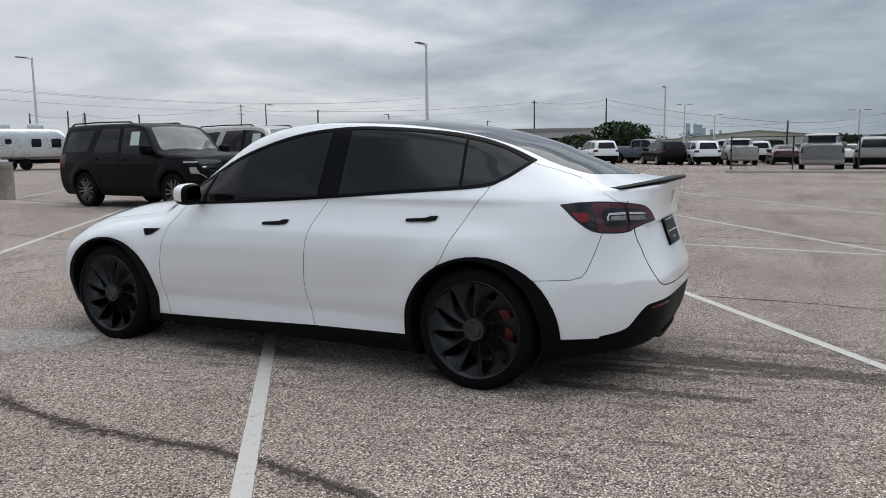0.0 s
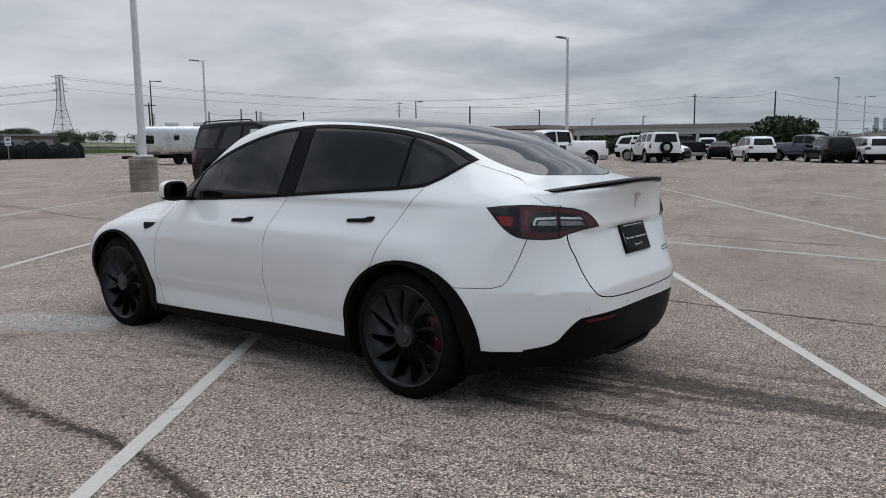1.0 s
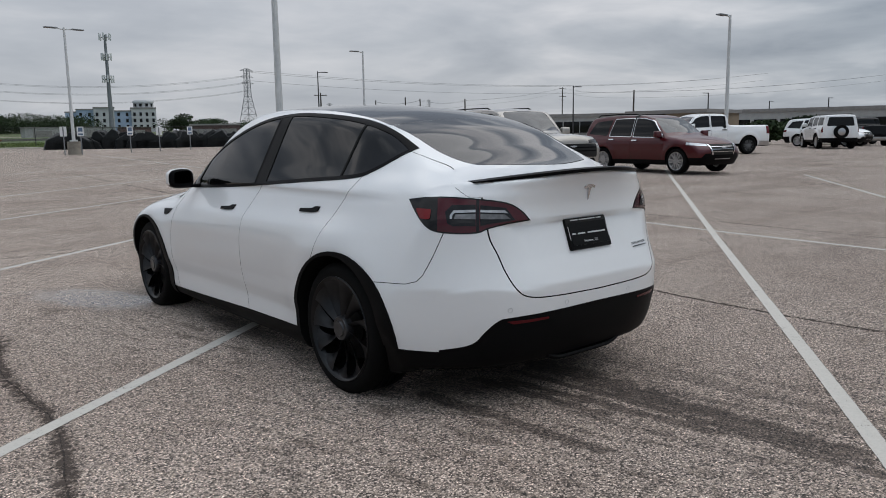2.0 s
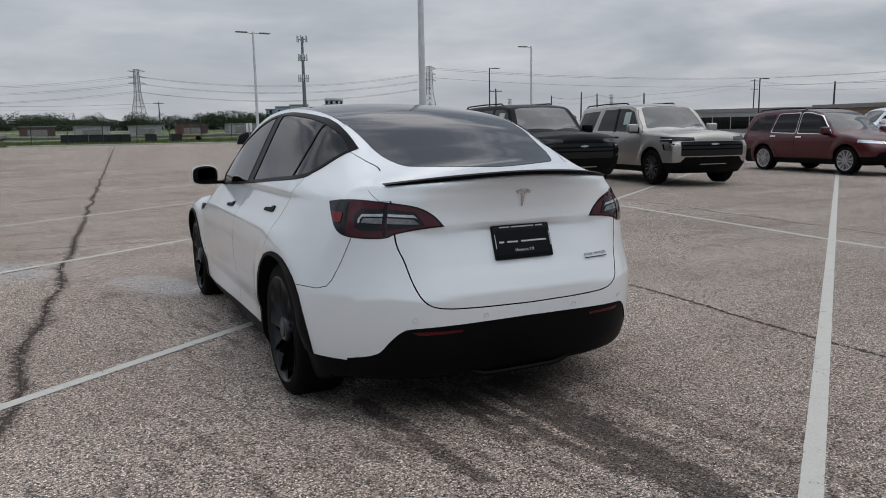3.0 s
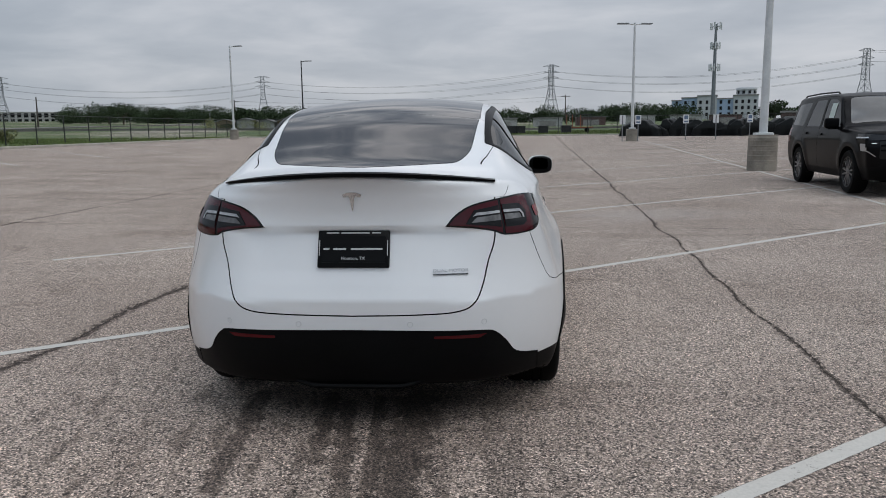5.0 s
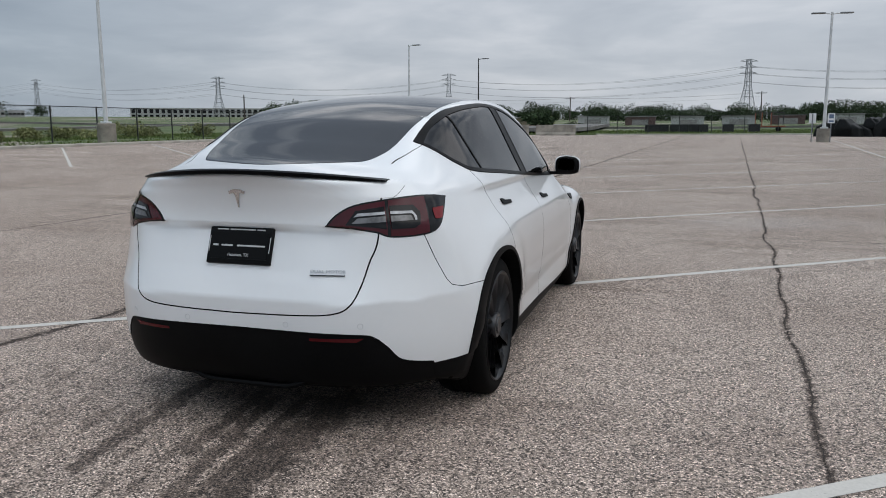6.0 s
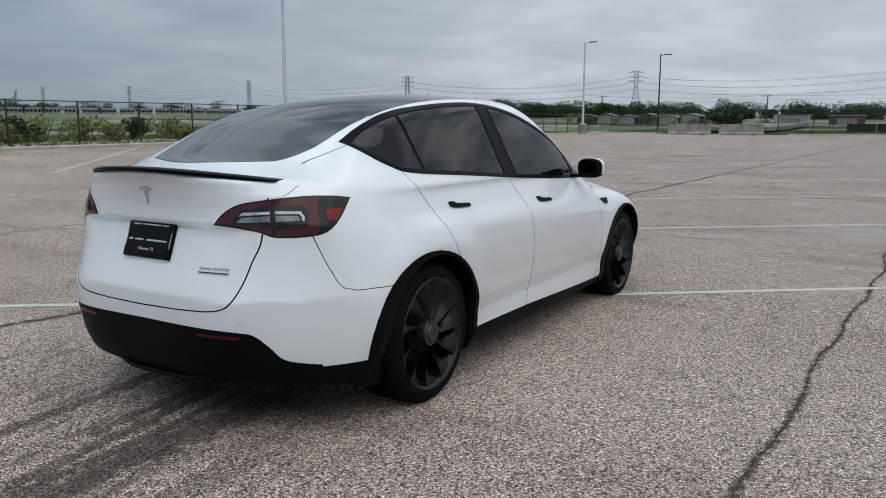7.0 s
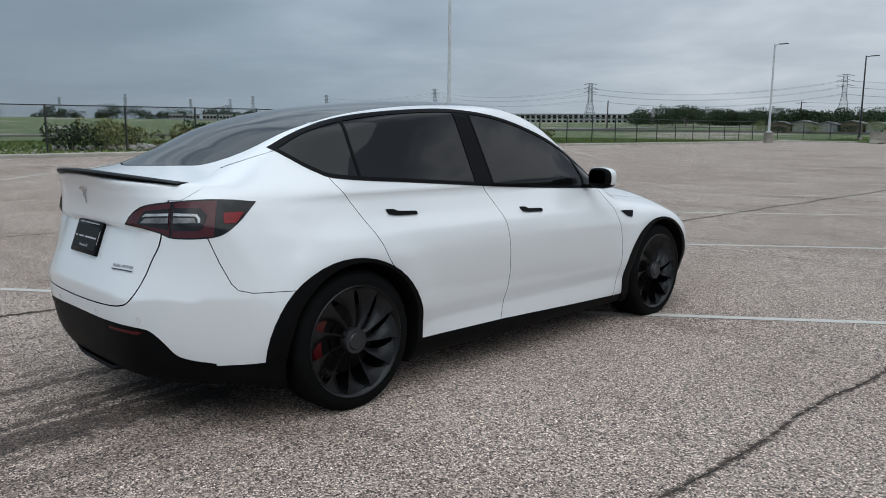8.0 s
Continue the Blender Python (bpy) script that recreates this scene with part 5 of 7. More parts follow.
def build_vehicle(v, root, paint, alloy=M_ALLOY, spokes=6, chrome=False, detail=True, sheet_on=False):
    f = vehicle_field(v)
    y0, y1 = min(v["rear"][1]), max(v["front"][1])
    h = max(v["top"][1])
    cy = (y0 + y1) / 2
    n = (34, 96, 34) if detail else (20, 54, 20)
    solid = shell(f, (0, cy, 0.78), (0.3, (y1 - y0) / 2 - 0.75, 0.12), (1.25, (y1 - y0) / 2 + 0.25, h), *n, "vehicle_solid")
    b = Body(f, solid, root, paint, M_UNDER)
    keep = b.rest.copy()
    for c in (0.0, v["wb"]):
        b.remove(circle(c, v["r"], v["arch"], n=36), "x", 0.5, 1.4)
    if v.get("bed"):
        x, ya, yb, z = v["bed"]
        b.remove([(-x, ya), (x, ya), (x, yb), (-x, yb)], "z", z, 3.0, both=False)
    for poly in v["windows"]:
        b.carve("side_window", rounded(poly, 0.05, 3), "x", 0.3, 1.4, M_GLASS, off=0.006 if chrome else -0.004)
    if v.get("pillar"):
        b.inlay("window_pillar", v["pillar"], "x", 0.3, 1.4, M_GLOSSBLK, off=0.0015, label="gloss black door pillar")
    if chrome:
        for poly in v["windows"][:2]:
            b.inlay("window_trim", rounded(grown(poly, 0.022), 0.05, 3), "x", 0.3, 1.4, M_CHROME, off=0.002, source=keep, label="chrome window trim")
    if sheet_on:
        q = v["windows"][0]
        ym, zm = sum(p[0] for p in q) / len(q), sum(p[1] for p in q) / len(q)
        b.inlay("price_sheet", [(ym - 0.16, zm - 0.14), (ym + 0.14, zm - 0.14), (ym + 0.14, zm + 0.16), (ym - 0.16, zm + 0.16)], "x", 0.3, 1.4, M_STICKER, off=0.002, source=keep)
    b.carve("windscreen", rounded(v["screen"], 0.08, 3), "z", 0.8, 2.4, M_CLEARGLASS, off=-0.003)
    for poly in v["rearwin"]:
        b.carve("rear_window", rounded(poly, 0.06, 3), "y", *v["rearspan"], M_GLASS, pair=False, off=-0.004)
    yf = v["wb"] + 0.35
    fx = [(x, z) for x, z in v["headlamp"]]
    for s in (1, -1):
        b.carve("headlamp", [(s * x, z) for x, z in fx], "y", yf, y1 + 1, M_LAMPBLK if v.get("lampdark") else M_HEADLAMP, pair=False, off=-0.002)
        b.carve("tail_lamp", [(s * x, z) for x, z in v["taillamp"]], "y", y0 - 1, v.get("tail_end", -0.78), M_TAILRED, pair=False, off=0.002)
    gx, g0, g1 = v["grille"]
    b.carve("grille", rounded([(-gx, g0), (gx, g0), (gx, g1), (-gx, g1)], 0.04, 3), "y", yf, y1 + 1, M_GRILLE, pair=False, off=-0.012, label="black mesh grille")
    if chrome:
        for s in (1, -1):
            b.inlay("grille_trim", [(s * (gx + 0.005), g1), (s * (gx + 0.05), g1), (s * (gx - 0.05), g0), (s * (gx - 0.10), g0)], "y", yf, y1 + 1, M_CHROME, pair=False, off=0.008, source=keep)
        for k in range(3):
            z = g0 + (g1 - g0) * (k + 1) / 4
            b.inlay("grille_bar", [(-gx, z), (gx, z), (gx, z + 0.018), (-gx, z + 0.018)], "y", yf, y1 + 1, M_CHROME, pair=False, off=-0.004, source=keep)
    else:
        for k in range(2):
            z = g0 + (g1 - g0) * (0.42 + 0.26 * k)
            b.inlay("grille_bar", [(-gx * 0.98, z), (gx * 0.98, z), (gx * 0.98, z + 0.03), (-gx * 0.98, z + 0.03)], "y", yf, y1 + 1, M_GLOSSBLK, pair=False, off=-0.004, source=keep)
    if v.get("bracket"):
        for s in (1, -1):
            b.inlay("lamp_bracket", [(s * x, z) for x, z in v["bracket"]], "y", yf, y1 + 1, M_SILVER, pair=False, off=0.01, source=keep)
            b.inlay("running_lamp", [(s * x, z) for x, z in v["running"]], "y", yf, y1 + 1, M_HEADLAMP, pair=False, off=0.004, source=keep)
    ze = (g0 + g1) / 2 + v.get("emblem_up", 0.05)
    b.inlay("emblem", [(0.78 * ex_, ze + 0.5 * (ez_ - ze)) for ex_, ez_ in [(-0.13, ze), (-0.10, ze - 0.03), (-0.04, ze - 0.03), (-0.04, ze - 0.045), (0.05, ze - 0.045), (0.05, ze - 0.03), (0.12, ze - 0.03), (0.13, ze + 0.0), (0.10, ze + 0.03), (0.05, ze + 0.03), (0.04, ze + 0.045), (-0.05, ze + 0.045), (-0.05, ze + 0.03), (-0.11, ze + 0.03)]], "y", yf, y1 + 1, M_SILVER, pair=False, off=0.012, source=keep, label="silver emblem")
    lz = v["lower"]
    b.carve("front_bumper_trim", [(-1.2, 0.1), (1.2, 0.1), (1.2, lz + 0.02), (0.80, lz + 0.06), (0.70, lz + 0.17), (-0.70, lz + 0.17), (-0.80, lz + 0.06), (-1.2, lz + 0.02)], "y", v["wb"] + 0.42, y1 + 1, M_BLACKPL, pair=False, off=-0.003, label="black lower front bumper")
    b.inlay("skid_plate", [(-0.34, lz + 0.0), (0.34, lz + 0.0), (0.34, lz + 0.018), (-0.34, lz + 0.018)], "y", yf, y1 + 1, M_SILVER, pair=False, off=0.006, source=keep)
    b.carve("rear_bumper_trim", [(-1.2, 0.1), (1.2, 0.1), (1.2, lz + v.get("skirt", 0.06)), (-1.2, lz + v.get("skirt", 0.06))], "y", y0 - 1, -0.55, M_SILVER if v.get("bed") else M_BLACKPL, pair=False, off=0.002)
    b.carve("sill_trim", [(v["arch"] - 0.1, 0.1), (v["wb"] - v["arch"] + 0.1, 0.1), (v["wb"] - v["arch"] + 0.1, v["sill"]), (v["arch"] - 0.1, v["sill"])], "x", 0.4, 1.4, M_BLACKPL, off=-0.002)
    if v.get("cladding"):
        for c in (0.0, v["wb"]):
            b.carve("wheel_arch_trim", circle(c, v["r"], v["arch"] + 0.05, n=36), "x", 0.6, 1.4, M_BLACKPL, off=0.006)
    if detail:
        for k, poly in enumerate(v["doors"]):
            made = b.carve("front_door" if k == 0 else "rear_door", poly, "x", 0.62, 1.4, paint, gap=0.005)
            hy, hz = v["handles"][k]
            b.inlay("door_handle", rounded([(hy - 0.11, hz - 0.018), (hy + 0.11, hz - 0.018), (hy + 0.11, hz + 0.018), (hy - 0.11, hz + 0.018)], 0.015, 2), "x", 0.6, 1.4, M_CHROME if chrome else M_GLOSSBLK, off=0.03, source=keep, parent=made)
    b.finish("body_shell")
    bpy.data.meshes.remove(keep)
    for side in (-1, 1):
        for c in (0.0, v["wb"]):
            plain_wheel(root, v, side, c, spokes, alloy)
        my, mz, mx = v["mirror"]
        bm = bmesh.new()
        box(bm, side * mx - 0.13, side * mx + 0.13, my - 0.07, my + 0.07, mz - 0.10, mz + 0.10, 0.04, segs=3)
        mr = part("door_mirror", bm, M_GLOSSBLK if alloy is M_DARKALLOY and paint is PAINT["charcoal"] else paint, root)
        bm = box(bmesh.new(), side * (mx - 0.05) - 0.12, side * (mx - 0.05) + 0.12, my - 0.03, my + 0.03, mz - 0.12, mz - 0.07, 0.01)
        part("mirror_arm", bm, M_BLACKPL, mr)
        if v.get("rails"):
            ya, yb, rx, rz = v["rails"]
            bm = bmesh.new()
            tube(bm, [(side * rx, ya, rz - 0.05), (side * rx, ya + 0.12, rz), (side * rx, (ya + yb) / 2, rz + 0.015), (side * rx, yb - 0.12, rz), (side * rx, yb, rz - 0.05)], 0.018, 6)
            part("roof_rail", bm, M_GLOSSBLK, root)
    if v.get("spare"):
        bm = bmesh.new()
        lathe(bm, [(0.0, -0.10), (0.20, -0.10), (0.24, -0.12), (0.36, -0.12), (0.38, -0.08), (0.38, 0.08), (0.36, 0.12), (0.2, 0.12), (0.0, 0.10)], 28)
        sp = part("spare_wheel", bm, M_TYRE, root, "spare wheel on the tailgate", at=pose(0, y0 - 0.08, 0.95, 0, 0, 90))
        bm = bmesh.new()
        lathe(bm, [(0.0, -0.125), (0.15, -0.125), (0.20, -0.105)], 20)
        part("rim", bm, M_SILVER, sp)
    return root


SUV = dict(nose=0.03, snout=0.09, edge=0.06, wb=3.07, r=0.405, rim=0.275, arch=0.47, flare=0.02, track=0.87, bend=2.6, floor=0.27, sill=0.42, lower=0.47, cladding=False,
           top=((-1.4, -1.05, -0.6, 0.6, 1.4, 1.95, 2.35, 2.72, 2.9, 3.3, 3.8, 4.02, 4.2), (1.82, 1.88, 1.91, 1.925, 1.915, 1.85, 1.62, 1.34, 1.26, 1.245, 1.205, 1.17, 0.98)),
           levels=((0.25, 0.90), (0.50, 0.975), (0.75, 1.005), (1.0, 1.005), (1.13, 0.985), (1.24, 0.95), (1.6, 0.865), (1.85, 0.79), (2.0, 0.73)),
           rear=((0.3, 0.5, 0.75, 1.1, 1.3, 1.8, 1.95), (-1.02, -1.12, -1.14, -1.12, -1.08, -0.95, -0.90)),
           front=((0.3, 0.5, 0.8, 1.0, 1.15, 1.25), (3.90, 4.04, 4.08, 4.07, 4.02, 3.94)),
           windows=([(1.30, 1.235), (2.47, 1.20), (2.04, 1.69), (1.75, 1.775), (1.30, 1.79)], [(0.30, 1.25), (1.20, 1.24), (1.20, 1.79), (0.52, 1.785)], [(-0.92, 1.29), (0.06, 1.258), (0.28, 1.77), (-0.72, 1.735)]),
           screen=[(-0.66, 2.02), (0.66, 2.02), (0.80, 2.55), (0.0, 2.82), (-0.80, 2.55)],
           rearwin=([(-0.72, 1.27), (0.72, 1.27), (0.62, 1.76), (-0.62, 1.76)],), rearspan=(-2, -0.7),
           headlamp=[(0.50, 1.00), (1.02, 0.985), (1.02, 1.10), (0.50, 1.075)], taillamp=[(0.90, 0.92), (1.02, 0.92), (1.02, 1.32), (0.92, 1.32)], pillar=[(1.175, 1.225), (1.325, 1.222), (1.325, 1.80), (1.175, 1.80)],
           grille=(0.80, 0.66, 0.985), emblem_up=0.10, lampdark=True, bracket=[(0.84, 0.935), (0.985, 0.925), (0.985, 0.80), (0.86, 0.70), (0.855, 0.712), (0.973, 0.807), (0.973, 0.914), (0.84, 0.924)], running=[(0.93, 1.025), (0.99, 1.02), (0.99, 1.045), (0.93, 1.045)],
           doors=([(1.25, 0.42), (2.48, 0.42), (2.58, 0.75), (2.56, 1.19), (2.08, 1.73), (1.78, 1.825), (1.25, 1.845)], [(0.52, 0.42), (1.24, 0.42), (1.24, 1.845), (0.46, 1.835), (0.20, 1.25), (0.26, 0.85)]),
           handles=((1.42, 1.08), (0.42, 1.10)), mirror=(2.38, 1.30, 1.10), rails=(-0.85, 1.45, 0.66, 1.93))
CROSS = dict(SUV, skirt=0.22, nose=0.07, snout=0.14, edge=0.09, bracket=None, lampdark=False, emblem_up=0.05, wb=3.07, r=0.375, rim=0.265, arch=0.43, track=0.84, floor=0.24, sill=0.40, lower=0.42, cladding=False,
             top=((-1.3, -1.0, -0.5, 0.5, 1.3, 1.8, 2.3, 2.75, 2.95, 3.4, 3.75, 3.95, 4.2), (1.62, 1.70, 1.755, 1.79, 1.775, 1.70, 1.45, 1.20, 1.13, 1.07, 0.98, 0.88, 0.6)),
             levels=((0.2, 0.88), (0.45, 0.95), (0.7, 0.985), (0.9, 0.985), (1.02, 0.955), (1.12, 0.90), (1.45, 0.80), (1.7, 0.70), (1.9, 0.60)),
             rear=((0.3, 0.5, 0.75, 1.0, 1.3, 1.65, 1.8), (-0.98, -1.07, -1.10, -1.07, -1.0, -0.82, -0.72)),
             front=((0.25, 0.45, 0.7, 0.85, 1.0, 1.1), (3.86, 3.98, 4.02, 3.98, 3.88, 3.75)),
             windows=([(1.28, 1.10), (2.52, 1.07), (2.0, 1.56), (1.6, 1.65), (1.28, 1.665)], [(0.22, 1.13), (1.18, 1.105), (1.18, 1.665), (0.36, 1.65)], [(-0.80, 1.20), (0.10, 1.135), (0.24, 1.64), (-0.50, 1.58)]),
             screen=[(-0.62, 1.88), (0.62, 1.88), (0.78, 2.5), (0.0, 2.80), (-0.78, 2.5)],
             rearwin=([(-0.66, 1.16), (0.66, 1.16), (0.56, 1.60), (-0.56, 1.60)],),
             headlamp=[(0.56, 0.80), (1.0, 0.84), (1.0, 0.93), (0.56, 0.87)], taillamp=[(0.66, 0.92), (1.0, 0.92), (1.0, 1.08), (0.66, 1.06)], grille=(0.52, 0.55, 0.86),
             doors=([(1.23, 0.40), (2.45, 0.40), (2.6, 0.75), (2.56, 1.06), (2.04, 1.61), (1.6, 1.71), (1.23, 1.72)], [(0.45, 0.40), (1.22, 0.40), (1.22, 1.72), (0.34, 1.71), (0.14, 1.15), (0.24, 0.80)]),
             handles=((1.40, 0.98), (0.38, 1.01)), mirror=(2.42, 1.16, 1.05), rails=(-0.6, 1.3, 0.60, 1.80))
PICKUP = dict(SUV, nose=0.07, snout=0.14, edge=0.09, bracket=None, lampdark=False, emblem_up=0.05, wb=3.75, r=0.415, arch=0.49, bend=3.3, flare=0.03, track=0.88, floor=0.36, sill=0.50, lower=0.55,
              top=((-1.5, -1.2, 0.88, 1.0, 1.10, 1.35, 2.2, 2.65, 3.0, 3.38, 3.55, 4.0, 4.5, 4.75, 4.9), (1.36, 1.38, 1.40, 1.46, 1.84, 1.93, 1.935, 1.84, 1.62, 1.36, 1.29, 1.26, 1.20, 1.12, 0.95)),
              rear=((0.3, 0.5, 0.75, 1.1, 1.4, 1.8, 2.0), (-1.15, -1.22, -1.22, -1.20, -1.18, -1.15, -1.15)),
              front=((0.3, 0.5, 0.8, 1.0, 1.15, 1.3), (4.58, 4.70, 4.76, 4.75, 4.70, 4.60)),
              windows=([(2.02, 1.29), (3.10, 1.26), (2.72, 1.70), (2.40, 1.80), (2.02, 1.82)], [(1.22, 1.31), (1.93, 1.295), (1.93, 1.82), (1.28, 1.80)]),
              screen=[(-0.66, 2.72), (0.66, 2.72), (0.80, 3.25), (0.0, 3.48), (-0.80, 3.25)],
              rearwin=([(-0.66, 1.42), (0.66, 1.42), (0.58, 1.80), (-0.58, 1.80)],), rearspan=(0.5, 1.5), bed=(0.76, -1.10, 0.86, 0.86),
              headlamp=[(0.64, 0.98), (1.02, 0.99), (1.02, 1.10), (0.64, 1.08)], taillamp=[(0.84, 0.95), (1.05, 0.95), (1.05, 1.34), (0.86, 1.34)], grille=(0.68, 0.70, 1.10), tail_end=-0.95,
              doors=([(1.98, 0.50), (3.05, 0.50), (3.2, 0.85), (3.16, 1.25), (2.74, 1.75), (2.40, 1.86), (1.98, 1.88)], [(1.10, 0.50), (1.97, 0.50), (1.97, 1.88), (1.22, 1.86), (1.13, 1.30)]),
              handles=((2.14, 1.14), (1.28, 1.15)), mirror=(3.02, 1.34, 1.13), rails=None)
SEDAN = dict(CROSS, wb=2.80, r=0.335, rim=0.235, arch=0.385, track=0.80, floor=0.18, sill=0.32, lower=0.34, bend=2.3,
             top=((-1.2, -1.0, -0.6, -0.1, 0.6, 1.1, 1.6, 2.1, 2.35, 2.8, 3.3, 3.6, 3.8), (1.02, 1.06, 1.12, 1.36, 1.46, 1.45, 1.34, 1.08, 1.0, 0.95, 0.84, 0.74, 0.55)),
             levels=((0.15, 0.82), (0.35, 0.90), (0.6, 0.925), (0.8, 0.92), (0.92, 0.88), (1.0, 0.83), (1.25, 0.70), (1.4, 0.60), (1.55, 0.52)),
             rear=((0.2, 0.4, 0.6, 0.9, 1.1, 1.5), (-0.95, -1.03, -1.06, -1.04, -1.0, -0.95)), front=((0.2, 0.4, 0.55, 0.7, 0.85, 1.0), (3.62, 3.72, 3.75, 3.70, 3.60, 3.45)),
             windows=([(0.98, 0.98), (2.02, 0.95), (1.55, 1.29), (1.25, 1.37), (0.98, 1.385)], [(0.0, 1.0), (0.90, 0.985), (0.90, 1.385), (0.45, 1.375), (0.15, 1.28)]),
             screen=[(-0.55, 1.42), (0.55, 1.42), (0.70, 2.0), (0.0, 2.25), (-0.70, 2.0)], rearwin=([(-0.58, 1.13), (0.58, 1.13), (0.46, 1.38), (-0.46, 1.38)],), rearspan=(-0.75, 0.5),
             headlamp=[(0.5, 0.62), (0.95, 0.65), (0.95, 0.75), (0.5, 0.70)], taillamp=[(0.5, 0.82), (0.95, 0.82), (0.95, 0.97), (0.5, 0.95)], grille=(0.4, 0.45, 0.66),
             doors=([(0.94, 0.32), (1.95, 0.32), (2.05, 0.94), (1.6, 1.33), (0.94, 1.42)], [(0.40, 0.32), (0.93, 0.32), (0.93, 1.42), (0.2, 1.33), (0.0, 0.99)]),
             handles=((1.1, 0.88), (0.15, 0.90)), mirror=(1.95, 1.02, 0.94), rails=None)
JEEP = dict(SUV, nose=0.07, snout=0.14, edge=0.09, bracket=None, lampdark=False, emblem_up=0.05, wb=2.84, r=0.415, arch=0.50, bend=3.0, flare=0.05, floor=0.36, sill=0.50, lower=0.55, spare=True,
            top=((-1.2, -0.95, -0.6, 0.6, 1.4, 1.85, 2.05, 2.3, 2.42, 3.0, 3.5, 3.75, 3.9), (1.84, 1.885, 1.90, 1.91, 1.90, 1.86, 1.70, 1.35, 1.25, 1.22, 1.18, 1.08, 0.9)),
            rear=((0.3, 0.5, 0.75, 1.1, 1.3, 1.8, 1.95), (-0.9, -0.96, -0.97, -0.96, -0.94, -0.90, -0.88)), front=((0.3, 0.5, 0.8, 1.0, 1.15, 1.25), (3.55, 3.66, 3.70, 3.70, 3.66, 3.6)),
            windows=([(1.15, 1.30), (2.05, 1.28), (1.85, 1.76), (1.15, 1.78)], [(0.20, 1.31), (1.02, 1.30), (1.02, 1.78), (0.20, 1.77)], [(-0.75, 1.32), (0.06, 1.315), (0.06, 1.77), (-0.72, 1.75)]),
            screen=[(-0.68, 1.95), (0.68, 1.95), (0.74, 2.2), (0.0, 2.33), (-0.74, 2.2)], handles=((1.3, 1.15), (0.35, 1.15)), mirror=(2.0, 1.36, 1.12),
            doors=([(1.08, 0.5), (2.1, 0.5), (2.18, 1.27), (1.9, 1.81), (1.08, 1.83)], [(0.45, 0.5), (1.07, 0.5), (1.07, 1.83), (0.13, 1.82), (0.13, 1.3), (0.3, 0.85)]), rails=(-0.7, 1.5, 0.66, 1.93))


def park(x, y, heading):
    """A pose on the lot; heading counted clockwise from +y."""
    return pose(x, y, gz(x, y), 0, 0, -heading)


def new_vehicle(name, cfg, colour, x, y, heading, label, category, scale=1.0, group="parked vehicles", **kw):
    root = thing(name, label, category, group=group)
    build_vehicle(cfg, root, PAINT[colour], **kw)
    root.matrix_world = park(x, y, heading) @ Matrix.Scale(scale, 4)
    return root


def like(proto, colour, x, y, heading, label, scale=1.0):
    """A copy of a vehicle in another colour."""
    old = next(o.data.materials[0] for o in proto.children if o.name.startswith("body_shell"))
    c = copy_thing(proto, park(x, y, heading))
    c.scale = (scale,) * 3
    for o in c.children_recursive:
        if o.type == "MESH" and o.data.materials and o.data.materials[0] == old:
            o.material_slots[0].link = "OBJECT"
            o.material_slots[0].material = PAINT[colour]
    return tagged(c, label)


new_vehicle("suv", SUV, "charcoal", 8.42, 13.50, 185.3, "large charcoal black suv with black wheels parked on concrete", "car", alloy=M_DARKALLOY, sheet_on=True)
new_vehicle("suv", SUV, "silver", 11.78, 12.73, 190, "large silver sand suv with dark wheels parked on concrete", "car", alloy=M_DARKALLOY, sheet_on=True)
red_suv = new_vehicle("crossover_suv", CROSS, "red", 18.05, 12.5, 188, "dark red crossover suv with chrome trim and bright wheels", "car", chrome=True, spokes=6)
pickup = new_vehicle("pickup_truck", PICKUP, "white", 31.8, 16.2, -62, "white crew cab pickup truck parked at the lot edge", "pickup truck", alloy=M_DARKALLOY)
jeep = new_vehicle("boxy_suv", JEEP, "white", 41.9, 15.9, 50, "boxy white suv with a spare wheel on its back", "car", spokes=5)
sedan = new_vehicle("sedan", SEDAN, "maroon", 56.3, 0.4, 80, "dark maroon sedan parked in the far row", "car", detail=False, spokes=5)
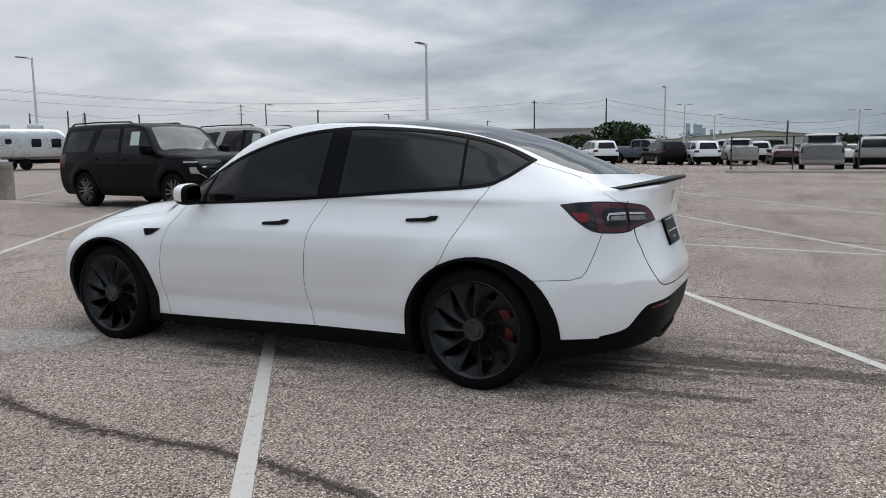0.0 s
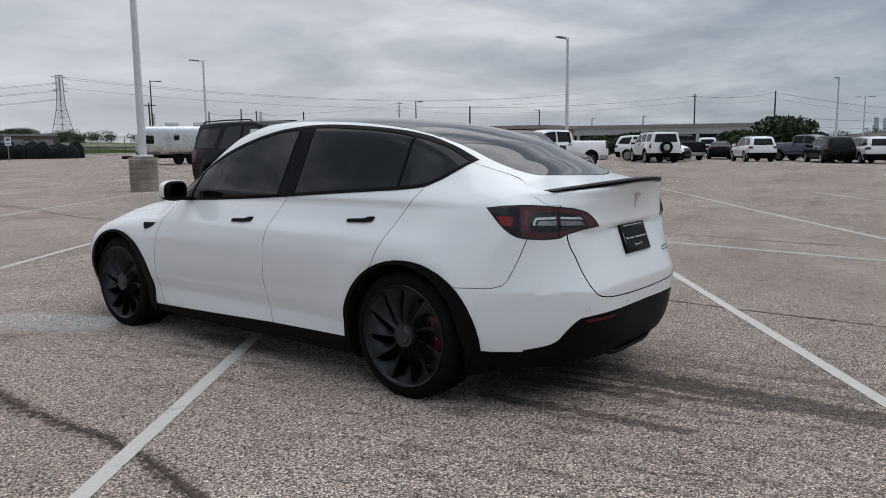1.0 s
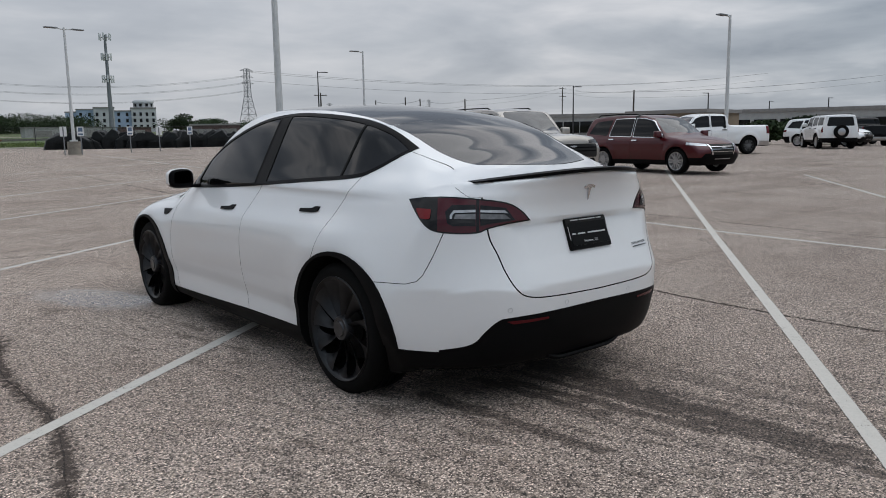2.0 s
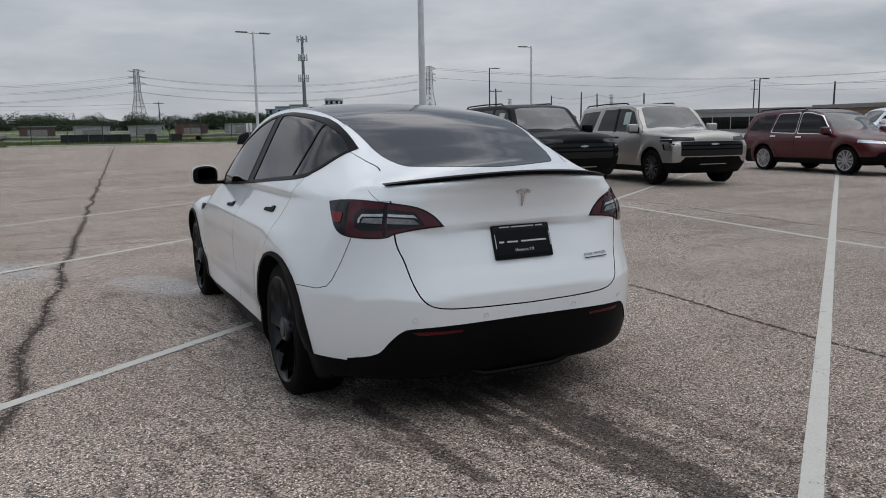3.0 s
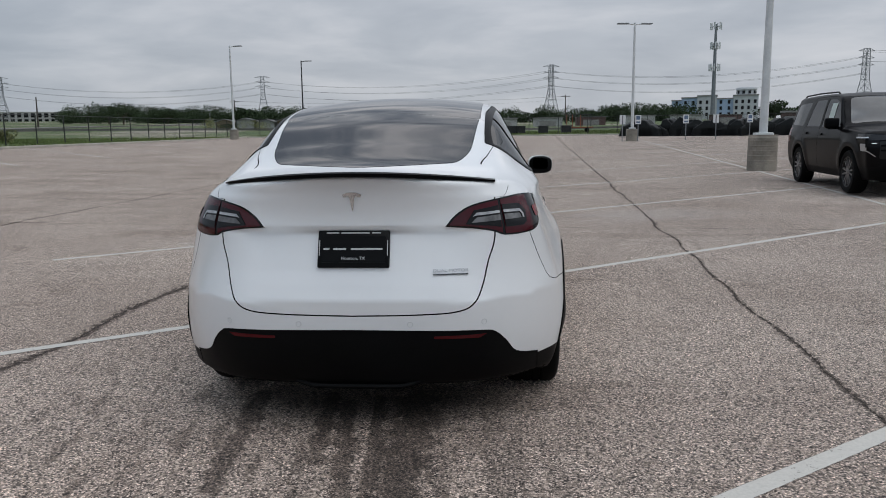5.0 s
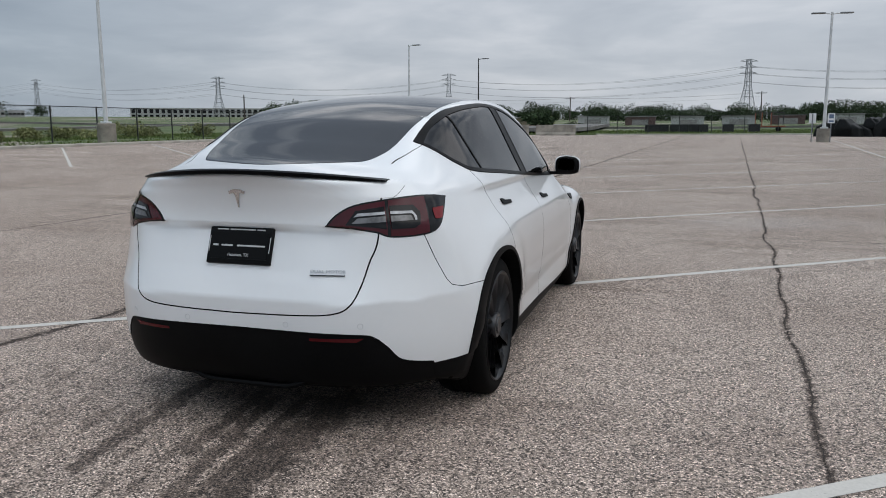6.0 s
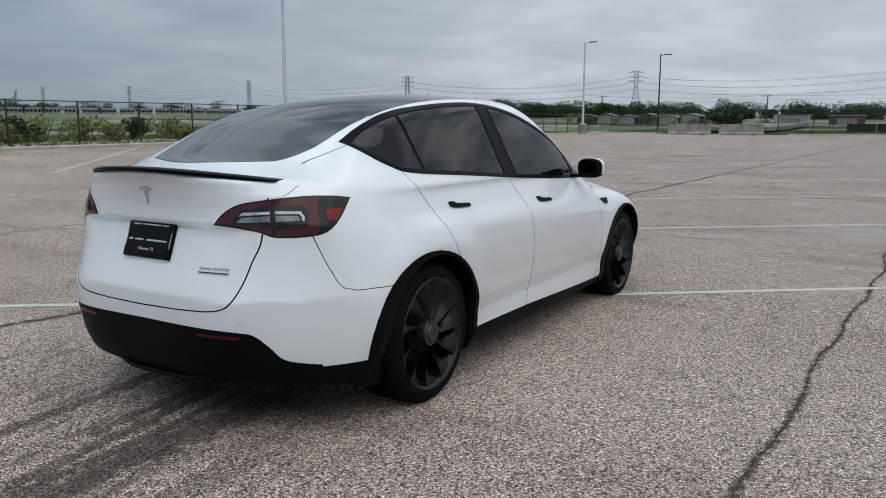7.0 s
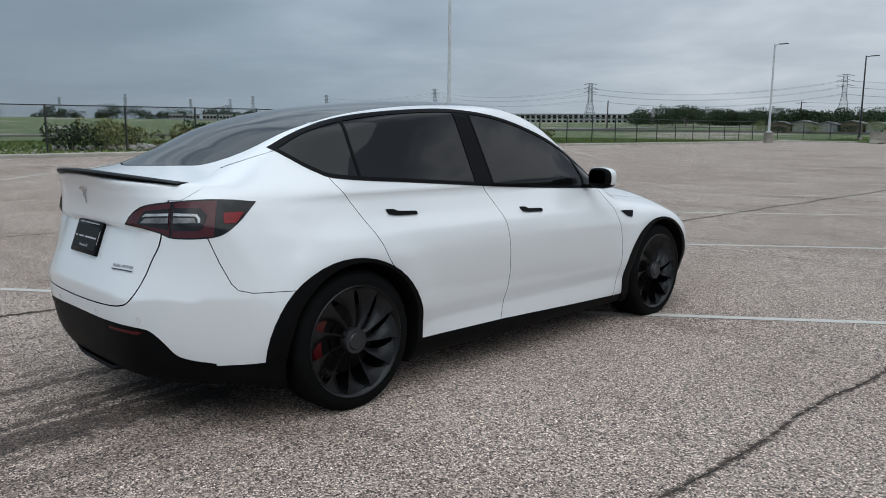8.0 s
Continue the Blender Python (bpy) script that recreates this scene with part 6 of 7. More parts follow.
for proto, colour, x, y, hd, label in (
    (red_suv, "white", 46.9, 19.9, 184, "white crossover suv facing the lot by the fence"),
    (pickup, "black", 52.0, 17.9, 50, "black pickup truck in the far row"),
    (red_suv, "white", 51.5, 12.7, 58, "white crossover suv parked in the far row"),
    (pickup, "blue", 57.7, 12.4, 200, "slate blue pickup truck parked in the far row"),
    (red_suv, "white", 68.0, 12.2, 70, "white crossover suv seen from behind in the far row"),
    (red_suv, "black", 52.5, 8.0, 60, "black crossover suv seen from behind in the far row"),
    (sedan, "blue", 63.6, 8.3, 75, "slate blue sedan in the far row"),
    (red_suv, "white", 52.8, 5.7, 62, "white compact suv parked at a slant"),
    (jeep, "white", 61.0, 5.0, 78, "tall boxy white suv behind the front row"),
    (pickup, "pewter", 53.1, 3.1, 76, "pewter silver pickup truck with its tailgate to the lot"),
    (red_suv, "white", 63.2, 2.6, 82, "white suv behind the front row"),
    (pickup, "black", 68.2, 1.7, 84, "black pickup truck behind the front row"),
    (pickup, "grey", 37.8, -1.9, 89, "grey pickup truck with its tailgate to the lot"),
    (sedan, "white", 53.3, -3.6, 92, "white sedan behind the front row"),
    (red_suv, "pewter", 43.2, -4.5, 93, "pewter crossover suv seen from behind"),
    (pickup, "white", 58.4, 21.0, -75, "white pickup truck facing the lot"),
    (sedan, "black", 58.4, 17.6, 70, "black sedan in the far row"),
    (red_suv, "black", 60.6, 23.4, 72, "black suv in the far row"),
    (red_suv, "white", 67.6, 21.8, 70, "white suv in the far row"),
):
    like(proto, colour, x, y, hd, label)

# ---- curbs, fence, poles ----
M_POLEWHITE = mat("pale_painted_steel", (0.55, 0.56, 0.56), 0.5, vary=0.12, grain=20)
M_POLEDARK = mat("dark_bronze_steel", (0.02, 0.02, 0.022), 0.5, vary=0.2)
M_CONC = mat("weathered_grey_concrete", (0.24, 0.215, 0.18), 0.9, vary=0.4, scale=1.6, grain=30, bump=0.004)
M_WOOD = mat("tarred_timber", (0.06, 0.05, 0.042), 0.9, vary=0.3, grain=20)
M_GALV = mat("galvanised_steel", (0.20, 0.21, 0.22), 0.5, metal=0.5, vary=0.2)
M_FENCE = mat("black_coated_steel", (0.012, 0.014, 0.013), 0.5, vary=0.2)
M_WIRE = mat("dull_wire", (0.10, 0.105, 0.11), 0.6)


def mesh_material():
    """Woven wire seen from afar: diamonds of thin wire with open gaps."""
    m = bpy.data.materials.new("chain_link")
    nt, b = link_nodes(m)
    pos = nt.nodes.new("ShaderNodeNewGeometry").outputs["Position"]
    sx = nt.nodes.new("ShaderNodeSeparateXYZ")
    nt.links.new(pos, sx.inputs[0])
    along = calc(nt, "ADD", sx.outputs[0], sx.outputs[1])
    total = None
    for sign in (1, -1):
        t = calc(nt, "ADD", calc(nt, "MULTIPLY", along, 10.0), calc(nt, "MULTIPLY", sx.outputs[2], 10.0 * sign))
        w = calc(nt, "LESS_THAN", calc(nt, "FRACT", t), 0.075)
        total = w if total is None else calc(nt, "MAXIMUM", total, w)
    nt.links.new(total, b.inputs["Alpha"])
    b.inputs["Base Color"].default_value = (0.010, 0.012, 0.011, 1)
    b.inputs["Roughness"].default_value = 0.8
    b.inputs["Specular IOR Level"].default_value = 0.1
    return m


M_MESH = mesh_material()


def field_z(x, y):
    return field_height(x, y)


def curb_run(p, q, label):
    """A concrete curb between two plan points, with rounded top edge."""
    p, q = Vector(p), Vector(q)
    d = (q - p).normalized()
    nrm = Vector((-d.y, d.x))
    n = max(2, int((q - p).length / 3))
    bm = bmesh.new()
    prof = ((-0.11, -0.25), (-0.11, 0.11), (-0.085, 0.145), (0.085, 0.145), (0.11, 0.11), (0.11, -0.25))
    rows = []
    for i in range(n + 1):
        c = p + (q - p) * i / n
        z = gz(c.x, c.y)
        rows.append([bm.verts.new((*(c + nrm * a), z + b)) for a, b in prof])
    for a, b in zip(rows, rows[1:]):
        for k in range(5):
            bm.faces.new((a[k], a[k + 1], b[k + 1], b[k]))
    bm.faces.new(rows[0])
    bm.faces.new(rows[-1][::-1])
    bmesh.ops.recalc_face_normals(bm, faces=bm.faces[:])
    return tagged(part("curb", bm, M_CURB, smooth=False), label, "curb", kind="structure")


curb_run((LOT_X0, -60), (LOT_X0, LOT_Y1), "pale concrete curb along the fence")
curb_run((LOT_X0, LOT_Y1), (-19.5, LOT_Y1), "pale concrete curb by the gate")
curb_run((-7.0, LOT_Y1), (62, LOT_Y1), "pale concrete curb along the north edge")
for xx in (35.6, 36.9):
    curb_run((xx, -12), (xx, 2.4), "pale concrete curb of a narrow island")


def fence_run(pts, h, name="chain_link_fence"):
    f = thing(name, "black chain-link fence with steel posts along the lot edge", "fence")
    for p, q in zip(pts, pts[1:]):
        p, q = Vector(p), Vector(q)
        n = max(1, round((q - p).length / 3.05))
        bm_rail, bm_mesh = bmesh.new(), bmesh.new()
        line = []
        for i in range(n + 1):
            c = p + (q - p) * i / n
            z = field_z(c.x, c.y)
            line.append((c.x, c.y, z))
            bm = cyl(bmesh.new(), (0, 0, -0.3), (0, 0, h), 0.038, n=8)
            part("post", bm, M_FENCE, f, at=pose(c.x, c.y, z))
        tube(bm_rail, [(x, y, z + h - 0.03) for x, y, z in line], 0.024, 6)
        part("top_rail", bm_rail, M_FENCE, f)
        for a, b in zip(line, line[1:]):
            v = [bm_mesh.verts.new(c) for c in ((a[0], a[1], a[2] + 0.03), (b[0], b[1], b[2] + 0.03), (b[0], b[1], b[2] + h - 0.05), (a[0], a[1], a[2] + h - 0.05))]
            bm_mesh.faces.new(v)
        part("wire_mesh", bm_mesh, M_MESH, f, smooth=False)
    return f


fence_run([(-27.7, -26), (-27.7, 78.0), (-20.0, 78.0)], 1.85)
fence_run([(-8.2, 78.0), (60, 78.0)], 1.85)
fence_run([(36.2, -12), (36.2, 2.2)], 2.1)


def light_pole(x, y, h, arms, base_r=0.33, base_h=0.85, dark=False, facing=0.0, r=0.10, near=False):
    z = gz(x, y)
    p = thing("street_lamp", ("dark slim" if dark else "tall pale") + " steel parking lot lamp on a concrete base", "street lamp", pose(x, y, z), group="lot lamps")
    m = M_POLEDARK if dark else M_POLEWHITE
    bm = bmesh.new()
    lathe(bm, [(0.0, -0.2), (base_r, -0.2), (base_r, base_h - 0.04), (base_r - 0.04, base_h), (0.0, base_h)], 28, axis="z")
    bs = part("base", bm, M_CONC, p, "round concrete base")
    if near:
        for k in range(6):
            bm = bmesh.new()
            lathe(bm, [(base_r + 0.001, 0.25 + 0.14 * k), (base_r + 0.006, 0.255 + 0.14 * k), (base_r + 0.006, 0.285 + 0.14 * k), (base_r + 0.001, 0.29 + 0.14 * k)], 28, axis="z")
            part("band", bm, M_CONC, bs)
    bm = box(bmesh.new(), -r * 1.9, r * 1.9, -r * 1.9, r * 1.9, base_h, base_h + 0.10, 0.02)
    part("foot_cover", bm, m, p, smooth=False)
    bm = cyl(bmesh.new(), (0, 0, base_h), (0, 0, h), r, r * 0.62, n=14)
    part("pole", bm, m, p)
    for a in arms:
        t = pose(0, 0, h - 0.12, 0, 0, facing + a)
        bm = cyl(bmesh.new(), (0, 0, 0), (0.55, 0, 0.06), 0.04, 0.035, n=8)
        arm = part("arm", bm, m, p, at=t)
        bm = box(bmesh.new(), 0.45, 1.25, -0.17, 0.17, 0.02, 0.10, 0.03, segs=2)
        part("lamp_head", bm, M_GALV if not dark else m, arm)
    return p


light_pole(8.04, 17.72, 8.3, (0, 180), base_r=0.39, base_h=0.95, facing=20, r=0.115, near=True)
light_pole(10.3, 51.0, 8.15, (0, 180), base_r=0.42, base_h=0.86, facing=10, r=0.11)
light_pole(-24.4, 67.6, 8.75, (0,), base_r=0.42, base_h=0.95, facing=-10, r=0.11)
light_pole(-26.9, 28.8, 9.0, (0, 180), base_r=0.46, base_h=1.1, facing=60, r=0.11)
light_pole(38.2, 20.5, 7.6, (180,), facing=0, r=0.12)
light_pole(33.3, 50.9, 7.85, (180,), facing=0, r=0.11)
light_pole(78.0, 12.9, 7.5, (180,), facing=0, r=0.12)
light_pole(114.3, 16.4, 7.5, (0, 180), facing=90, r=0.12)
light_pole(119.6, 12.7, 6.1, (0, 180), facing=80, r=0.12)
light_pole(98.0, -6.0, 5.5, (0, 180), facing=90, r=0.12)
light_pole(-22.2, 85.7, 8.8, (0,), dark=True, base_r=0.3, base_h=0.4, r=0.10)
light_pole(40.7, 71.0, 7.75, (0,), dark=True, base_r=0.3, base_h=0.4, r=0.09)
light_pole(63.0, 53.5, 6.0, (0,), dark=True, base_r=0.3, base_h=0.4, r=0.09)
light_pole(97.8, 58.0, 6.2, (180,), dark=True, base_r=0.3, base_h=0.4, r=0.12)
light_pole(130.3, 65.6, 5.8, (0,), dark=True, base_r=0.3, base_h=0.4, r=0.13)
light_pole(129.8, 55.0, 6.0, (0,), dark=True, base_r=0.3, base_h=0.4, r=0.14)


def utility_pole(x, y, h, arms, lean=0.0):
    p = thing("utility_pole", "tarred timber utility pole with crossarm against the sky", "utility pole", pose(x, y, field_z(x, y), 0, lean, 0), group="utility poles")
    part("pole", cyl(bmesh.new(), (0, 0, -0.3), (0, 0, h), 0.19, 0.12, n=10), M_WOOD, p)
    for k in range(arms):
        bm = box(bmesh.new(), -1.3, 1.3, -0.06, 0.06, h - 0.55 - 1.1 * k, h - 0.42 - 1.1 * k, 0.01, m=pose(0, 0, 0, 0, 0, 35 * (k % 2)))
        arm = part("crossarm", bm, M_WOOD, p, smooth=False)
        for s in (-1.15, -0.5, 0.5, 1.15):
            part("insulator", cyl(bmesh.new(), (s, 0, h - 0.42 - 1.1 * k), (s, 0, h - 0.22 - 1.1 * k), 0.05, 0.03, n=6), M_GALV, arm)
    return p


# plan place, height of the top and number of crossarms
UTIL = [(140.3, 49.2, 10.7, 1), (140.5, 34.9, 10.6, 0), (125.2, 2.6, 5.1, 1), (107.0, 77.9, 8.5, 0), (164.4, 145.1, 14.5, 4), (87.0, 117.0, 8.8, 0), (96.0, 109.4, 8.3, 0), (95.9, 123.5, 9.0, 0), (88.2, 128.9, 8.8, 0), (102.7, 21.9, 4.9, 1), (70, 120, 9.5, 1), (20, 210, 11, 1), (-30, 215, 10.5, 1), (-70, 200, 10.5, 1), (-95, 150, 9.5, 0), (136, -30, 6.5, 0), (128, -12, 6.5, 1)]
for x, y, top, a in UTIL:
    utility_pole(x, y, top - field_z(x, y), a, lean=(hash((int(x), int(y))) % 7 - 3) * 0.4)


def wires(name, a, b, sag, heights, label, r=0.013):
    """Lines that hang between two supports."""
    w = thing(name, label, "power line")
    for off, z in heights:
        bm = bmesh.new()
        pts = []
        for i in range(17):
            t = i / 16
            x, y = a[0] + (b[0] - a[0]) * t, a[1] + (b[1] - a[1]) * t
            zz = a[2] + (b[2] - a[2]) * t + z - sag * 4 * t * (1 - t)
            d = Vector((b[0] - a[0], b[1] - a[1])).normalized()
            pts.append((x - d.y * off, y + d.x * off, zz))
        tube(bm, pts, r, 4)
        part("wire", bm, M_WIRE, w)
    return w


for a, b in ((0, 1), (1, 2), (2, 16), (3, 0), (3, 4), (6, 4), (7, 6), (8, 7), (9, 2), (12, 11), (13, 12)):
    (xa, ya, ha, _), (xb, yb, hb, _) = UTIL[a], UTIL[b]
    wires("power_line", (xa, ya, ha), (xb, yb, hb), 0.6, [(-0.5, -0.3), (0.5, -0.3), (0.0, -1.3)], "thin overhead wires between timber poles")


def pylon(x, y, h, turn, base=9.0):
    """A steel lattice tower: four legs to a waist, a slim column with short arms above."""
    p = thing("pylon", "grey steel lattice transmission tower on the skyline", "pylon", pose(x, y, field_z(x, y), 0, 0, turn), group="transmission towers")
    waist, ww, tw = 0.56 * h, 1.1, 0.8
    legs = bmesh.new()
    r = 0.13

    def wid(z):
        return base / 2 + (ww - base / 2) * (z / waist) ** 0.8 if z < waist else ww + (tw - ww) * (z - waist) / (h - waist)

    zs = [0, 0.14 * h, 0.27 * h, 0.38 * h, 0.48 * h, waist] + [waist + (h - waist) * k / 6 for k in range(1, 7)]
    for sx in (-1, 1):
        for sy in (-1, 1):
            bm = bmesh.new()
            tube(bm, [(sx * wid(z), sy * wid(z), z) for z in zs], r, 4)
            part("leg", bm, M_GALV, p)
    for s in (-1, 1):
        for u in (-1, 1):
            for side_on in (0, 1):
                pts = []
                for k, z in enumerate(zs):
                    a_, b_ = u * (-1) ** k * wid(z), s * wid(z)
                    pts.append((a_, b_, z) if side_on else (b_, a_, z))
                part("bracing", tube(bmesh.new(), pts, 0.07, 4), M_GALV, p)
    for z in zs[1:]:
        w = wid(z)
        part("ring_beam", tube(bmesh.new(), [(-w, -w, z), (w, -w, z), (w, w, z), (-w, w, z), (-w, -w, z)], 0.07, 4), M_GALV, p)
    for k in range(3):
        z = h - 0.04 * h - k * 0.10 * h
        for s in (-1, 1):
            tip = (s * 4.0, 0, z + 0.2)
            part("crossarm", tube(bmesh.new(), [(s * 0.8, -0.8, z), tip, (s * 0.8, 0.8, z), (s * 0.8, 0.8, z + 1.0), tip, (s * 0.8, -0.8, z + 1.0)], 0.07, 4), M_GALV, p)
    return p


def at_az(az, d, ox=0.0, oy=-3.8):
    return ox + d * math.sin(radians(az)), oy + d * math.cos(radians(az))


PYL = [at_az(a, d) for a, d in ((-53.5, 900), (-45.4, 700), (-33.75, 450), (-17.0, 430), (4.2, 360), (24.9, 350))]
PYTOP = (46.0, 43.0, 31.3, 32.3, 31.2, 31.8)
for (x, y), top in zip(PYL, PYTOP):
    pylon(x, y, top - field_z(x, y), 20, base=7.5)
for (a, za), (b, zb) in zip(zip(PYL, PYTOP), list(zip(PYL, PYTOP))[1:]):
    wires("power_line", (*a, za - 2), (*b, zb - 2), 5.0, [(-3.5, -1.0), (3.5, -1.0), (-3.5, -4.0), (3.5, -4.0), (-3.5, -7.5), (3.5, -7.5)], "long high-voltage lines between lattice towers", r=0.04)
xr, yr = at_az(62, 520)
wires("power_line", (*PYL[5], PYTOP[5] - 1), (xr, yr, 36), 7.0, [(-3.5, 0), (3.5, 0), (0, -4.0)], "long high-voltage lines across the sky", r=0.05)
for az, d, top in ((-67.4, 950, 45), (-63.1, 950, 41), (-60.4, 950, 42), (-58.8, 950, 46), (-71.5, 1000, 42), (38.4, 900, 43), (31, 800, 36)):
    x, y = at_az(az, d)
    pylon(x, y, top - field_z(x, y), 10, base=6.0)

# cell mast
x, y = 80.5, 284.7
mast = thing("cell_mast", "grey monopole phone mast with three antenna rings", "mast", pose(x, y, field_z(x, y)) @ Matrix.Scale((38.6 - field_z(x, y)) / 24.6, 4))
part("pole", cyl(bmesh.new(), (0, 0, -0.3), (0, 0, 24.6), 0.62, 0.30, n=14), M_GALV, mast)
for z, r, n_ in ((24.0, 1.3, 6), (19.0, 1.1, 7), (13.4, 1.3, 10)):
    for i in range(n_):
        a = 2 * math.pi * i / n_
        mount = part("antenna_mount", cyl(bmesh.new(), (0.3 * math.cos(a), 0.3 * math.sin(a), z), (r * math.cos(a), r * math.sin(a), z), 0.06, n=4), M_GALV, mast)
        part("antenna", box(bmesh.new(), r, r + 0.22, -0.18, 0.18, z - 0.8, z + 1.0, 0.03, m=pose(0, 0, 0, 0, 0, math.degrees(a))), M_POLEWHITE, mount, smooth=False)

# ---- barriers, signs, tarped stacks ----
def barrier(x, y, turn, length=4.2, green=False):
    t = thing("concrete_barrier", "weathered grey concrete barrier beside the gate", "barrier", pose(x, y, gz(x, y), 0, 0, turn), group="gate barriers")
    bm = bmesh.new()
    prof = [(-0.32, 0.0), (-0.32, 0.09), (-0.17, 0.34), (-0.10, 1.05), (0.10, 1.05), (0.17, 0.34), (0.32, 0.09), (0.32, 0.0)]
    rows = [[bm.verts.new((u, a, b)) for a, b in prof] for u in (-length / 2, -length / 2 + 0.02, 0, length / 2 - 0.02, length / 2)]
    for a, b in zip(rows, rows[1:]):
        for k in range(8):
            bm.faces.new((a[k], a[(k + 1) % 8], b[(k + 1) % 8], b[k]))
    bm.faces.new(rows[0])
    bm.faces.new(rows[-1][::-1])
    bmesh.ops.recalc_face_normals(bm, faces=bm.faces[:])
    part("block", bm, M_CONC, t, smooth=False)
    for s in (-1, 1):
        part("lifting_slot", box(bmesh.new(), s * length * 0.28 - 0.22, s * length * 0.28 + 0.22, -0.33, 0.33, -0.002, 0.07), M_UNDER, t, smooth=False)
    return t


barrier(-15.6, 73.4, 8, 4.0)
barrier(-10.9, 74.0, 8, 4.0)
M_SIGNBLUE = mat("blue_sign_face", (0.10, 0.14, 0.22), 0.4, vary=0.05)
M_SIGNWHITE = mat("white_sign_face", (0.7, 0.7, 0.7), 0.4, vary=0.05)
for x, y, turn in ((9.4, 49.7, 168), (10.6, 50.4, -12), (14.4, 52.5, -12), (16.9, 53.8, 168), (20.0, 55.8, -12)):
    s = thing("parking_sign", "small white and blue parking sign on a steel post", "sign", pose(x, y, gz(x, y), 0, 0, turn), group="parking signs")
    part("post", cyl(bmesh.new(), (0, 0, -0.2), (0, 0, 1.8), 0.035, n=8), M_GALV, s)
    pl = part("sign_plate", box(bmesh.new(), -0.2, 0.2, -0.055, -0.04, 1.2, 1.82, 0.004), M_SIGNWHITE, s, smooth=False)
    part("symbol_panel", box(bmesh.new(), -0.13, 0.13, -0.062, -0.056, 1.5, 1.76), M_SIGNBLUE, pl, smooth=False)
    part("print_bars", box(bmesh.new(), -0.14, 0.14, -0.062, -0.056, 1.27, 1.38), M_SIGNBLUE, pl, smooth=False)

M_TARP = mat("black_plastic_tarp", (0.006, 0.007, 0.007), 0.5, vary=0.5, scale=1.0, grain=8, bump=0.03, per_object=0.3, spec=0.2)
random.seed(5)
for i in range(17):
    t = i / 16
    x, y = 13.8 + 14.0 * t + random.uniform(-0.3, 0.3), 68.5 - 5.5 * t + random.uniform(-0.4, 0.4)
    st = thing("tarped_stack", "heap of folded black plastic sheeting behind the parking signs", "stack", pose(x, y, gz(x, y), 0, 0, random.uniform(-40, 0)), group="black stacks")
    for k in range(3):
        bm = bmesh.new()
        w, hh = random.uniform(0.6, 1.0), random.uniform(0.95, 1.6)
        lean = random.uniform(-0.5, 0.6)
        b0 = [(-w, -0.6), (w, -0.6), (w, 0.6), (-w, 0.6)]
        lo_ = [bm.verts.new((a + k * 0.7 - 0.7, b, 0)) for a, b in b0]
        mid_ = [bm.verts.new((a * 0.95 + k * 0.7 - 0.7 + lean * 0.4, b, hh * 0.6)) for a, b in b0]
        hi_ = [bm.verts.new((a * 0.30 + k * 0.7 - 0.7 + lean, b * 0.8, hh * random.uniform(0.85, 1.1))) for a, b in b0]
        for A, B in ((lo_, mid_), (mid_, hi_)):
            for j in range(4):
                bm.faces.new((A[j], A[(j + 1) % 4], B[(j + 1) % 4], B[j]))
        bm.faces.new(hi_)
        bmesh.ops.bevel(bm, geom=bm.edges[:], offset=0.06, segments=1, affect="EDGES")
        part("fold", bm, M_TARP, st, smooth=False)

M_PLANTER = mat("black_planter_plastic", (0.012, 0.012, 0.013), 0.6, vary=0.3)
for i, (x, w) in enumerate(((-1.4, 2.6), (1.0, 2.0), (2.6, 1.2), (3.6, 0.9), (6.1, 1.1), (8.7, 1.1))):
    y = 86.0 - 0.3 * i
    b_ = thing("black_crate", "low black crate on the grass beyond the fence", "crate", pose(x, y, field_z(x, y), 0, 0, 2), group="black crates")
    part("body", box(bmesh.new(), -w / 2, w / 2, -0.6, 0.6, -0.1, 0.78, 0.03), M_PLANTER, b_, smooth=False)
    part("rim", box(bmesh.new(), -w / 2 - 0.04, w / 2 + 0.04, -0.64, 0.64, 0.78, 0.86, 0.02), M_PLANTER, b_, smooth=False)

M_ORANGE = mat("faded_orange_paint", (0.22, 0.06, 0.025), 0.6, vary=0.25)
x, y = 9.9, 86.5
lift_ = thing("flatbed_trailer", "orange framed flatbed trailer behind the fence", "trailer", pose(x, y, field_z(x, y), 0, 0, 8) @ Matrix.Scale(0.68, 4))
part("deck", box(bmesh.new(), -1.8, 3.0, -0.9, 0.9, 0.75, 0.95, 0.02), M_ORANGE, lift_, smooth=False)
for px0 in (-1.6, -0.6, 0.8, 2.6):
    part("stake", box(bmesh.new(), px0 - 0.06, px0 + 0.06, -0.85, -0.73, 0.95, 3.0), M_ORANGE if px0 < 2 else M_POLEDARK, lift_, smooth=False)
part("rail", box(bmesh.new(), -1.7, 2.7, -0.84, -0.74, 2.9, 3.05), M_POLEDARK, lift_, smooth=False)
for px0 in (-1.2, 1.9):
    bm = bmesh.new()
    lathe(bm, [(0.0, -1.0), (0.4, -1.0), (0.42, -0.8), (0.4, -0.75), (0.0, -0.75)], 20)
    part("wheel", bm, M_TYRE, lift_, at=pose(px0, 0, 0.42, 0, 0, 90))

# ---- travel trailer ----
M_ALU = mat("polished_aluminium_skin", (0.60, 0.60, 0.60), 0.28, metal=0.85, vary=0.12, scale=1.2, grain=10)


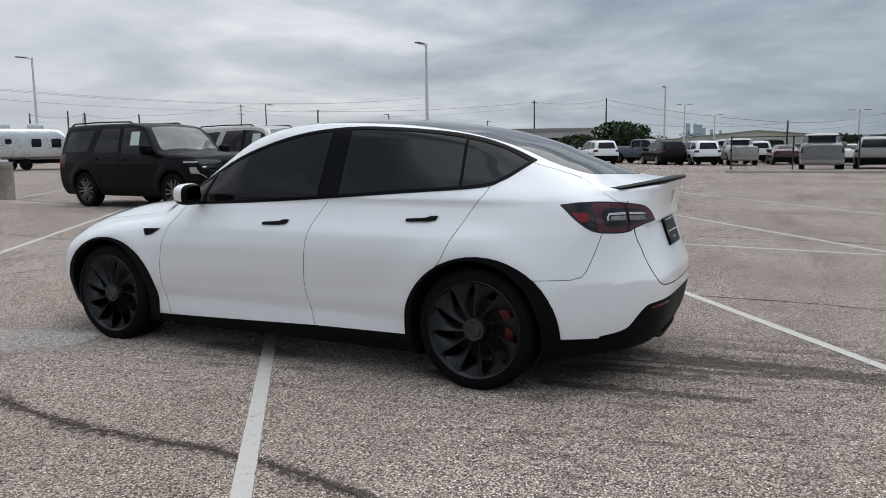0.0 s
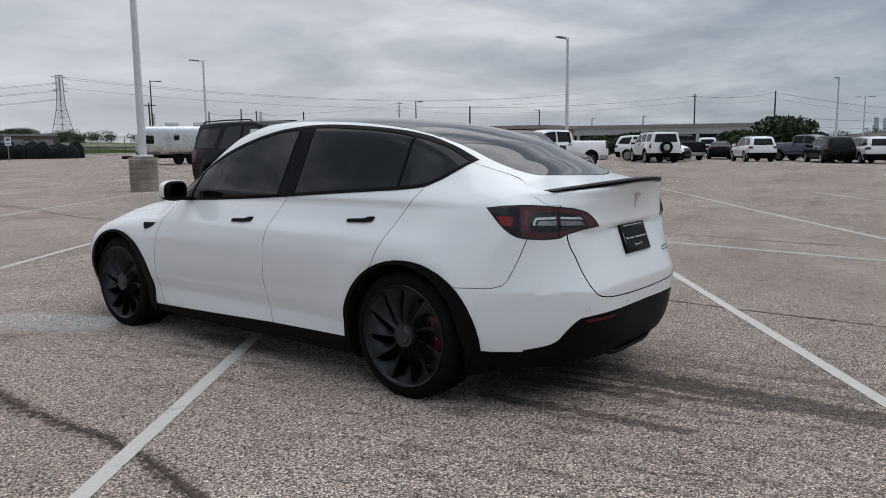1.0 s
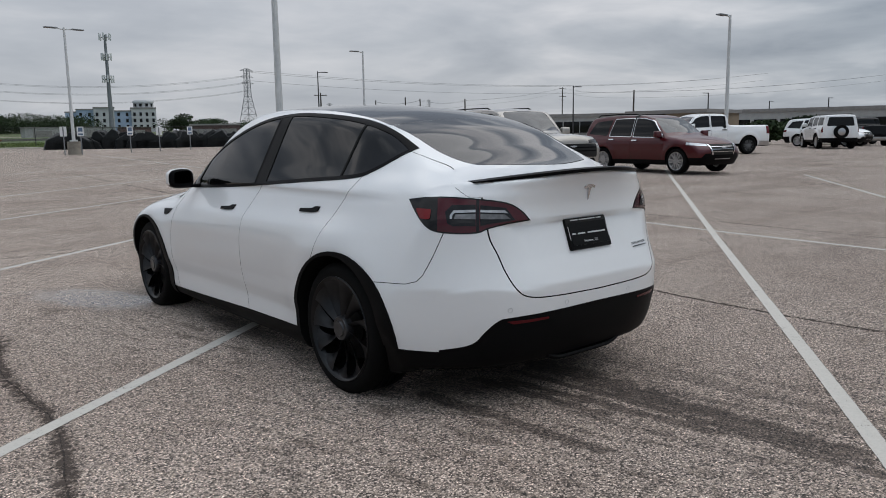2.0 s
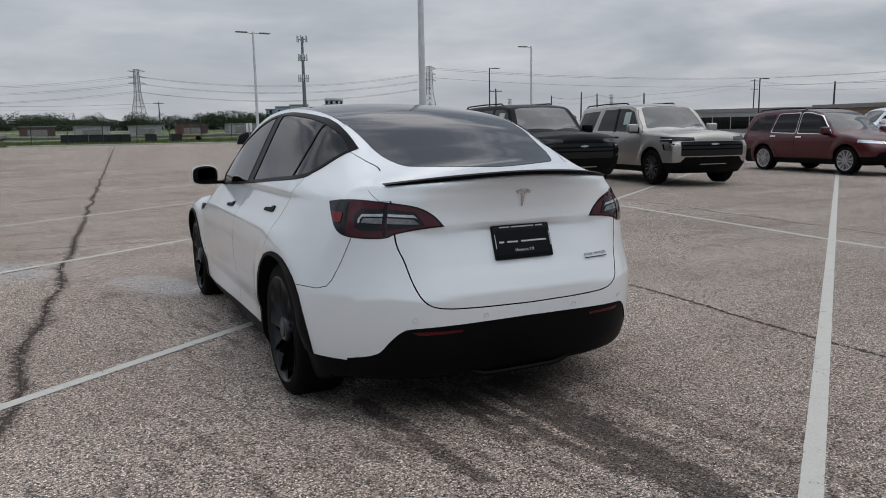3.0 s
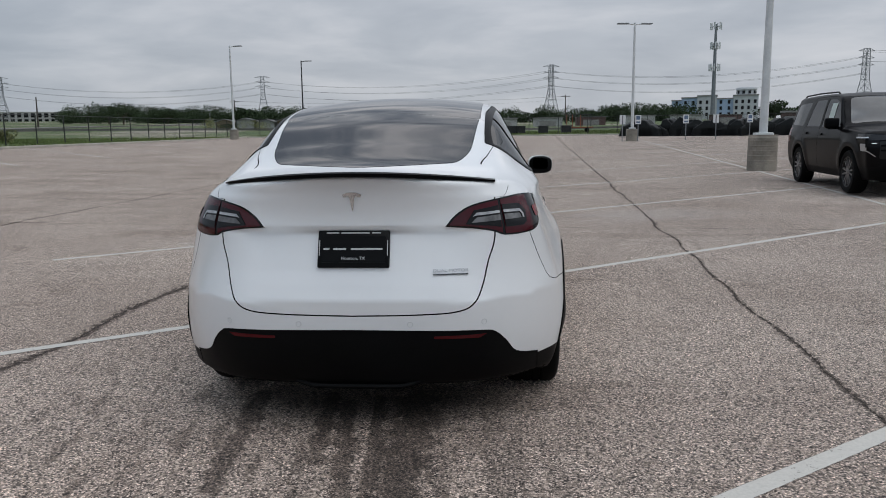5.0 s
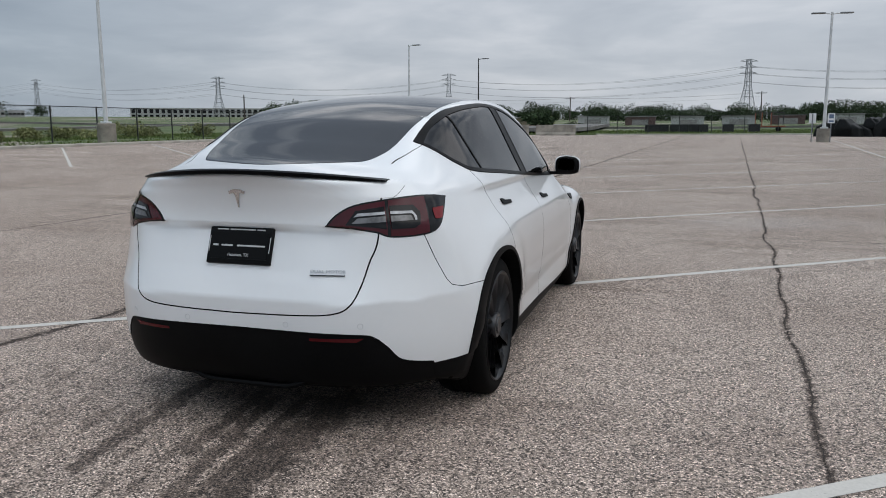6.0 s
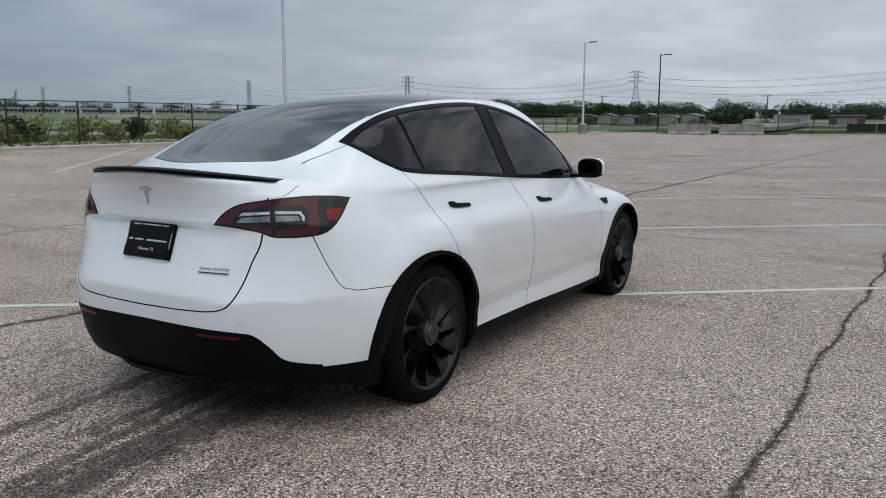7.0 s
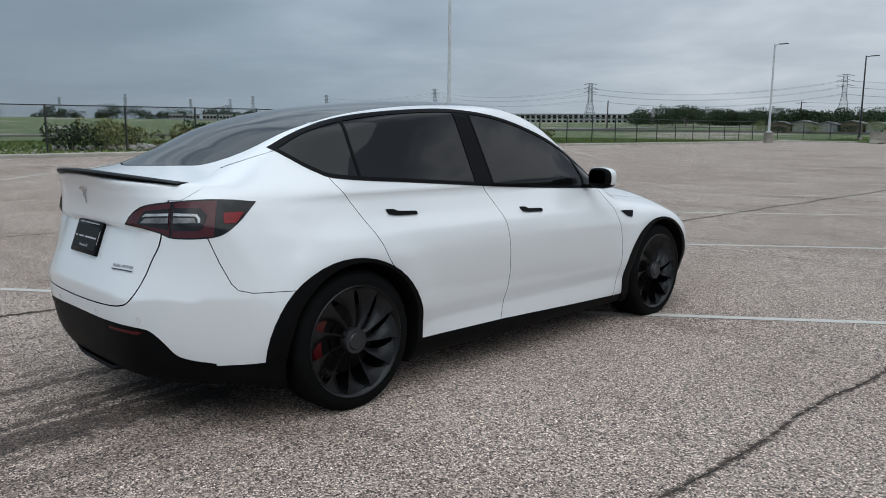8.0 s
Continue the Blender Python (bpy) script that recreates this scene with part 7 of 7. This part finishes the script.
def trailer_field(p):
    x, y, z = np.abs(p[:, 0]), p[:, 1], p[:, 2] - 1.72
    e = (np.abs(x / 1.24) ** 5 + np.abs(z / 1.12) ** 5) ** 0.2 - 1
    end = np.sqrt(np.maximum(np.abs(y) - 2.0, 0) ** 2 + np.maximum(z + 0.1, 0) ** 2 * 0.9) - 1.25
    return smax(smax(e * 1.1, end, 0.25), 0.62 - p[:, 2], 0.1)


def travel_trailer(x, y, turn, label):
    t = thing("travel_trailer", label, "trailer", pose(x, y, gz(x, y), 0, 0, turn) @ Matrix.Scale(0.86, 4), group="travel trailers")
    b = Body(trailer_field, shell(trailer_field, (0, 0, 1.6), (0.5, 1.8, 0.4), (1.4, 3.5, 1.5), 20, 50, 22, "trailer_solid"), t, M_ALU, M_UNDER)
    for y0, y1, z0, z1 in ((-2.75, -2.15, 1.5, 2.1), (-1.55, -0.95, 1.55, 2.1), (0.2, 0.6, 1.75, 2.1), (1.95, 2.7, 1.5, 2.1)):
        b.carve("window", rounded([(y0, z0), (y1, z0), (y1, z1), (y0, z1)], 0.1, 3), "x", 0.5, 1.5, M_GLASS, off=0.01)
    b.carve("door", rounded([(0.95, 0.75), (1.6, 0.75), (1.6, 2.45), (0.95, 2.45)], 0.12, 3), "x", 0.5, 1.5, M_ALU, gap=0.012, pair=True)
    b.carve("belt_trim", [(-4.6, 0.78), (4.6, 0.78), (4.6, 0.9), (-4.6, 0.9)], "x", 0.2, 1.5, M_GALV, off=0.012)
    b.finish("skin")
    for yy in (-1.3, 0.7):
        part("roof_unit", box(bmesh.new(), -0.4, 0.4, yy - 0.5, yy + 0.5, 2.8, 3.12, 0.1, segs=3), M_POLEWHITE, t)
    for s in (-1, 1):
        for yy in (-0.55, 0.35):
            bm = bmesh.new()
            lathe(bm, [(0.0, 0.0), (0.2, 0.01), (0.24, -0.02), (0.36, -0.01), (0.38, -0.1), (0.36, -0.2), (0.0, -0.2)], 24)
            part("wheel", bm, M_TYRE, t, at=pose(s * 1.2, yy, 0.38, 0, 0, 0 if s > 0 else 180))
    part("frame", box(bmesh.new(), -0.9, 0.9, -2.9, 4.2, 0.45, 0.64, 0.02), M_UNDER, t, smooth=False)
    return t


travel_trailer(24.2, 40.4, 56, "polished aluminium travel trailer parked across the lot")

# ---- buildings ----
M_TANWALL = mat("tan_metal_wall", (0.20, 0.155, 0.105), 0.7, vary=0.12, scale=0.3, grain=3)
M_GREYWALL = mat("grey_concrete_wall", (0.34, 0.34, 0.33), 0.8, vary=0.15, scale=0.2, grain=2)
M_CLINIC = mat("pale_grey_render_wall", (0.42, 0.43, 0.44), 0.7, vary=0.1, scale=0.2, grain=2)
M_WHITEWALL = mat("off_white_metal_wall", (0.58, 0.55, 0.48), 0.7, vary=0.08, scale=0.2, grain=2)
M_BLUEWALL = mat("pale_blue_panel_wall", (0.30, 0.38, 0.50), 0.6, vary=0.1, scale=0.2, grain=2)
M_ROOFGREY = mat("grey_roof_edge", (0.22, 0.21, 0.20), 0.7, vary=0.15)
M_SHED = mat("pale_shed_metal", (0.33, 0.33, 0.32), 0.6, vary=0.25, scale=0.4)
M_BRICKRED = mat("red_brown_wall", (0.10, 0.062, 0.058), 0.8, vary=0.2)


def block_house(name, x, y, turn, w, d, h, wall, label, rows=0, cols=0, roof_lip=0.5, gable=0.0, roof=None, win=(1.4, 1.5), doors=0, band=False):
    """A building with wall, roof edge, and a grid of recessed windows on its near face."""
    b = thing(name, label, "building", pose(x, y, field_z(x, y), 0, 0, turn), group="buildings round the lot")
    bm = bmesh.new()
    if gable:
        front = [(-w / 2, -1), (w / 2, -1), (w / 2, h), (0, h + gable), (-w / 2, h)]
        vs = [[bm.verts.new((a, yy, c)) for a, c in front] for yy in (0, d)]
        bm.faces.new(vs[0])
        bm.faces.new(vs[1][::-1])
        for k in range(5):
            bm.faces.new((vs[0][k], vs[0][(k + 1) % 5], vs[1][(k + 1) % 5], vs[1][k]))
        bmesh.ops.recalc_face_normals(bm, faces=bm.faces[:])
    else:
        box(bm, -w / 2, w / 2, 0, d, -1, h)
    part("wall", bm, wall, b, smooth=False)
    if gable:
        for s in (-1, 1):
            bm = bmesh.new()
            vs = [bm.verts.new(c) for c in ((0, -0.5, h + gable + 0.1), (s * (w / 2 + 0.4), -0.5, h + 0.05), (s * (w / 2 + 0.4), d + 0.5, h + 0.05), (0, d + 0.5, h + gable + 0.1))]
            bm.faces.new(vs)
            bmesh.ops.solidify(bm, geom=bm.faces[:], thickness=0.25)
            part("roof", bm, roof or M_ROOFGREY, b, smooth=False)
    else:
        part("roof", box(bmesh.new(), -w / 2 - 0.15, w / 2 + 0.15, -0.15, d + 0.15, h, h + roof_lip), roof or M_ROOFGREY, b, smooth=False)
    for r in range(rows):
        zc = h * (r + 0.55) / rows
        if band:
            part("window_band", box(bmesh.new(), -w / 2 + 0.5, w / 2 - 0.5, -0.06, 0.2, zc - win[1] / 2, zc + win[1] / 2), M_GLASS, b, smooth=False)
        for c in range(cols):
            xc = -w / 2 + w * (c + 0.5) / cols
            if band:
                part("mullion", box(bmesh.new(), xc - 0.25, xc + 0.25, -0.10, 0.1, zc - win[1] / 2, zc + win[1] / 2), wall, b, smooth=False)
            else:
                wn_ = part("window", box(bmesh.new(), xc - win[0] / 2, xc + win[0] / 2, -0.05, 0.2, zc - win[1] / 2, zc + win[1] / 2), M_GLASS, b, smooth=False)
                part("sill", box(bmesh.new(), xc - win[0] / 2 - 0.1, xc + win[0] / 2 + 0.1, -0.14, 0.0, zc - win[1] / 2 - 0.12, zc - win[1] / 2), M_ROOFGREY, wn_, smooth=False)
    for k in range(doors):
        xc = -w / 2 + w * (k + 0.5) / doors
        part("door", box(bmesh.new(), xc - 1.6, xc + 1.6, -0.05, 0.1, -0.2, min(3.4, h * 0.7)), M_ROOFGREY, b, smooth=False)
    return b


def face_to(x, y):
    """The turn that makes a building's near face look at the parked car."""
    return -math.degrees(math.atan2(x, y))


block_house("warehouse", 42.1, 27.3, face_to(42.1, 27.3) - 24, 5.6, 6, 2.5, M_TANWALL, "tan metal storage building with a flat roof", doors=1, roof_lip=0.25)
block_house("warehouse", 111, 45.9, face_to(111, 45.9) - 2, 33, 20, 3.8, M_GREYWALL, "long grey warehouse with a window strip", rows=1, cols=9, band=True, win=(1.4, 1.3))
block_house("office_building", 80, 70, face_to(80, 70), 28, 14, 3.1, M_GREYWALL, "long low grey office block with dark windows", rows=1, cols=12, win=(2.2, 1.6))
block_house("warehouse", 147.0, 8.4, face_to(147, 8), 36, 30, 2.3, M_WHITEWALL, "wide off-white metal warehouse with a shallow gable", gable=1.6, roof=M_SHED)
block_house("warehouse", 124, 78, face_to(124, 78), 20, 14, 3.6, M_GREYWALL, "grey flat-roofed warehouse behind the trees")
block_house("warehouse", 55.6, 134.7, face_to(55.6, 134.7), 9, 8, 2.1, M_BRICKRED, "low brown brick storage building behind the stacks", roof_lip=0.3, doors=2)
bx, by = at_az(16.3, 320, -2.97, -3.37)
tn = face_to(bx, by)
hosp = thing("hospital_block", "pale blue and white clinic building with round turret", "building", pose(bx, by, field_z(bx, by), 0, 0, tn) @ Matrix.Diagonal((0.86, 0.86, 0.62, 1)))
for nm, x0, x1, y0, h, m in (("wall_wing", -19.5, -15, 4, 12.0, M_BLUEWALL), ("wall_wing", -15, -8, 2, 13.5, M_BLUEWALL), ("wall_wing", -8, 0.5, 0, 14.5, M_CLINIC), ("wall_wing", 0.5, 7.5, 1.5, 12.5, M_BLUEWALL), ("wall_wing", 7.5, 18, 0, 14.2, M_CLINIC)):
    wp = part(nm, box(bmesh.new(), x0, x1, y0, y0 + 12, -2, h), m, hosp, smooth=False)
    part("cornice", box(bmesh.new(), x0 - 0.2, x1 + 0.2, y0 - 0.3, y0 + 12.2, h, h + 0.7), M_ROOFGREY, wp, smooth=False)
    n_ = max(1, int((x1 - x0) / 2.6))
    for i in range(n_):
        xc = x0 + (x1 - x0) * (i + 0.5) / n_
        for r in range(3):
            part("window", box(bmesh.new(), xc - 0.55, xc + 0.55, y0 - 0.06, y0 + 0.2, 2.0 + 3.8 * r, 4.2 + 3.8 * r), M_GLASS, wp, smooth=False)
bm = bmesh.new()
lathe(bm, [(0, 14.5), (4.2, 14.5), (4.2, 18.0), (4.6, 18.0), (4.6, 18.8), (4.0, 19.6), (0, 19.6)], 24, axis="z")
part("turret", bm, M_CLINIC, hosp, at=pose(13.0, 6, 0))
for i in range(10):
    a = 2 * math.pi * i / 10
    part("turret_window", box(bmesh.new(), 4.15, 4.3, -0.6, 0.6, 15.6, 17.4, m=pose(13.0, 6, 0, 0, 0, math.degrees(a))), M_GLASS, hosp, smooth=False)

for i in range(7):
    x, y = -47.5 + 3.5 * i, 129 + 0.8 * i
    block_house("shed", x, y, 10 - 2 * i, 3.1, 5, 1.2 + 0.2 * (i % 2), M_SHED if i % 3 else M_TANWALL, "small metal shed with a pale roof beyond the field", gable=0.5, roof=M_SHED, doors=0)
for i in range(8):
    x, y = -16 + 9 * i, 150 + 3 * math.sin(2 * i)
    block_house("storage_container", x, y, 4 * (i % 3) - 3, 5.8, 2.6, 1.7, (M_GREYWALL, M_BRICKRED, M_GREYWALL)[i % 3], "long storage container beyond the field", roof_lip=0.15, doors=1)
lx, ly = at_az(-34.6, 520)
block_house("industrial_hall", lx, ly, face_to(lx, ly), 93, 30, 7.0, M_GREYWALL, "very long pale industrial hall far across the field", rows=2, cols=26, win=(2.2, 2.4), roof=M_SHED)
lx, ly = at_az(-22.8, 560)
block_house("industrial_hall", lx, ly, face_to(lx, ly), 60, 30, 5.0, M_SHED, "long pale industrial hall behind the trees", roof=M_SHED)
for i in range(16):
    x, y = at_az(-63.8 + 1.15 * i, 330)
    block_house("parked_bus", x, y, face_to(x, y), 5.5, 2.5, 2.6, M_SHED, "pale bus in a far row across the field", rows=1, cols=4, win=(1.0, 0.9), roof_lip=0.1)
M_HAZE = mat("hazy_tower_wall", (0.40, 0.45, 0.52), 0.8, vary=0.1, scale=0.02, grain=0.2)
for az, w, top in ((81.6, 9, 48), (82.1, 7, 47), (82.4, 11, 45), (82.68, 8, 38), (83.2, 6, 34), (83.8, 5, 32), (72.8, 30, 32), (73.8, 26, 29)):
    x, y = at_az(az, 1750, -4.7, -1.7)
    block_house("office_tower", x, y, face_to(x, y), w, w, top - field_z(x, y), M_HAZE, "distant hazy office tower on the skyline", rows=0, roof=M_HAZE, roof_lip=2)

# ---- trees, shrubs, rocks ----
M_BARK = mat("grey_brown_bark", (0.07, 0.055, 0.042), 0.95, vary=0.3, grain=14, bump=0.02)


def leaf_material(name, dark, light):
    m = bpy.data.materials.new(name)
    nt, b = link_nodes(m)
    r = nt.nodes.new("ShaderNodeNewGeometry").outputs["Random Per Island"]
    o = nt.nodes.new("ShaderNodeObjectInfo").outputs["Random"]
    col = blend(nt, r, dark, light)
    hsv = add_node(nt, "ShaderNodeHueSaturation")
    nt.links.new(calc(nt, "ADD", 0.8, calc(nt, "MULTIPLY", o, 0.4)), hsv.inputs["Value"])
    nt.links.new(col, hsv.inputs["Color"])
    nt.links.new(hsv.outputs[0], b.inputs["Base Color"])
    b.inputs["Roughness"].default_value = 0.7
    b.inputs["Specular IOR Level"].default_value = 0.2
    return m


M_LEAF = leaf_material("dark_green_leaves", (0.010, 0.020, 0.008), (0.042, 0.066, 0.026))
M_WEED = leaf_material("weedy_leaves", (0.09, 0.11, 0.04), (0.30, 0.30, 0.13))


def leaf_mesh(blobs, count, size, rng, name, material):
    """Many small leaf blades scattered in the outer part of several lobes."""
    c = np.array([b[:3] for b in blobs])
    r = np.array([b[3:6] for b in blobs])
    k = rng.integers(0, len(blobs), count)
    d = rng.normal(size=(count, 3))
    d /= np.linalg.norm(d, axis=1, keepdims=True)
    p = c[k] + d * r[k] * (0.55 + 0.5 * rng.random((count, 1)) ** 0.6)
    u = rng.normal(size=(count, 3))
    u /= np.linalg.norm(u, axis=1, keepdims=True)
    w = np.cross(u, rng.normal(size=(count, 3)))
    w /= np.maximum(np.linalg.norm(w, axis=1, keepdims=True), 1e-6)
    s = size * (0.6 + 0.8 * rng.random((count, 1)))
    v = np.stack([p - u * s, p + w * s * 0.55, p + u * s, p - w * s * 0.55], 1).reshape(-1, 3)
    me = bpy.data.meshes.new(name)
    me.from_pydata(v.tolist(), [], np.arange(count * 4).reshape(-1, 4).tolist())
    me.materials.append(material)
    return me


def tree(x, y, h, w, seed, label="broad dark green tree in full leaf", leaves=2200, size=0.22):
    rng = np.random.default_rng(seed)
    t = thing("tree", label, "tree", pose(x, y, field_z(x, y)), group="trees")
    bm = bmesh.new()
    cyl(bm, (0, 0, -0.2), (0.1, 0, h * 0.35), h * 0.035, h * 0.022, n=9)
    blobs = []
    for i in range(11):
        a, e = rng.random() * 6.28, rng.random()
        rr = w * 0.5 * (0.35 + 0.45 * rng.random())
        c = (rr * math.cos(a), rr * math.sin(a), h * (0.38 + 0.40 * e))
        blobs.append((*c, w * 0.22 * (0.8 + 0.5 * rng.random()), w * 0.22 * (0.8 + 0.5 * rng.random()), h * 0.15 * (0.8 + 0.5 * rng.random())))
        if i < 7:
            cyl(bm, (0.1, 0, h * 0.3), (c[0] * 0.85, c[1] * 0.85, c[2]), h * 0.015, h * 0.005, n=6)
    blobs.append((0, 0, h * 0.74, w * 0.25, w * 0.25, h * 0.2))
    part("trunk", bm, M_BARK, t)
    part("crown", leaf_mesh(blobs, leaves, size, rng, "crown", M_LEAF), None, t)
    return t


for i, (x, y, h, w) in enumerate(((69, 15.4, 4.3, 5.8), (73, 15.0, 3.4, 3.6), (86, 24, 3.2, 6.0), (92, 19, 3.0, 5.5), (51.9, 25.5, 2.2, 3.0), (55.2, 23.3, 2.5, 3.6), (84, 8, 2.0, 3.4), (92, 11, 2.2, 4.0), (96, -4, 3.1, 6.0), (99, -9, 3.0, 6.0), (57.2, 155.6, 4.9, 5.6), (66, 165, 3.6, 6), (84, 205, 4.5, 8), (-18, 100, 2.4, 5), (-52, 150, 4.2, 7), (-104, 205, 6.5, 10), (-112, 212, 5.5, 9), (-96, 216, 5, 8), (104, 150, 4, 8), (120, 140, 4, 8))):
    tree(x, y, h, w, 10 + i)


def woods(name, az0, az1, d0, d1, count, hgt, seed, label):
    """A far belt of trees as one mass of leaves."""
    rng = np.random.default_rng(seed)
    blobs = []
    for i in range(count):
        az, d = az0 + (az1 - az0) * rng.random(), d0 + (d1 - d0) * rng.random()
        x, y = at_az(az, d)
        z, h = field_z(x, y), hgt * (0.55 + 0.6 * rng.random() ** 1.5)
        for _ in range(4):
            w = h * (0.32 + 0.3 * rng.random())
            blobs.append((x + rng.normal() * h * 0.3, y + rng.normal() * h * 0.3, z + h * (0.3 + 0.42 * rng.random()), w, w, h * 0.28))
        blobs.append((x, y, z + h * 0.2, h * 0.5, h * 0.5, h * 0.25))
    ob = part(name, leaf_mesh(blobs, count * 620, hgt * 0.042, rng, name, M_LEAF), None)
    return tagged(ob, label, "woods", kind="stuff")


woods("far_woods", -24.8, 8.4, 250, 300, 170, 6.0, 1, "dense dark green belt of trees across the field")
woods("far_woods", 7.4, 14.5, 250, 290, 40, 6.2, 2, "dark green trees beside the clinic")
woods("far_woods", -30.4, -22, 255, 320, 34, 6.0, 3, "dark green clump of trees in the field")
woods("far_woods", -86, -45, 420, 520, 70, 8, 4, "far low line of dark trees on the horizon")
woods("far_woods", -120, -80, 300, 420, 60, 8, 9, "far trees behind the fence")
woods("far_woods", 18.6, 32, 300, 380, 34, 5.5, 5, "scattered low trees on the horizon")
woods("far_woods", 60, 100, 240, 330, 40, 5, 6, "scattered trees behind the warehouses")


def shrub(x, y, h, w, seed, weed=True):
    rng = np.random.default_rng(seed)
    t = thing("shrub", "unkempt yellow-green weeds growing at the fence", "shrub", pose(x, y, field_z(x, y)), group="weeds at the fence")
    blobs = [(rng.normal() * w * 0.28, rng.normal() * w * 0.28, h * (0.25 + 0.4 * rng.random()), w * 0.22, w * 0.22, h * 0.3) for _ in range(9)]
    part("foliage", leaf_mesh(blobs, 1100, 0.07, rng, "foliage", M_WEED if weed else M_LEAF), None, t)
    bm = bmesh.new()
    for _ in range(9):
        a = rng.random() * 6.28
        cyl(bm, (0, 0, -0.05), (w * 0.35 * math.cos(a), w * 0.35 * math.sin(a), h * 0.8), 0.012, 0.005, n=4)
    part("stems", bm, M_BARK, t)


for i in range(11):
    shrub(-29.2 - 1.4 * random.random(), 9.4 + 1.5 * i + random.uniform(-0.4, 0.4), random.uniform(0.8, 1.5), random.uniform(1.2, 2.0), 60 + i, i % 4 != 0)
for i in range(7):
    shrub(-31.0 - 4 * random.random(), 25 + 3.0 * i, random.uniform(0.6, 1.3), random.uniform(1.4, 2.4), 90 + i)
for i in range(8):
    shrub(-44 + 4.2 * i, 112 + random.uniform(-3, 3), random.uniform(1.2, 2.4), random.uniform(2.5, 4.0), 120 + i, i % 2 == 0)
M_ROCK = mat("pale_rubble", (0.30, 0.28, 0.25), 0.9, vary=0.3, scale=2, grain=20, per_island=0.25)
bm = bmesh.new()
for i in range(130):
    x, y = -28.9 - 1.9 * random.random(), 8.6 + 4.5 * random.random()
    s = random.uniform(0.07, 0.22)
    m_ = pose(x, y, field_z(x, y) + s * 0.3, random.uniform(0, 90), random.uniform(0, 90), random.uniform(0, 90)) @ Matrix.Diagonal((s, s * 0.8, s * 0.6, 1))
    bmesh.ops.create_icosphere(bm, subdivisions=1, radius=1, matrix=m_)
tagged(part("rubble", bm, M_ROCK, smooth=False), "pale broken stones heaped under the weeds", "rubble", kind="stuff")


def grass_blades(x0, x1, y0, y1, n, seed, hgt, label):
    rng = np.random.default_rng(seed)
    x, y = x0 + (x1 - x0) * rng.random(n), y0 + (y1 - y0) * rng.random(n)
    z = np.array([field_z(a, b) for a, b in zip(x, y)])
    a = rng.random(n) * 6.28
    h = hgt * (0.5 + rng.random(n))
    w = 0.05 + 0.05 * rng.random(n)
    base = np.stack([x, y, z - 0.02], 1)
    side_ = np.stack([np.cos(a) * w, np.sin(a) * w, 0 * a], 1)
    tip = base + np.stack([rng.normal(size=n) * 0.06, rng.normal(size=n) * 0.06, h], 1)
    v = np.stack([base - side_, base + side_, tip], 1).reshape(-1, 3)
    me = bpy.data.meshes.new("grass")
    me.from_pydata(v.tolist(), [], np.arange(3 * n).reshape(-1, 3).tolist())
    me.materials.append(M_GRASSBLADE)
    return tagged(part("grass", me, None), label, "grass", kind="stuff")


M_GRASSBLADE = leaf_material("grass_blades", (0.065, 0.10, 0.027), (0.15, 0.19, 0.06))
grass_blades(-54, -26.3, -14, 76, 42000, 7, 0.11, "rough green grass along the fence")
grass_blades(-26, 50, 76.4, 98, 26000, 8, 0.12, "rough green grass beyond the north curb")
